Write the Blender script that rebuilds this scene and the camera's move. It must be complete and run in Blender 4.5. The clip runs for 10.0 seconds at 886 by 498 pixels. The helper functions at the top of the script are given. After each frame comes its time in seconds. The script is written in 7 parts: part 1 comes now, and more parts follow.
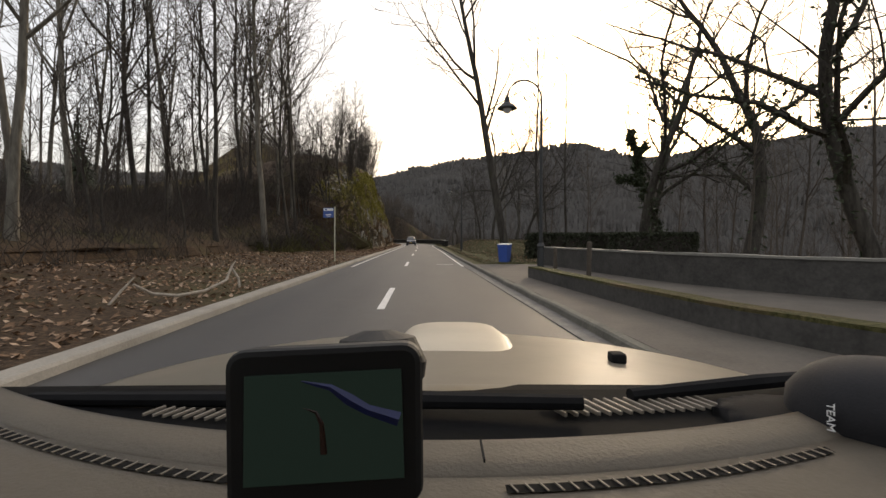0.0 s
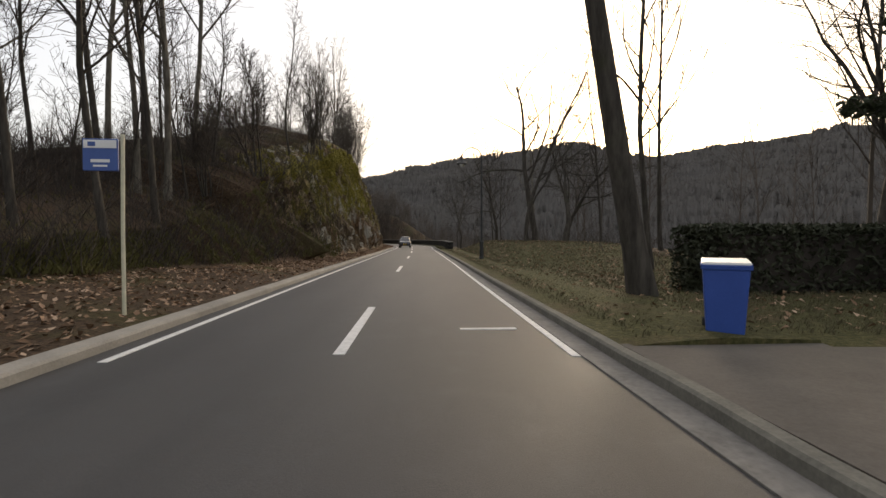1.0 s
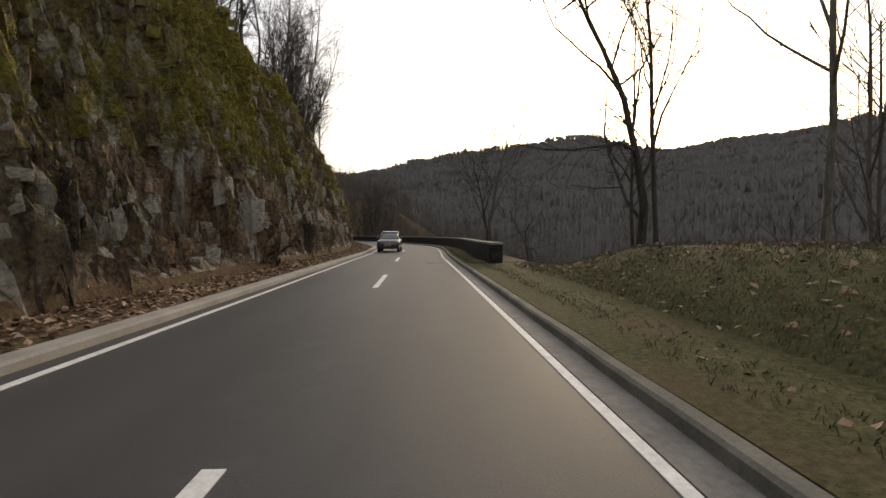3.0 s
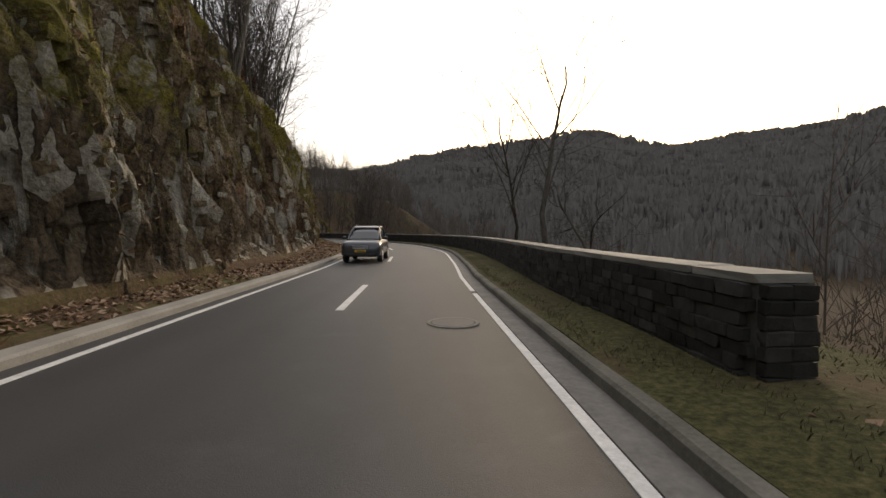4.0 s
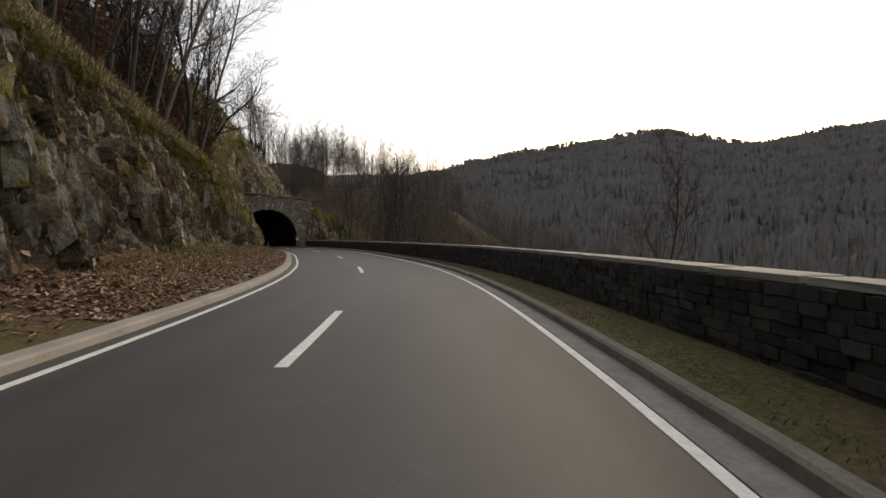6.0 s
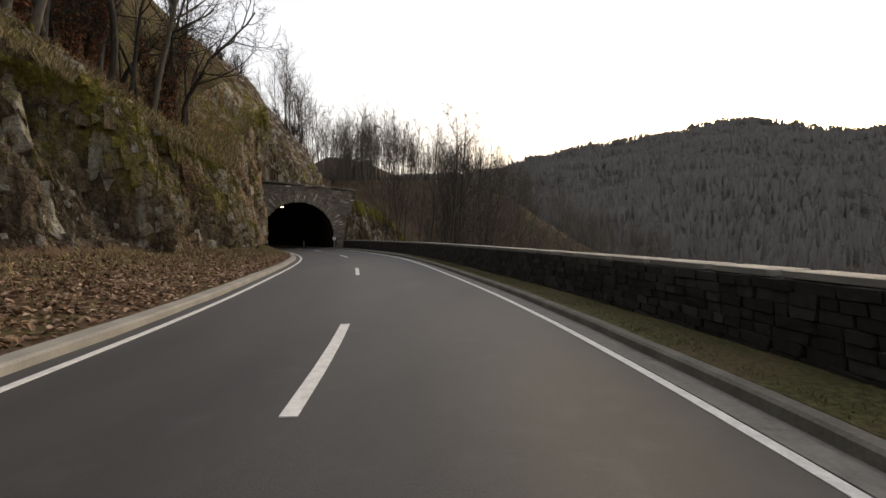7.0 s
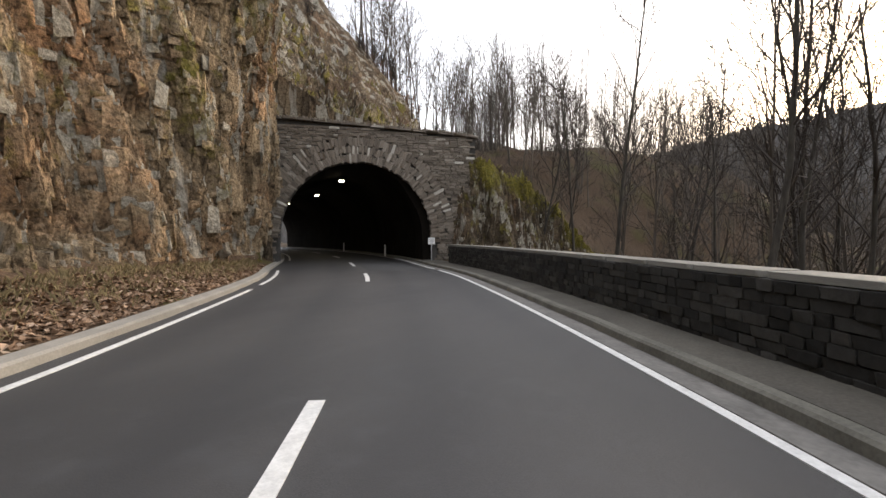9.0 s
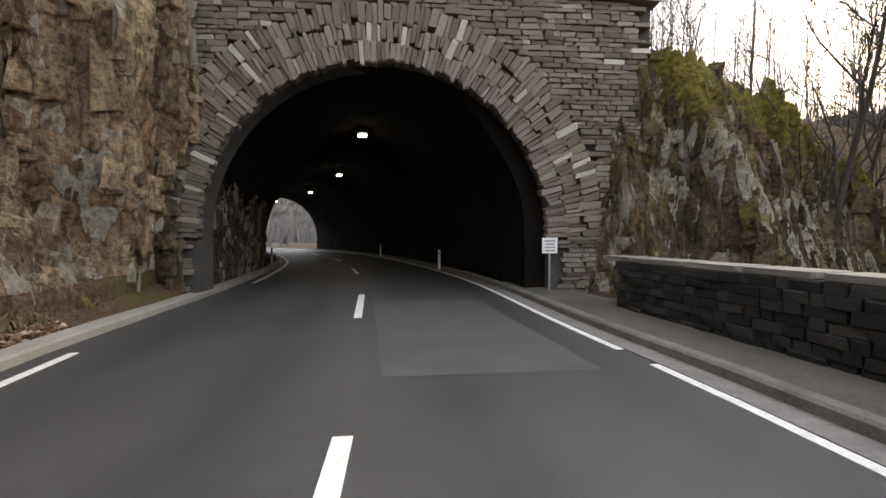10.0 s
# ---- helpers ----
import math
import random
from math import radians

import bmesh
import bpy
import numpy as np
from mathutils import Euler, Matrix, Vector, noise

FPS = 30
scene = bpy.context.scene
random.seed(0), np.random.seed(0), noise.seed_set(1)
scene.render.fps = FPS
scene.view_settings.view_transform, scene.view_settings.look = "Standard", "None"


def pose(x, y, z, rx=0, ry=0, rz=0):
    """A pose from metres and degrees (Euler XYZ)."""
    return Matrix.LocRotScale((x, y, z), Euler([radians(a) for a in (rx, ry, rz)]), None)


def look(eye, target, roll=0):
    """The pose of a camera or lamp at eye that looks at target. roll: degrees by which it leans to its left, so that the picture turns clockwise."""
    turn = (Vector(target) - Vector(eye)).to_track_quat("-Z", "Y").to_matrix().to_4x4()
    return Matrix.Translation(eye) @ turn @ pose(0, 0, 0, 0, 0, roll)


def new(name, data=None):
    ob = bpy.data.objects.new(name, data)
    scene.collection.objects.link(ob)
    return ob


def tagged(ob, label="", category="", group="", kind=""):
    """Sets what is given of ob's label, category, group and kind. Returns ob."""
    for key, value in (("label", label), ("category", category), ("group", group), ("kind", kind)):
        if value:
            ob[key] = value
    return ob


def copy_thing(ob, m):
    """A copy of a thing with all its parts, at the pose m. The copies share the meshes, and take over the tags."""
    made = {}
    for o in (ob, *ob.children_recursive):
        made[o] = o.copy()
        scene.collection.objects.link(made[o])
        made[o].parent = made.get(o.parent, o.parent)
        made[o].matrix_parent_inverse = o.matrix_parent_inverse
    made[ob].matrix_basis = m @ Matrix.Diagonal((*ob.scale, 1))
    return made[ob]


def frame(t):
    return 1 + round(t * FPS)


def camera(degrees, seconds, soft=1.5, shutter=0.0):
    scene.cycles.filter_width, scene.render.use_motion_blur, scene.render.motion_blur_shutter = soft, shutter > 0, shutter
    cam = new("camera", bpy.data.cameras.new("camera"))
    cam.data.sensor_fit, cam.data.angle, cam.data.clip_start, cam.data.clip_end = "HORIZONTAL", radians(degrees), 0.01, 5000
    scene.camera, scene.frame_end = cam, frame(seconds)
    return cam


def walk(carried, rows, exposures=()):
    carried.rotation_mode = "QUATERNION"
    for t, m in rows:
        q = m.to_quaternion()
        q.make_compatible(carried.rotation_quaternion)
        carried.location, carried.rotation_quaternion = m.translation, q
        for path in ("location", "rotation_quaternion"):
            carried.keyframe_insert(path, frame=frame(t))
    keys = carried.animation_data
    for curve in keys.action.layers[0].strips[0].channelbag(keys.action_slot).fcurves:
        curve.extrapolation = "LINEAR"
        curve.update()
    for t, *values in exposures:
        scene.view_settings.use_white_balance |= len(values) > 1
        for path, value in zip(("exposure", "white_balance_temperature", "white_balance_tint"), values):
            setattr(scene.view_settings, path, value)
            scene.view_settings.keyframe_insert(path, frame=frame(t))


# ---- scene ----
# Camera: fixed behind the windscreen of a car on a valley road, 1.3 m above the asphalt.
cam = camera(88.84, 10.0, soft=1.5)
PATH = [  # seconds, x, y, tilt, turn
    (0.0, 0.00, 0.04, -1.38, -0.61), (0.5, -0.21, 7.86, -1.67, -0.81), (1.0, -0.41, 15.67, -1.35, -0.90),
    (1.5, -0.57, 23.42, -1.57, -0.82), (2.0, -0.73, 30.98, -1.63, -0.69), (2.5, -0.91, 38.28, -1.67, -0.64),
    (3.0, -1.10, 45.37, -1.87, -0.59), (3.5, -1.30, 52.38, -2.07, -0.43), (4.0, -1.45, 59.36, -2.27, -0.23),
    (4.5, -1.56, 66.33, -2.29, 0.08), (5.0, -1.69, 73.06, -1.74, 1.12), (5.5, -2.00, 79.38, -1.37, 3.44),
    (6.0, -2.66, 85.61, -1.42, 6.67), (6.5, -3.88, 92.08, -1.48, 10.29), (7.0, -5.66, 98.77, -1.53, 14.05),
    (7.5, -8.00, 105.52, -1.33, 17.82), (8.0, -10.80, 112.24, -1.36, 21.76), (8.5, -13.97, 118.77, -1.41, 25.93),
    (9.0, -17.53, 124.84, -1.46, 29.94), (9.5, -21.46, 130.26, -1.41, 33.38), (10.0, -25.61, 135.30, -1.49, 36.46)]
walk(cam, [(t, pose(x, y, 1.3, 90 + p, 0, w)) for t, x, y, p, w in PATH],
     exposures=[(0.0, 0.7, 7000, 12), (5.5, 0.65, 7000, 12), (7.0, 0.75, 7000, 12), (7.5, 0.9, 7000, 12), (8.5, 1.4, 6850, 12), (9.0, 1.7, 6700, 12), (9.5, 2.05, 6700, 12), (10.0, 2.2, 6700, 12)])

# Daylight: a low hazy sun over the far ridge.
SUN_AZ, SUN_EL = 22.8, 12.0
world = bpy.data.worlds.new("sky")
scene.world = world
world.use_nodes = True
wn = world.node_tree.nodes
sky = wn.new("ShaderNodeTexSky")
sky.sky_type, sky.sun_disc = "NISHITA", False
sky.sun_elevation, sky.sun_rotation = radians(SUN_EL), radians(SUN_AZ)
sky.air_density, sky.dust_density, sky.ozone_density = 1.0, 5.0, 1.0
wn["Background"].inputs[1].default_value = 0.15
veil = wn.new("ShaderNodeMix")   # thin white cloud over the clear sky
veil.data_type = "RGBA"
veil.inputs[0].default_value, veil.inputs[7].default_value = 0.5, (5.6, 5.7, 6.0, 1)
world.node_tree.links.new(sky.outputs[0], veil.inputs[6])
world.node_tree.links.new(veil.outputs[2], wn["Background"].inputs[0])
sun = new("sun", bpy.data.lights.new("sun", "SUN"))
sun.data.energy, sun.data.angle, sun.data.color = 1.0, radians(8), (1.0, 0.86, 0.68)
sun.matrix_world = look((math.sin(radians(SUN_AZ)) * 300, math.cos(radians(SUN_AZ)) * 300, math.tan(radians(SUN_EL)) * 300), (0, 0, 0))


# ---- materials ----
def node_material(name, rough=0.85, metal=0.0, spec=0.3):
    m = bpy.data.materials.new(name)
    m.use_nodes = True
    b = m.node_tree.nodes["Principled BSDF"]
    b.inputs["Roughness"].default_value, b.inputs["Metallic"].default_value = rough, metal
    b.inputs["Specular IOR Level"].default_value = spec
    return m, m.node_tree, b


def add_noise(tree, scale, detail=6.0, rough=0.6, stretch=(1, 1, 1), space="Object"):
    co = tree.nodes.new("ShaderNodeTexCoord")
    mp = tree.nodes.new("ShaderNodeMapping")
    mp.inputs["Scale"].default_value = stretch
    n = tree.nodes.new("ShaderNodeTexNoise")
    n.inputs["Scale"].default_value, n.inputs["Detail"].default_value, n.inputs["Roughness"].default_value = scale, detail, rough
    tree.links.new(co.outputs[space], mp.inputs[0])
    tree.links.new(mp.outputs[0], n.inputs["Vector"])
    return n


def add_ramp(tree, source, stops):
    r = tree.nodes.new("ShaderNodeValToRGB")
    el = r.color_ramp.elements
    while len(el) < len(stops):
        el.new(0.5)
    for e, (at, col) in zip(el, stops):
        e.position, e.color = at, (*col, 1)
    tree.links.new(source, r.inputs[0])
    return r


def add_mix(tree, fac, a, b):
    m = tree.nodes.new("ShaderNodeMix")
    m.data_type = "RGBA"
    for sock, v in ((m.inputs[0], fac), (m.inputs[6], a), (m.inputs[7], b)):
        if isinstance(v, (int, float)):
            sock.default_value = v
        elif isinstance(v, tuple):
            sock.default_value = (*v, 1)
        else:
            tree.links.new(v, sock)
    return m.outputs[2]


def add_bump(tree, shader, height, strength=0.4, dist=0.02):
    b = tree.nodes.new("ShaderNodeBump")
    b.inputs["Strength"].default_value, b.inputs["Distance"].default_value = strength, dist
    tree.links.new(height, b.inputs["Height"])
    tree.links.new(b.outputs[0], shader.inputs["Normal"])


def plain(name, col, rough=0.6, metal=0.0, spec=0.4, vary=0.12, scale=6.0, bump=0.1, grain=60.0):
    """One colour with stains at a large and grain at a small scale."""
    m, t, b = node_material(name, rough, metal, spec)
    big, fine = add_noise(t, scale), add_noise(t, grain, 3)
    lo, hi = tuple(c * (1 - vary) for c in col), tuple(min(1, c * (1 + vary)) for c in col)
    r1 = add_ramp(t, big.outputs[0], [(0.3, lo), (0.7, hi)])
    r2 = add_ramp(t, fine.outputs[0], [(0.3, lo), (0.7, hi)])
    t.links.new(add_mix(t, 0.4, r1.outputs[0], r2.outputs[0]), b.inputs["Base Color"])
    if bump:
        add_bump(t, b, fine.outputs[0], bump, 0.004)
    return m


def asphalt_material():
    m, t, b = node_material("asphalt", 0.62, 0, 0.4)
    big, mid, fine = add_noise(t, 0.35, 5, 0.6, (1.6, 0.4, 1)), add_noise(t, 2.4, 5), add_noise(t, 120, 2)
    c1 = add_ramp(t, big.outputs[0], [(0.32, (0.029, 0.028, 0.0275)), (0.68, (0.065, 0.062, 0.059))])
    c2 = add_ramp(t, fine.outputs[0], [(0.3, (0.021, 0.020, 0.020)), (0.7, (0.078, 0.074, 0.071))])
    c = add_mix(t, 0.45, c1.outputs[0], c2.outputs[0])
    patch = add_ramp(t, mid.outputs[0], [(0.52, (0, 0, 0)), (0.7, (1, 1, 1))])
    c = add_mix(t, patch.outputs[0], c, (0.055, 0.054, 0.053))
    at = t.nodes.new("ShaderNodeAttribute")   # tyres have polished and darkened their lines
    at.attribute_name = "tyre_wear"
    wob = add_noise(t, 0.8, 4, 0.6, (1, 0.3, 1))
    mm = t.nodes.new("ShaderNodeMath")
    mm.operation = "MULTIPLY"
    t.links.new(at.outputs["Fac"], mm.inputs[0])
    t.links.new(wob.outputs[0], mm.inputs[1])
    t.links.new(add_mix(t, mm.outputs[0], c, (0.024, 0.024, 0.025)), b.inputs["Base Color"])
    add_bump(t, b, fine.outputs[0], 0.35, 0.006)
    return m


def rock_material(name="schist_rock", joined=False):
    m, t, b = node_material(name, 0.9, 0, 0.25)
    big = add_noise(t, 0.22, 6, 0.6)
    beds = add_noise(t, 1.6, 8, 0.7, (1.0, 1.0, 0.28))
    fine = add_noise(t, 9, 8, 0.7)
    grey = add_ramp(t, beds.outputs[0], [(0.28, (0.038, 0.029, 0.020)), (0.46, (0.125, 0.096, 0.064)), (0.6, (0.215, 0.170, 0.117)), (0.8, (0.33, 0.278, 0.208))])
    rust = add_ramp(t, fine.outputs[0], [(0.3, (0.09, 0.048, 0.026)), (0.7, (0.27, 0.148, 0.080))])
    rm = add_ramp(t, big.outputs[0], [(0.52, (0, 0, 0)), (0.68, (0.55, 0.55, 0.55))])
    c = add_mix(t, rm.outputs[0], grey.outputs[0], rust.outputs[0])
    # every broken block has its own tone
    co = t.nodes.new("ShaderNodeTexCoord")
    mp = t.nodes.new("ShaderNodeMapping")
    mp.inputs["Scale"].default_value, mp.inputs["Rotation"].default_value = (1.0, 1.0, 0.24), (0.12, 0.16, 0)
    vo = t.nodes.new("ShaderNodeTexVoronoi")
    vo.inputs["Scale"].default_value = 3.6
    warp = add_noise(t, 1.1, 4)
    wadd = t.nodes.new("ShaderNodeMix")
    wadd.data_type = "RGBA"
    wadd.inputs[0].default_value = 0.22
    t.links.new(co.outputs["Object"], mp.inputs[0])
    t.links.new(mp.outputs[0], wadd.inputs[6])
    t.links.new(warp.outputs["Color"], wadd.inputs[7])
    t.links.new(wadd.outputs[2], vo.inputs["Vector"])
    sep = t.nodes.new("ShaderNodeSeparateColor")
    t.links.new(vo.outputs["Color"], sep.inputs[0])
    own = sep.outputs[0]
    if joined:
        own = t.nodes.new("ShaderNodeNewGeometry").outputs["Random Per Island"] if joined == "mass" else t.nodes.new("ShaderNodeObjectInfo").outputs["Random"]
    tone = add_ramp(t, own, [(0.0, (0.42, 0.40, 0.37)), (0.4, (0.75, 0.73, 0.70)), (0.75, (1.05, 1.01, 0.95)), (0.9, (1.35, 1.31, 1.22)), (1.0, (1.7, 1.65, 1.52))])
    bl = t.nodes.new("ShaderNodeMix")
    bl.data_type, bl.blend_type = "RGBA", "MULTIPLY"
    bl.inputs[0].default_value = 0.85
    t.links.new(c, bl.inputs[6])
    t.links.new(tone.outputs[0], bl.inputs[7])
    c = bl.outputs[2]
    if not joined:   # dark joints between the splinters
        je = t.nodes.new("ShaderNodeTexVoronoi")
        je.feature = "DISTANCE_TO_EDGE"
        je.inputs["Scale"].default_value = 3.6
        t.links.new(wadd.outputs[2], je.inputs["Vector"])
        jf = add_ramp(t, je.outputs["Distance"], [(0.0, (0.30, 0.27, 0.24)), (0.05, (0.7, 0.68, 0.65)), (0.12, (1, 1, 1))])
        jm = t.nodes.new("ShaderNodeMix")
        jm.data_type, jm.blend_type = "RGBA", "MULTIPLY"
        jm.inputs[0].default_value = 0.9
        t.links.new(c, jm.inputs[6])
        t.links.new(jf.outputs[0], jm.inputs[7])
        c = jm.outputs[2]
    pa = t.nodes.new("ShaderNodeAttribute")   # freshly broken, paler and warmer rock towards the tunnel
    pa.attribute_name = "fresh"
    fr = add_mix(t, rm.outputs[0], (2.5, 2.42, 2.26), (2.5, 2.3, 2.05))
    pm = t.nodes.new("ShaderNodeMix")
    pm.data_type, pm.blend_type = "RGBA", "MULTIPLY"
    t.links.new(pa.outputs["Fac"], pm.inputs[0])
    t.links.new(c, pm.inputs[6])
    t.links.new(fr, pm.inputs[7])
    c = pm.outputs[2]
    dk = add_ramp(t, fine.outputs[0], [(0.36, (0.26, 0.24, 0.21)), (0.52, (1, 1, 1)), (0.68, (1.35, 1.33, 1.28))])
    mul = t.nodes.new("ShaderNodeMix")
    mul.data_type, mul.blend_type = "RGBA", "MULTIPLY"
    mul.inputs[0].default_value = 0.8
    t.links.new(c, mul.inputs[6])
    t.links.new(dk.outputs[0], mul.inputs[7])
    # here and there a bare slab, pale grey
    pf = add_ramp(t, own, [(0.80, (0, 0, 0)), (0.85, (0.9, 0.9, 0.9))])
    slab = add_mix(t, pf.outputs[0], mul.outputs[2], add_ramp(t, fine.outputs[0], [(0.3, (0.15, 0.132, 0.098)), (0.5, (0.36, 0.33, 0.265)), (0.68, (0.52, 0.485, 0.40))]).outputs[0])
    # pale mineral streaks running down the joints
    sn = add_noise(t, 1.3, 5, 0.55, (1.0, 1.0, 0.16))
    sf = add_ramp(t, sn.outputs[0], [(0.585, (0, 0, 0)), (0.65, (0.85, 0.85, 0.85))])
    streaked = add_mix(t, sf.outputs[0], slab, (0.40, 0.37, 0.31))
    # moss and dead grass, thick on ledges and on the damp stretch of the cliff
    at = t.nodes.new("ShaderNodeAttribute")
    at.attribute_name = "moss"
    mossn = add_noise(t, 0.8, 8, 0.68, (1.0, 1.0, 0.42))
    lumps = add_noise(t, 3.2, 5, 0.6)
    mixn = t.nodes.new("ShaderNodeMix")
    mixn.inputs[0].default_value = 0.45
    t.links.new(mossn.outputs[0], mixn.inputs[2])
    t.links.new(lumps.outputs[0], mixn.inputs[3])
    add = t.nodes.new("ShaderNodeMath")
    add.operation = "ADD"
    t.links.new(at.outputs["Fac"], add.inputs[0])
    t.links.new(mixn.outputs[0], add.inputs[1])
    mf = add_ramp(t, add.outputs[0], [(0.81, (0, 0, 0)), (0.97, (1, 1, 1))])
    mcol = add_ramp(t, fine.outputs[0], [(0.25, (0.048, 0.041, 0.010)), (0.5, (0.155, 0.130, 0.023)), (0.75, (0.335, 0.285, 0.045))])
    t.links.new(add_mix(t, mf.outputs[0], streaked, mcol.outputs[0]), b.inputs["Base Color"])
    hh = t.nodes.new("ShaderNodeMath")
    hh.operation = "ADD"
    t.links.new(beds.outputs[0], hh.inputs[0])
    t.links.new(fine.outputs[0], hh.inputs[1])
    add_bump(t, b, hh.outputs[0], 1.0, 0.17)
    return m


def litter_material(name, dark, mid, light, green, gscale=0.35):
    """Woodland floor: leaf litter with moss and grass patches."""
    m, t, b = node_material(name, 0.95, 0, 0.15)
    fine, big = add_noise(t, 14, 8, 0.7), add_noise(t, gscale, 6, 0.65)
    c = add_ramp(t, fine.outputs[0], [(0.3, dark), (0.5, mid), (0.72, light)])
    g = add_ramp(t, big.outputs[0], [(0.5, (0, 0, 0)), (0.68, (0.9, 0.9, 0.9))])
    t.links.new(add_mix(t, g.outputs[0], c.outputs[0], green), b.inputs["Base Color"])
    add_bump(t, b, fine.outputs[0], 0.7, 0.06)
    return m


def bark_material(name, a, c):
    m, t, b = node_material(name, 0.92, 0, 0.2)
    n, g = add_noise(t, 8, 6, 0.65, (1, 1, 0.2)), add_noise(t, 0.8, 4)
    r = add_ramp(t, n.outputs[0], [(0.3, a), (0.7, c)])
    gm = add_ramp(t, g.outputs[0], [(0.55, (0, 0, 0)), (0.75, (0.5, 0.5, 0.5))])
    t.links.new(add_mix(t, gm.outputs[0], r.outputs[0], (0.06, 0.065, 0.03)), b.inputs["Base Color"])
    add_bump(t, b, n.outputs[0], 0.5, 0.02)
    return m


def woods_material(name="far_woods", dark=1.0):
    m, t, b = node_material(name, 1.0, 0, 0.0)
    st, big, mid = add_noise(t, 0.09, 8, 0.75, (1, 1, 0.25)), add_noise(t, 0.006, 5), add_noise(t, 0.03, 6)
    # bark tones raised to a pale grey, so the hills' haze sits in the colour
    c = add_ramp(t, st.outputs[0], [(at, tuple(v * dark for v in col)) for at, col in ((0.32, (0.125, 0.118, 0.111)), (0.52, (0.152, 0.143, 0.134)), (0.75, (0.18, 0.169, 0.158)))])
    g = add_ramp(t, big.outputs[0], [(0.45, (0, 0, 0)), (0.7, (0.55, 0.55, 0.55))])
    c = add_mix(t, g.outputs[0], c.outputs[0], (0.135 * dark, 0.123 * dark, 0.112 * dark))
    t.links.new(c, b.inputs["Base Color"])
    add_bump(t, b, mid.outputs[0], 0.25, 5.0)
    return m


def stone_material(name, stops, joined=False):
    """Rubble masonry: every stone its own tone."""
    m, t, b = node_material(name, 0.9, 0, 0.25)
    oi = t.nodes.new("ShaderNodeNewGeometry" if joined else "ShaderNodeObjectInfo")
    tone = add_ramp(t, oi.outputs["Random Per Island" if joined else "Random"], stops)
    n = add_noise(t, 7, 7, 0.7, space="Object")
    d = add_ramp(t, n.outputs[0], [(0.3, (0.4, 0.38, 0.36)), (0.65, (1, 1, 1))])
    mul = t.nodes.new("ShaderNodeMix")
    mul.data_type, mul.blend_type = "RGBA", "MULTIPLY"
    mul.inputs[0].default_value = 0.7
    t.links.new(tone.outputs[0], mul.inputs[6])
    t.links.new(d.outputs[0], mul.inputs[7])
    t.links.new(mul.outputs[2], b.inputs["Base Color"])
    add_bump(t, b, n.outputs[0], 0.7, 0.03)
    return m


def leaf_material():
    m, t, b = node_material("dead_leaves", 0.8, 0, 0.2)
    g = t.nodes.new("ShaderNodeNewGeometry")
    r = add_ramp(t, g.outputs["Random Per Island"], [(0.0, (0.08, 0.045, 0.027)), (0.4, (0.20, 0.122, 0.075)), (0.75, (0.35, 0.232, 0.152)), (1.0, (0.52, 0.385, 0.28))])
    n = add_noise(t, 40, 3)
    d = add_ramp(t, n.outputs[0], [(0.3, (0.1, 0.06, 0.03)), (0.7, (0.28, 0.18, 0.1))])
    t.links.new(add_mix(t, 0.25, r.outputs[0], d.outputs[0]), b.inputs["Base Color"])
    return m


PORTAL_TONES = [(0.0, (0.165, 0.138, 0.110)), (0.5, (0.225, 0.190, 0.153)), (0.9, (0.29, 0.247, 0.20)), (0.965, (0.33, 0.29, 0.24)), (1.0, (0.66, 0.62, 0.54))]
WALL_TONES = [(0.0, (0.020, 0.019, 0.017)), (0.6, (0.036, 0.034, 0.030)), (1.0, (0.06, 0.056, 0.05))]
STONE, STONE_MASS = stone_material("portal_stone", PORTAL_TONES), stone_material("portal_stone_mass", PORTAL_TONES, True)
SLATE, SLATE_MASS = stone_material("parapet_slate", WALL_TONES), stone_material("parapet_slate_mass", WALL_TONES, True)
LEAF = leaf_material()
ASPHALT, ROCK, ROCKMASS, WOODS = asphalt_material(), rock_material(), rock_material("schist_blocks", "mass"), woods_material()
# woods tones halved: darker forest floor, with shade under the trees painted in
DIMWOODFLOOR = woods_material("far_woodland_floor_shaded", 0.5)
ROCKSINGLE = rock_material("schist_block", "single")
PAINT = plain("road_paint", (0.62, 0.61, 0.58), 0.7, vary=0.25, scale=9, grain=40)
CONCRETE = plain("kerb_concrete", (0.27, 0.25, 0.215), 0.9, vary=0.3, scale=1.5, grain=40, bump=0.3)
GUTTER = plain("gutter_setts", (0.16, 0.15, 0.135), 0.9, vary=0.4, scale=3, grain=18, bump=0.6)
FOOTWAY = plain("gritty_footway", (0.080, 0.072, 0.058), 0.95, vary=0.5, scale=0.9, grain=30, bump=0.5)
PAVE = plain("worn_paving", (0.098, 0.085, 0.070), 0.9, vary=0.3, scale=1.2, grain=30, bump=0.4)
MORTAR = plain("dark_mortar", (0.07, 0.065, 0.058), 0.95, vary=0.4, scale=2, grain=25, bump=0.5)
WALLSTONE = plain("parapet_stone", (0.058, 0.054, 0.048), 0.92, vary=0.5, scale=2.2, grain=14, bump=0.8)
COPING = plain("coping_stone", (0.20, 0.19, 0.165), 0.85, vary=0.35, scale=2.0, grain=30, bump=0.4)
FLOOR = litter_material("woodland_floor", (0.016, 0.011, 0.007), (0.06, 0.040, 0.025), (0.13, 0.085, 0.052), (0.055, 0.055, 0.018), 0.25)
MOSSYKERB = plain("mossy_kerb", (0.13, 0.122, 0.10), 0.95, vary=0.45, scale=2, grain=30, bump=0.4)
BANK = litter_material("mossy_bank", (0.028, 0.020, 0.010), (0.095, 0.068, 0.036), (0.20, 0.145, 0.075), (0.15, 0.135, 0.028), 0.45)
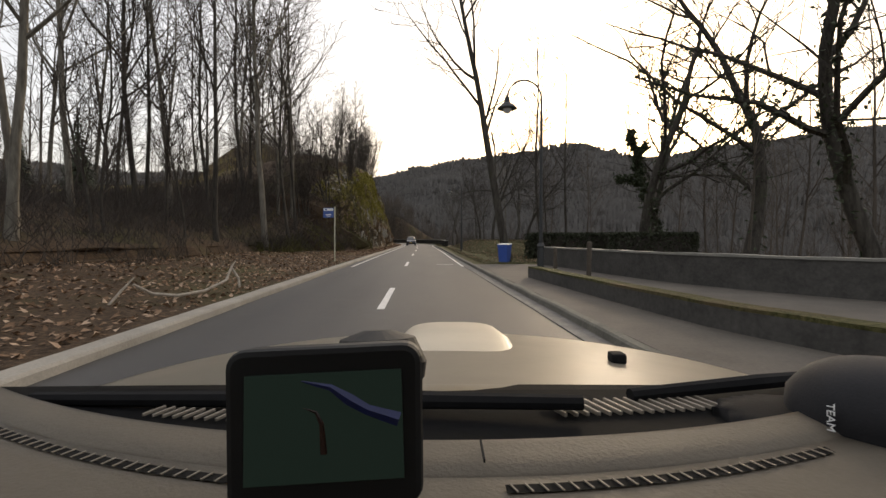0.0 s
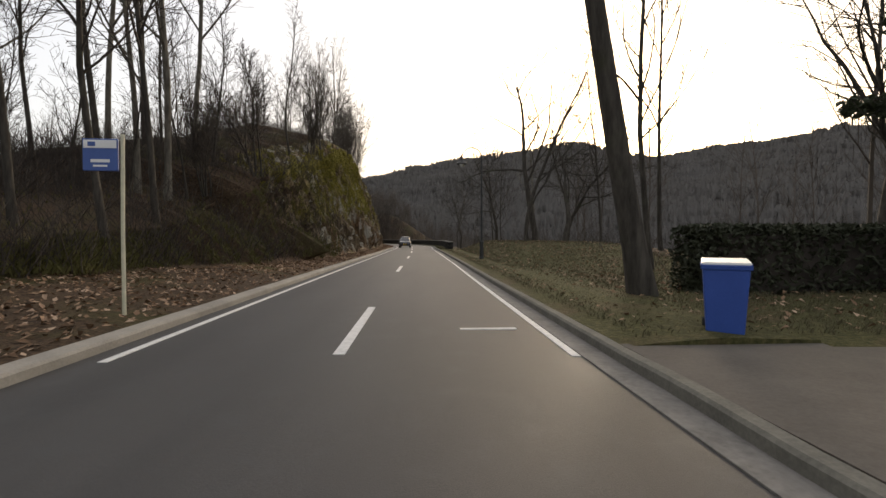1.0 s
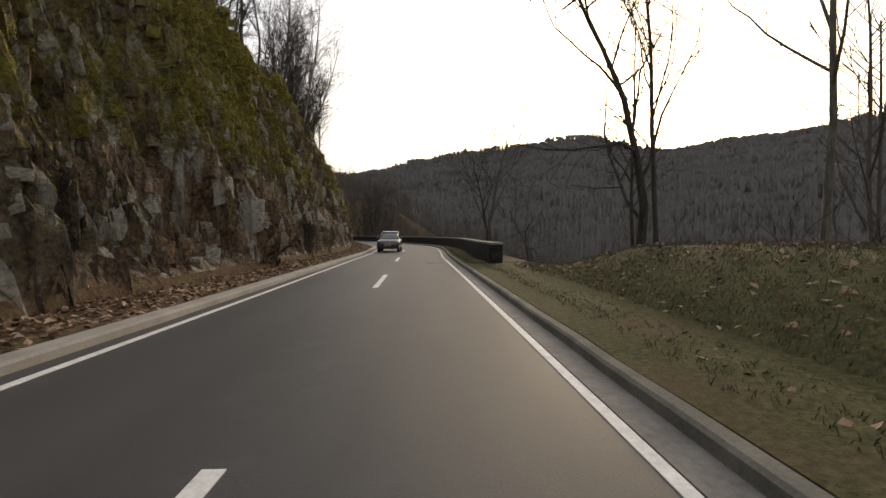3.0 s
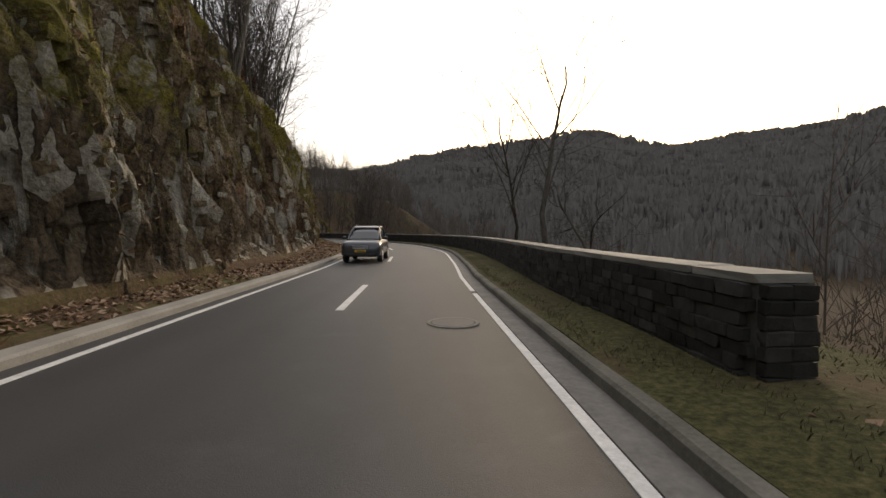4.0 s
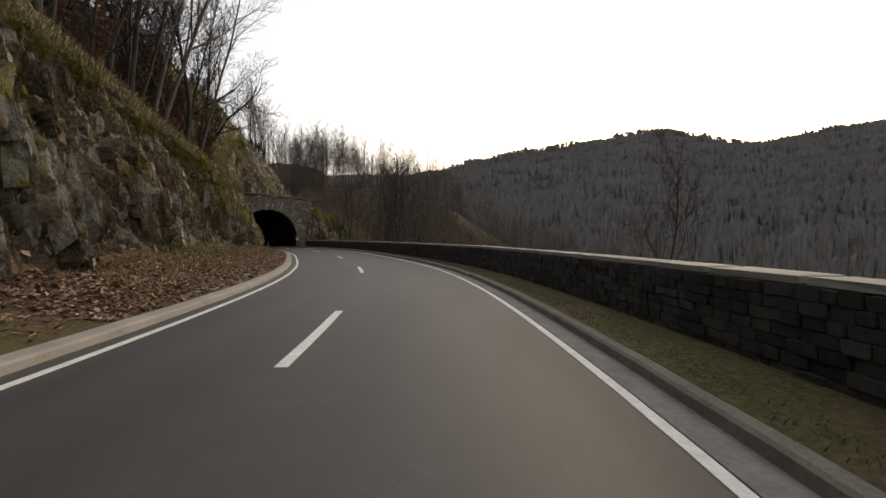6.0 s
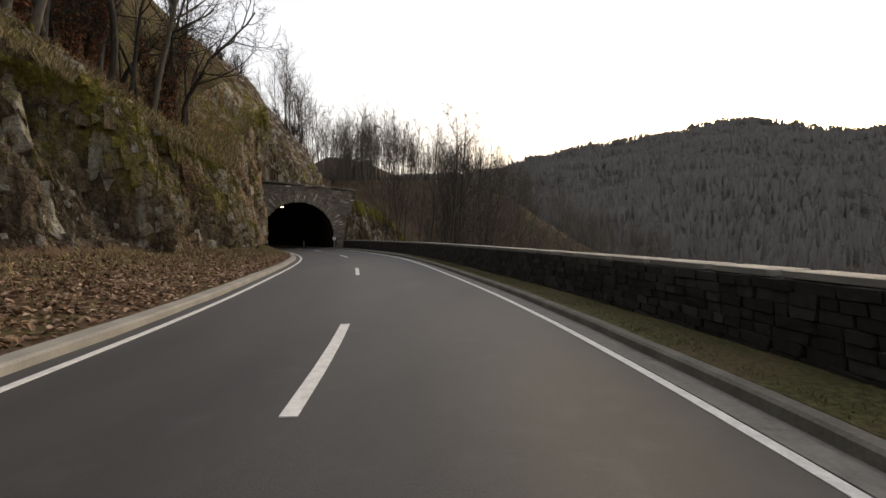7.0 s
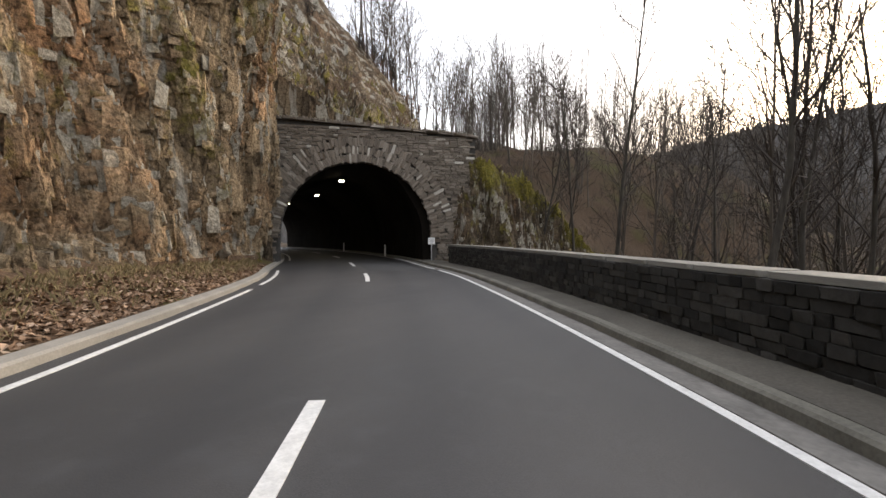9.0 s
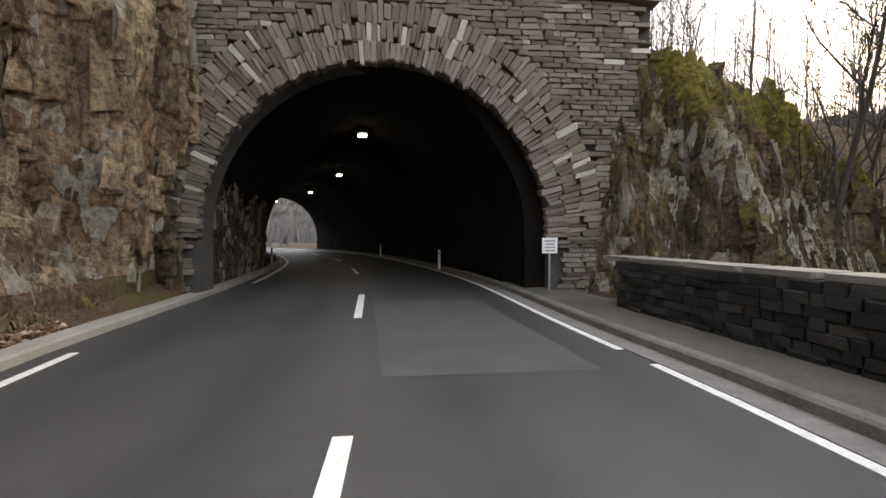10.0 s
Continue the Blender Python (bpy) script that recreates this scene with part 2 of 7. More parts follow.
LITTER = litter_material("leaf_litter", (0.026, 0.017, 0.010), (0.088, 0.056, 0.034), (0.20, 0.13, 0.082), (0.10, 0.095, 0.03))
VERGE = litter_material("grass_verge", (0.025, 0.024, 0.010), (0.07, 0.068, 0.026), (0.15, 0.13, 0.06), (0.11, 0.075, 0.045), 0.5)
BARK = bark_material("grey_bark", (0.024, 0.021, 0.017), (0.085, 0.075, 0.062))
TWIG = plain("twigs", (0.045, 0.036, 0.029), 0.9, vary=0.3)
GREYWOOD = plain("grey_brown_twigs", (0.085, 0.07, 0.055), 0.9, vary=0.35, scale=0.5)
# near-black base colour: the gloom inside the tunnel is put into it
TUNNEL = plain("shade_darkened_lining", (0.012, 0.010, 0.008), 0.97, spec=0.03, vary=0.5, scale=0.8, grain=12, bump=0.6)
IVY = plain("dark_leaves", (0.035, 0.045, 0.018), 0.6, vary=0.5, scale=4)
HEDGE = plain("hedge_leaves", (0.030, 0.034, 0.016), 0.75, vary=0.5, scale=4)
STEEL = plain("galvanised_steel", (0.42, 0.42, 0.41), 0.45, 0.8, vary=0.15)
BLACKMETAL = plain("dark_painted_metal", (0.035, 0.036, 0.036), 0.5, 0.2, vary=0.2)


# ---- plan: the road's centre line, s metres along it, d metres to its right ----
AXIS = [(0.96, -45), (-0.04, -18), (-1.03, 8.1), (-1.47, 20.6), (-1.88, 32.9), (-2.2, 44.4), (-2.6, 56.1), (-3.1, 67.0), (-3.65, 78.4),
        (-4.75, 89.8), (-7.4, 101.3), (-11.9, 112.3), (-18.1, 124.3), (-25.8, 134.9), (-30.9, 140.2), (-36.9, 145.8), (-45.5, 152.2),
        (-56, 158), (-68, 162), (-84, 165), (-110, 168)]


def spline(points, step=0.25):
    p = [np.array(q, float) for q in points]
    p = [2 * p[0] - p[1]] + p + [2 * p[-1] - p[-2]]
    out = []
    for a, b, c, d in zip(p, p[1:], p[2:], p[3:]):
        n = max(2, int(np.linalg.norm(c - b) / step))
        for k in range(n):
            u = k / n
            out.append(0.5 * (2 * b + (c - a) * u + (2 * a - 5 * b + 4 * c - d) * u * u + (3 * b - a - 3 * c + d) * u ** 3))
    return np.array(out + [p[-2]])


LINE = spline(AXIS)
LEN = np.r_[0, np.cumsum(np.hypot(*np.diff(LINE, axis=0).T))]
LEN -= np.interp(0, LINE[:, 1], LEN)
HEAD = np.unwrap(np.arctan2(np.gradient(LINE[:, 1]), np.gradient(LINE[:, 0])))
HEAD = np.convolve(np.pad(HEAD, 12, mode="edge"), np.ones(25) / 25, "valid")


def place(s, d, z=0.0):
    """The point d metres to the right of the centre line at s."""
    x, y, h = np.interp(s, LEN, LINE[:, 0]), np.interp(s, LEN, LINE[:, 1]), np.interp(s, LEN, HEAD)
    return Vector((x + d * math.sin(h), y - d * math.cos(h), z))


def road_turn(s):
    """Degrees by which the road at s is turned from +y."""
    return math.degrees(np.interp(s, LEN, HEAD)) - 90


def table(x, pairs):
    return np.interp(x, [a for a, _ in pairs], [b for _, b in pairs])


def smooth(x, a, b):
    t = np.clip((np.asarray(x, float) - a) / (b - a), 0, 1)
    return t * t * (3 - 2 * t)


def mesh(name, verts, faces, material, parent=None, label="", smooth_faces=False, kind="", category="", group=""):
    me = bpy.data.meshes.new(name)
    me.from_pydata([tuple(v) for v in verts], [], faces)
    me.materials.append(material)
    if smooth_faces:
        me.polygons.foreach_set("use_smooth", [True] * len(me.polygons))
    ob = new(name, me)
    if parent:
        ob.parent = parent
    return tagged(ob, label, category, group, kind)


def part(name, bm, material, parent, label="", smooth_faces=False):
    me = bpy.data.meshes.new(name)
    bm.to_mesh(me)
    bm.free()
    me.materials.append(material)
    if smooth_faces:
        me.polygons.foreach_set("use_smooth", [True] * len(me.polygons))
    ob = new(name, me)
    if parent:
        ob.parent = parent
    return tagged(ob, label)


def thing(name, m, label, category, group="", kind=""):
    e = new(name)
    e.matrix_basis = m
    e.empty_display_size = 0.2
    return tagged(e, label, category, group, kind)


def box(bm, size, at=(0, 0, 0), turn=(0, 0, 0), bevel=0.0):
    r = bmesh.ops.create_cube(bm, size=1.0)
    vs = r["verts"]
    bmesh.ops.scale(bm, vec=size, verts=vs)
    if bevel:
        es = list({e for v in vs for e in v.link_edges})
        vs = bmesh.ops.bevel(bm, geom=es, offset=bevel, segments=2, affect="EDGES", profile=0.6)["verts"]
    bmesh.ops.transform(bm, matrix=pose(*at, *turn), verts=vs)
    return vs


HALF = 2.66          # centre line to edge line, as built before it is widened or narrowed


# the carriageway widens in the bend: centre line to each edge line, and to the parapet
EDGE_LEFT = [(-60, 2.42), (50, 2.42), (60, 2.34), (68, 2.22), (76, 2.12), (88, 2.2), (96, 2.4), (104, 2.62), (114, 2.72), (132, 2.72), (139, 2.84), (146, 3.08), (154, 3.0), (166, 2.65), (205, 2.55)]
EDGE_RIGHT = [(-60, 2.75), (8, 2.7), (20, 2.6), (38, 2.56), (46, 2.46), (56, 2.4), (72, 2.42), (79, 2.72), (86, 3.04), (96, 3.12), (118, 3.06), (140, 3.0), (146, 3.0), (152, 3.12), (165, 3.12), (205, 2.9)]
PARAPET = [(62, 4.05), (68, 4.1), (74, 4.4), (82, 4.8), (92, 4.82), (104, 4.66), (116, 4.45), (140, 4.4), (147.5, 4.55)]


def widen(s, d):
    """How far what lies d from the centre line is moved outwards at s."""
    if abs(d) < 0.01:
        return 0.0
    if d < 0:
        return -(float(table(s, EDGE_LEFT)) - HALF) * min(1, -d / HALF)
    more = (float(table(s, EDGE_RIGHT)) - HALF) * min(1, d / HALF)
    return more * (1 - float(smooth(d, 3.3, 4.2)))


def sweep(name, s0, s1, profile, material, step=0.5, label="", kind="structure", parent=None, closed=True, wob=0.0):
    """A profile of (d, z) carried along the road from s0 to s1."""
    ss = np.linspace(s0, s1, max(2, int((s1 - s0) / step) + 1))
    n, verts, faces = len(profile), [], []
    for s in ss:
        j = wob * noise.noise((s * 0.7, 3.1, profile[0][0]))
        for d, z in profile:
            verts.append(place(s, d + j + widen(s, d), z + (j * 0.6 if z > 0.02 else 0)))
    for i in range(len(ss) - 1):
        for k in range(n if closed else n - 1):
            a, b = i * n + k, i * n + (k + 1) % n
            faces.append((a, b, b + n, a + n))
    if closed:
        faces += [tuple(range(n)), tuple(range((len(ss) - 1) * n, len(ss) * n))[::-1]]
    ob = mesh(name, verts, faces, material, parent, label, kind=kind)
    bm = bmesh.new()
    bm.from_mesh(ob.data)
    bmesh.ops.recalc_face_normals(bm, faces=bm.faces)
    bm.to_mesh(ob.data)
    bm.free()
    return ob


PORTAL = 149.6       # where the tunnel begins
PC, PANG = np.array([-32.6, 142.4]), 41.0   # middle of the portal, and the turn of its face


def portal_at(a, b, z):
    """a metres to the right along the portal's face, b metres into the hill."""
    c, s = math.cos(radians(PANG)), math.sin(radians(PANG))
    return Vector((PC[0] + a * c - b * s, PC[1] + a * s + b * c, z))


# ---- road ----
LANES = (-3.12, -2.6, -2.15, -1.75, -1.2, -0.8, -0.35, 0.0, 0.35, 0.8, 1.2, 1.75, 2.15, 2.6, 3.12)
road = sweep("road", -45, 215, [(-3.12, -0.3)] + [(d, 0.03 * (1 - abs(d) / 3.12)) for d in LANES] + [(3.12, -0.3)], ASPHALT, 0.5,
             "worn grey asphalt country road curving into a tunnel")


def strip(name, s0, s1, d, w, z, step=1.0, label=""):
    ss = np.linspace(s0, s1, max(2, int((s1 - s0) / step) + 1))
    v, f = [], []
    for s in ss:
        e = widen(s, d)
        lift = z + 0.03 * (1 - abs(d) / 3.12)
        v += [place(s, d + e - w / 2, lift + 0.006), place(s, d + e + w / 2, lift + 0.006), place(s, d + e - w / 2, lift - 0.004), place(s, d + e + w / 2, lift - 0.004)]
    for i in range(len(ss) - 1):
        a = i * 4
        f += [(a, a + 1, a + 5, a + 4), (a, a + 4, a + 6, a + 2), (a + 1, a + 3, a + 7, a + 5)]
    f += [(0, 2, 3, 1), (len(v) - 4, len(v) - 3, len(v) - 1, len(v) - 2)]
    return mesh(name, v, f, PAINT, road, label)


DASHES = [8.1, 20.6, 32.9, 44.4, 56.1, 66.6, 78.3, 89.9, 102.0, 114.0, 127.4, 140.4, 147.6, 156.2, 165, 174, 183, 192]
for s0 in DASHES:
    strip("centre_dash", s0, s0 + (3.4 if s0 < 140 else 2.9), 0.0, 0.13, 0.002)
for d, spans in ((-HALF, ((20.5, 139.0), (140.2, 146.0), (154, 205))), (HALF, ((20.5, 68.6), (69.0, 144.6), (145.2, 205)))):
    for a, b in spans:
        strip("edge_line", a, b, d, 0.10, 0.002)
bm = bmesh.new()
box(bm, (0.8, 0.1, 0.012), (0, 0, 0.017))
stop = part("short_bar", bm, PAINT, road)
stop.matrix_basis = Matrix.Translation(place(22.0, 1.85)) @ pose(0, 0, 0, 0, 0, road_turn(22))
bm = bmesh.new()
bmesh.ops.create_cone(bm, segments=28, radius1=0.31, radius2=0.305, depth=0.03, cap_ends=True)
IRON = plain("cast_iron", (0.05, 0.048, 0.046), 0.6, vary=0.3, scale=8, grain=40, bump=0.5)
hatch = tagged(part("manhole_cover", bm, IRON, None), "round cast-iron manhole cover set in the asphalt", "manhole cover")
hatch.matrix_basis = Matrix.Translation(place(65.6, 1.75, 0.014))
bm = bmesh.new()
rings = [[bm.verts.new((r * math.cos(k * 0.2244), r * math.sin(k * 0.2244), z)) for k in range(28)] for r, z in ((0.31, 0.0), (0.315, 0.014), (0.365, 0.014), (0.37, 0.0))]
for a, b in zip(rings, rings[1:]):
    for k in range(28):
        bm.faces.new((a[k], a[(k + 1) % 28], b[(k + 1) % 28], b[k]))
part("rim", bm, GUTTER, hatch, "pale worn rim")
wear = []
rows = len(road.data.vertices) // 17
for v in road.data.vertices:
    s, k = -45 + 260 * (v.index // 17) / (rows - 1), v.index % 17
    near = 0.75 + 0.75 * float(smooth(s, 118, 142))
    wear.append({2: 0.1, 3: 0.8, 4: 0.3, 5: 0.2, 6: 0.9, 7: 0.3, 9: 0.3, 10: 0.85, 11: 0.2, 12: 0.3, 13: 0.75, 14: 0.1}.get(k, 0.0) * near)
road.data.attributes.new("tyre_wear", "FLOAT", "POINT").data.foreach_set("value", wear)
PATCHED = plain("newer_asphalt_patch", (0.062, 0.061, 0.060), 0.75, vary=0.3, scale=1.5, grain=60, bump=0.3)
for s0, s1, d0, d1 in ((144.5, 149.5, 0.25, 2.4),):
    ss = np.linspace(s0, s1, 8)
    v = [place(s, d, 0.004 + 0.03 * (1 - abs(d) / 3.12)) for s in ss for d in (d0, (d0 + d1) / 2, d1)]
    f = [(i * 3 + k, i * 3 + k + 1, i * 3 + k + 4, i * 3 + k + 3) for i in range(7) for k in (0, 1)]
    mesh("repair_patch", v, f, PATCHED, road)
gutter = sweep("gutter", -45, 205, [(2.72, -0.1), (2.72, 0.018), (3.02, 0.012), (3.02, -0.1)], GUTTER, 1.0, "rough grey gutter strip")
kerb_l = sweep("kerb_left", -45, 205, [(-2.95, -0.2), (-2.97, 0.09), (-3.0, 0.12), (-3.22, 0.13), (-3.26, 0.1), (-3.26, -0.2)], CONCRETE, 0.5,
               "pale worn concrete kerb along the rock side", wob=0.03)
kerb_r = sweep("kerb_right", -45, 205, [(3.0, -0.2), (3.02, 0.10), (3.05, 0.125), (3.16, 0.13), (3.19, 0.1), (3.19, -0.2)], MOSSYKERB, 0.5,
               "mossy grey concrete kerb along the valley side", wob=0.02)
verge_a = sweep("verge_lawn", 20.5, 66, [(3.2, -0.3), (3.2, 0.11), (3.6, 0.15), (4.3, 0.2), (5.4, 0.16), (5.6, -0.3)], VERGE, 0.5, "patchy grass verge beside the kerb", wob=0.03)
verge_c = sweep("footway", 126, 152, [(3.2, -0.3), (3.2, 0.115), (3.6, 0.14), (4.4, 0.15), (5.2, 0.05), (5.3, -0.8)], FOOTWAY, 0.5, "worn gritty footway below the parapet", wob=0.03)
verge_b = sweep("verge_grass", 66, 126, [(3.2, -0.3), (3.2, 0.11), (3.6, 0.14), (4.4, 0.15), (5.2, 0.05), (5.3, -0.8)], VERGE, 0.5, "narrow grass verge below the parapet", wob=0.03)

# ---- left bank: verge, cliff and wooded hillside in one sheet ----
FOOT = [(-60, 9), (10, 8.5), (24, 7.5), (32, 5.6), (37, 4.9), (44, 4.4), (60, 4.2), (74, 4.1), (80, 4.1), (86, 4.5), (91, 5.2), (100, 6.0), (106, 6.5), (111, 6.3), (118, 5.8), (124, 5.2), (128, 5.0), (136, 5.2), (139.5, 4.9), (143.5, 4.6), (147, 4.0), (151, 4.15)]
FACE = [(-60, 0.3), (10, 0.3), (24, 0.4), (31, 1.4), (35, 2.7), (38, 3.9), (44, 5.7), (52, 7.4), (60, 9.6), (74, 10.4), (84, 9), (94, 6.8), (102, 5.9), (110, 5.4), (118, 4.9), (124, 4.7), (130, 5.4), (134, 6.4), (138, 8), (143, 11), (151, 15)]
LEAN = [(-60, 1.0), (31, 0.9), (38, 0.42), (60, 0.30), (76, 0.32), (90, 0.45), (104, 0.40), (125, 0.38), (140, 0.26), (146, 0.06), (149, -0.05), (151, -0.06)]
RISE = [(-60, 0.30), (15, 0.34), (30, 0.5), (44, 0.62), (80, 0.62), (100, 0.78), (125, 0.85), (151, 1.0)]
CROWN = [(-60, 1.2), (5, 1.6), (20, 2.4), (30, 1.7), (42, 1.5), (60, 2.5), (72, 5), (80, 8), (90, 13), (105, 17), (151, 24)]
MOSS = [(-60, 0.30), (30, 0.30), (40, 0.36), (47, 0.48), (62, 0.48), (80, 0.37), (100, 0.36), (118, 0.39), (130, 0.41), (138, 0.36), (151, 0.28)]


def crag(s, z):
    """How far the rock stands out s metres along the face at height z: upright ribs and broken blocks at three sizes."""
    u = s + 0.12 * z + 0.5 * noise.noise((s * 0.3, 0, z * 0.11))
    out = 0.55 * noise.noise((s * 0.13, 1, z * 0.12)) + 0.22 * noise.noise((s * 0.9, 2, z * 0.45)) + 0.09 * noise.noise((s * 2.3, 3, z * 1.2)) + 0.05 * noise.noise((s * 5.3, 4, z * 3.1))
    for k, (fu, fw, step, tilt, soft) in enumerate(((0.30, 0.05, 0.7, 0.8, 0.03), (0.95, 0.12, 0.32, 0.5, 0.05), (2.5, 0.34, 0.15, 0.26, 0.06), (5.5, 0.9, 0.06, 0.11, 0.09))):
        a, b = u * fu, z * fw
        far, spots = noise.voronoi((a, k * 3.7, b))
        total = weight = 0.0
        for d, c in zip(far, spots):   # the blocks run into each other over a hand's width
            w = math.exp((far[0] - d) / soft)
            one, two = noise.cell(c * 7.3 + Vector((3, 0, 0))), noise.cell(c * 5.1 + Vector((0, 9, 0)))
            total += w * (step * (one - 0.5) + tilt * (a - c.x) * 2 * (two - 0.5))
            weight += w
        out += total / weight
    return out


def left_profile(s, v):
    """d to the left and height of the bank's outline at v: 0..1 verge, 1..2 rock face, 2..3 slope above."""
    bank = 0.13 + 0.12 * float(smooth(s, 72, 92))
    start = 4.4 - 0.9 * float(smooth(s, 72, 92))
    foot, face, lean, rise = table(s, FOOT), table(s, FACE), table(s, LEAN), table(s, RISE)
    if v <= 1:
        edge = 3.22 - widen(s, -3.22)
        return edge + (foot - edge) * v, 0.10 + 0.05 * v + max(0, foot - start) * bank * v ** 1.4
    base = 0.15 + max(0, foot - start) * bank
    if v <= 2:
        w = v - 1
        return foot + lean * face * w ** 1.15, base + face * w
    w = (v - 2) * 60
    more = table(s, CROWN)
    fall = (0.75 * face * float(smooth(s, 24, 36)) + 1.0) * float(smooth(w, 7, 32)) * (1 - float(smooth(s, 78, 104)))
    fall += 0.7 * (face + more) * float(smooth(w, 16, 50)) * float(smooth(s, 78, 104))
    return foot + lean * face + w, base + face + more * (1 - math.exp(-w * rise / more)) - fall


def left_ground(s, d):
    """Height of the bank d metres to the left of the centre line."""
    lo, hi = 0.0, 3.0
    for _ in range(24):
        mid = (lo + hi) / 2
        if left_profile(s, mid)[0] < d:
            lo = mid
        else:
            hi = mid
    return left_profile(s, lo)[1]


def build_left():
    ss = np.r_[np.arange(-50, 22, 0.8), np.arange(22, 38, 0.2), np.arange(38, 92, 0.115), np.arange(92, 151.2, 0.095)]
    vv = np.r_[np.linspace(0, 1, 9)[:-1], np.linspace(1, 2, 84)[:-1], 2 + np.linspace(0, 1, 34) ** 1.7]
    n = len(vv)
    verts, faces, moss = [], [], []
    for s in ss:
        h = np.interp(s, LEN, HEAD)
        out = Vector((math.sin(h), -math.cos(h), 0))
        rocky = float(smooth(s, 28, 37))
        mossy = table(s, MOSS)
        bare = 0.30 - 0.18 * float(smooth(s, 62, 78))   # the lower rock is bare on the first stretch
        for v in vv:
            d, z = left_profile(s, v)
            p = place(s, -d, z)
            if v <= 1:
                p.z += 0.10 * noise.noise(p * 0.9) * v + 0.04 * noise.noise(p * 4) * v
                moss.append(mossy - 0.02)
            elif v <= 2:
                w = smooth(v, 1.0, 1.12) * (1 - 0.5 * smooth(v, 1.85, 2.0))
                k = crag(s, z)
                p += out * float(w) * k * (0.25 + 0.75 * rocky)
                moss.append(mossy + 0.10 * float(smooth(k, -0.1, 0.5)) - 0.06 - bare * float(1 - smooth(v, 1.12, 1.5)) + 0.2 * float(smooth(v, 1.8, 2)))
            else:
                ledge = math.exp(-(v - 2) * 14)
                k = crag(s, z) * ledge * rocky
                p += out * k * 0.6
                p.z += (0.5 * noise.noise(p * 0.22) + 0.18 * noise.noise(p * 0.8)) * min(1, (v - 2) * 12) + 0.5 * k
                moss.append(0.34)
            verts.append(p)
    low = []
    rows = len(ss)
    rise = [table(s, FACE) for s in ss]
    for i in range(rows - 1):
        for k in range(n - 1):
            a = i * n + k
            faces.append((a, a + n, a + n + 1, a + 1))
            low.append(0 if (vv[k] - 1) * rise[i] > 0.2 and vv[k] < 2.04 and ss[i] + 5 * noise.noise((ss[i] * 0.3, vv[k] * 4, 0)) > 41 else (2 if ss[i] < 31 else 1) if vv[k] < 1.05 else 3 if ss[i] + 12 * noise.noise((ss[i] * 0.35, vv[k] * 7, 4)) > 70 else 2)
    ob = mesh("hillside_cliff", verts, faces, ROCK, label="mossy brown schist cliff under a wooded leaf-strewn hillside", kind="structure")
    for more in (LITTER, FLOOR, BANK):
        ob.data.materials.append(more)
    ob.data.polygons.foreach_set("material_index", low)
    at = ob.data.attributes.new("moss", "FLOAT", "POINT")
    at.data.foreach_set("value", moss)
    fresh = np.repeat(0.25 + 0.75 * smooth(ss, 114, 142), n)
    ob.data.attributes.new("fresh", "FLOAT", "POINT").data.foreach_set("value", fresh)
    return ob


cliff = build_left()


# ---- ground: one sheet from the road's edge to the far ridges ----
RIDGE = [(-180, 6), (-60, 6.5), (-20, 6.9), (-11, 7.0), (-4, 8.2), (1, 9.4), (8, 10.1), (13, 10.4), (15, 10.7), (19, 11.0), (22, 10.1), (26, 9.1), (30, 9.2), (36, 9.8), (44, 10.0), (60, 8.5), (90, 7), (180, 6)]


def ground_height(x, y):
    x, y = np.asarray(x, float), np.asarray(y, float)
    s, d = np.zeros_like(x), np.zeros_like(x)
    sub = slice(0, None, 4)
    lx, ly, ls, lh = LINE[sub, 0], LINE[sub, 1], LEN[sub], HEAD[sub]
    for i in range(len(x)):
        k = np.argmin((lx - x[i]) ** 2 + (ly - y[i]) ** 2)
        s[i] = ls[k] + (x[i] - lx[k]) * math.cos(lh[k]) + (y[i] - ly[k]) * math.sin(lh[k])
        d[i] = (x[i] - lx[k]) * math.sin(lh[k]) - (y[i] - ly[k]) * math.cos(lh[k])
    r, az = np.hypot(x, y - 65), np.degrees(np.arctan2(x, y - 65))
    mound = (0.95 * smooth(s, 30, 42) * (1 - smooth(s, 56, 63))) * smooth(d, 3.6, 7.0) * (1 - 0.6 * smooth(d, 10, 18))
    early = 0.12 + mound - 3.5 * smooth(d, 16, 34)
    late = 0.12 - 14 * smooth(d, 5.2, 26)
    right = early + (late - early) * smooth(s, 55, 66)
    z = np.where(np.abs(d) < 4.3, -0.25, np.where(d > 0, right, -0.25))
    z = np.where((s < 20.2) & (d > 0) & (d < 11.8), -0.25, z)
    valley = -13.0
    z = np.where(d > 26, z + (valley - z) * smooth(d, 26, 70), z)
    z = np.where(s > 200, np.minimum(z, -0.3), z)
    ridge = 1.3 + 1150 * np.tan(np.radians(table(az, RIDGE)))
    up = smooth(r, 150, 1150) * 0.55 + 0.45 * np.clip((r - 150) / 1000, 0, 1)
    wave = np.array([18 * noise.noise((a * 0.008, b * 0.008, 0.3)) + 7 * noise.noise((a * 0.03, b * 0.03, 4.0)) for a, b in zip(x, y)])
    far = np.where(r > 150, up * (ridge - valley) + wave * smooth(r, 150, 400) * (1 - 0.75 * smooth(r, 1000, 1150)), 0)
    far = np.where(r > 1150, far - (r - 1150) * 0.12, far)
    return z + far


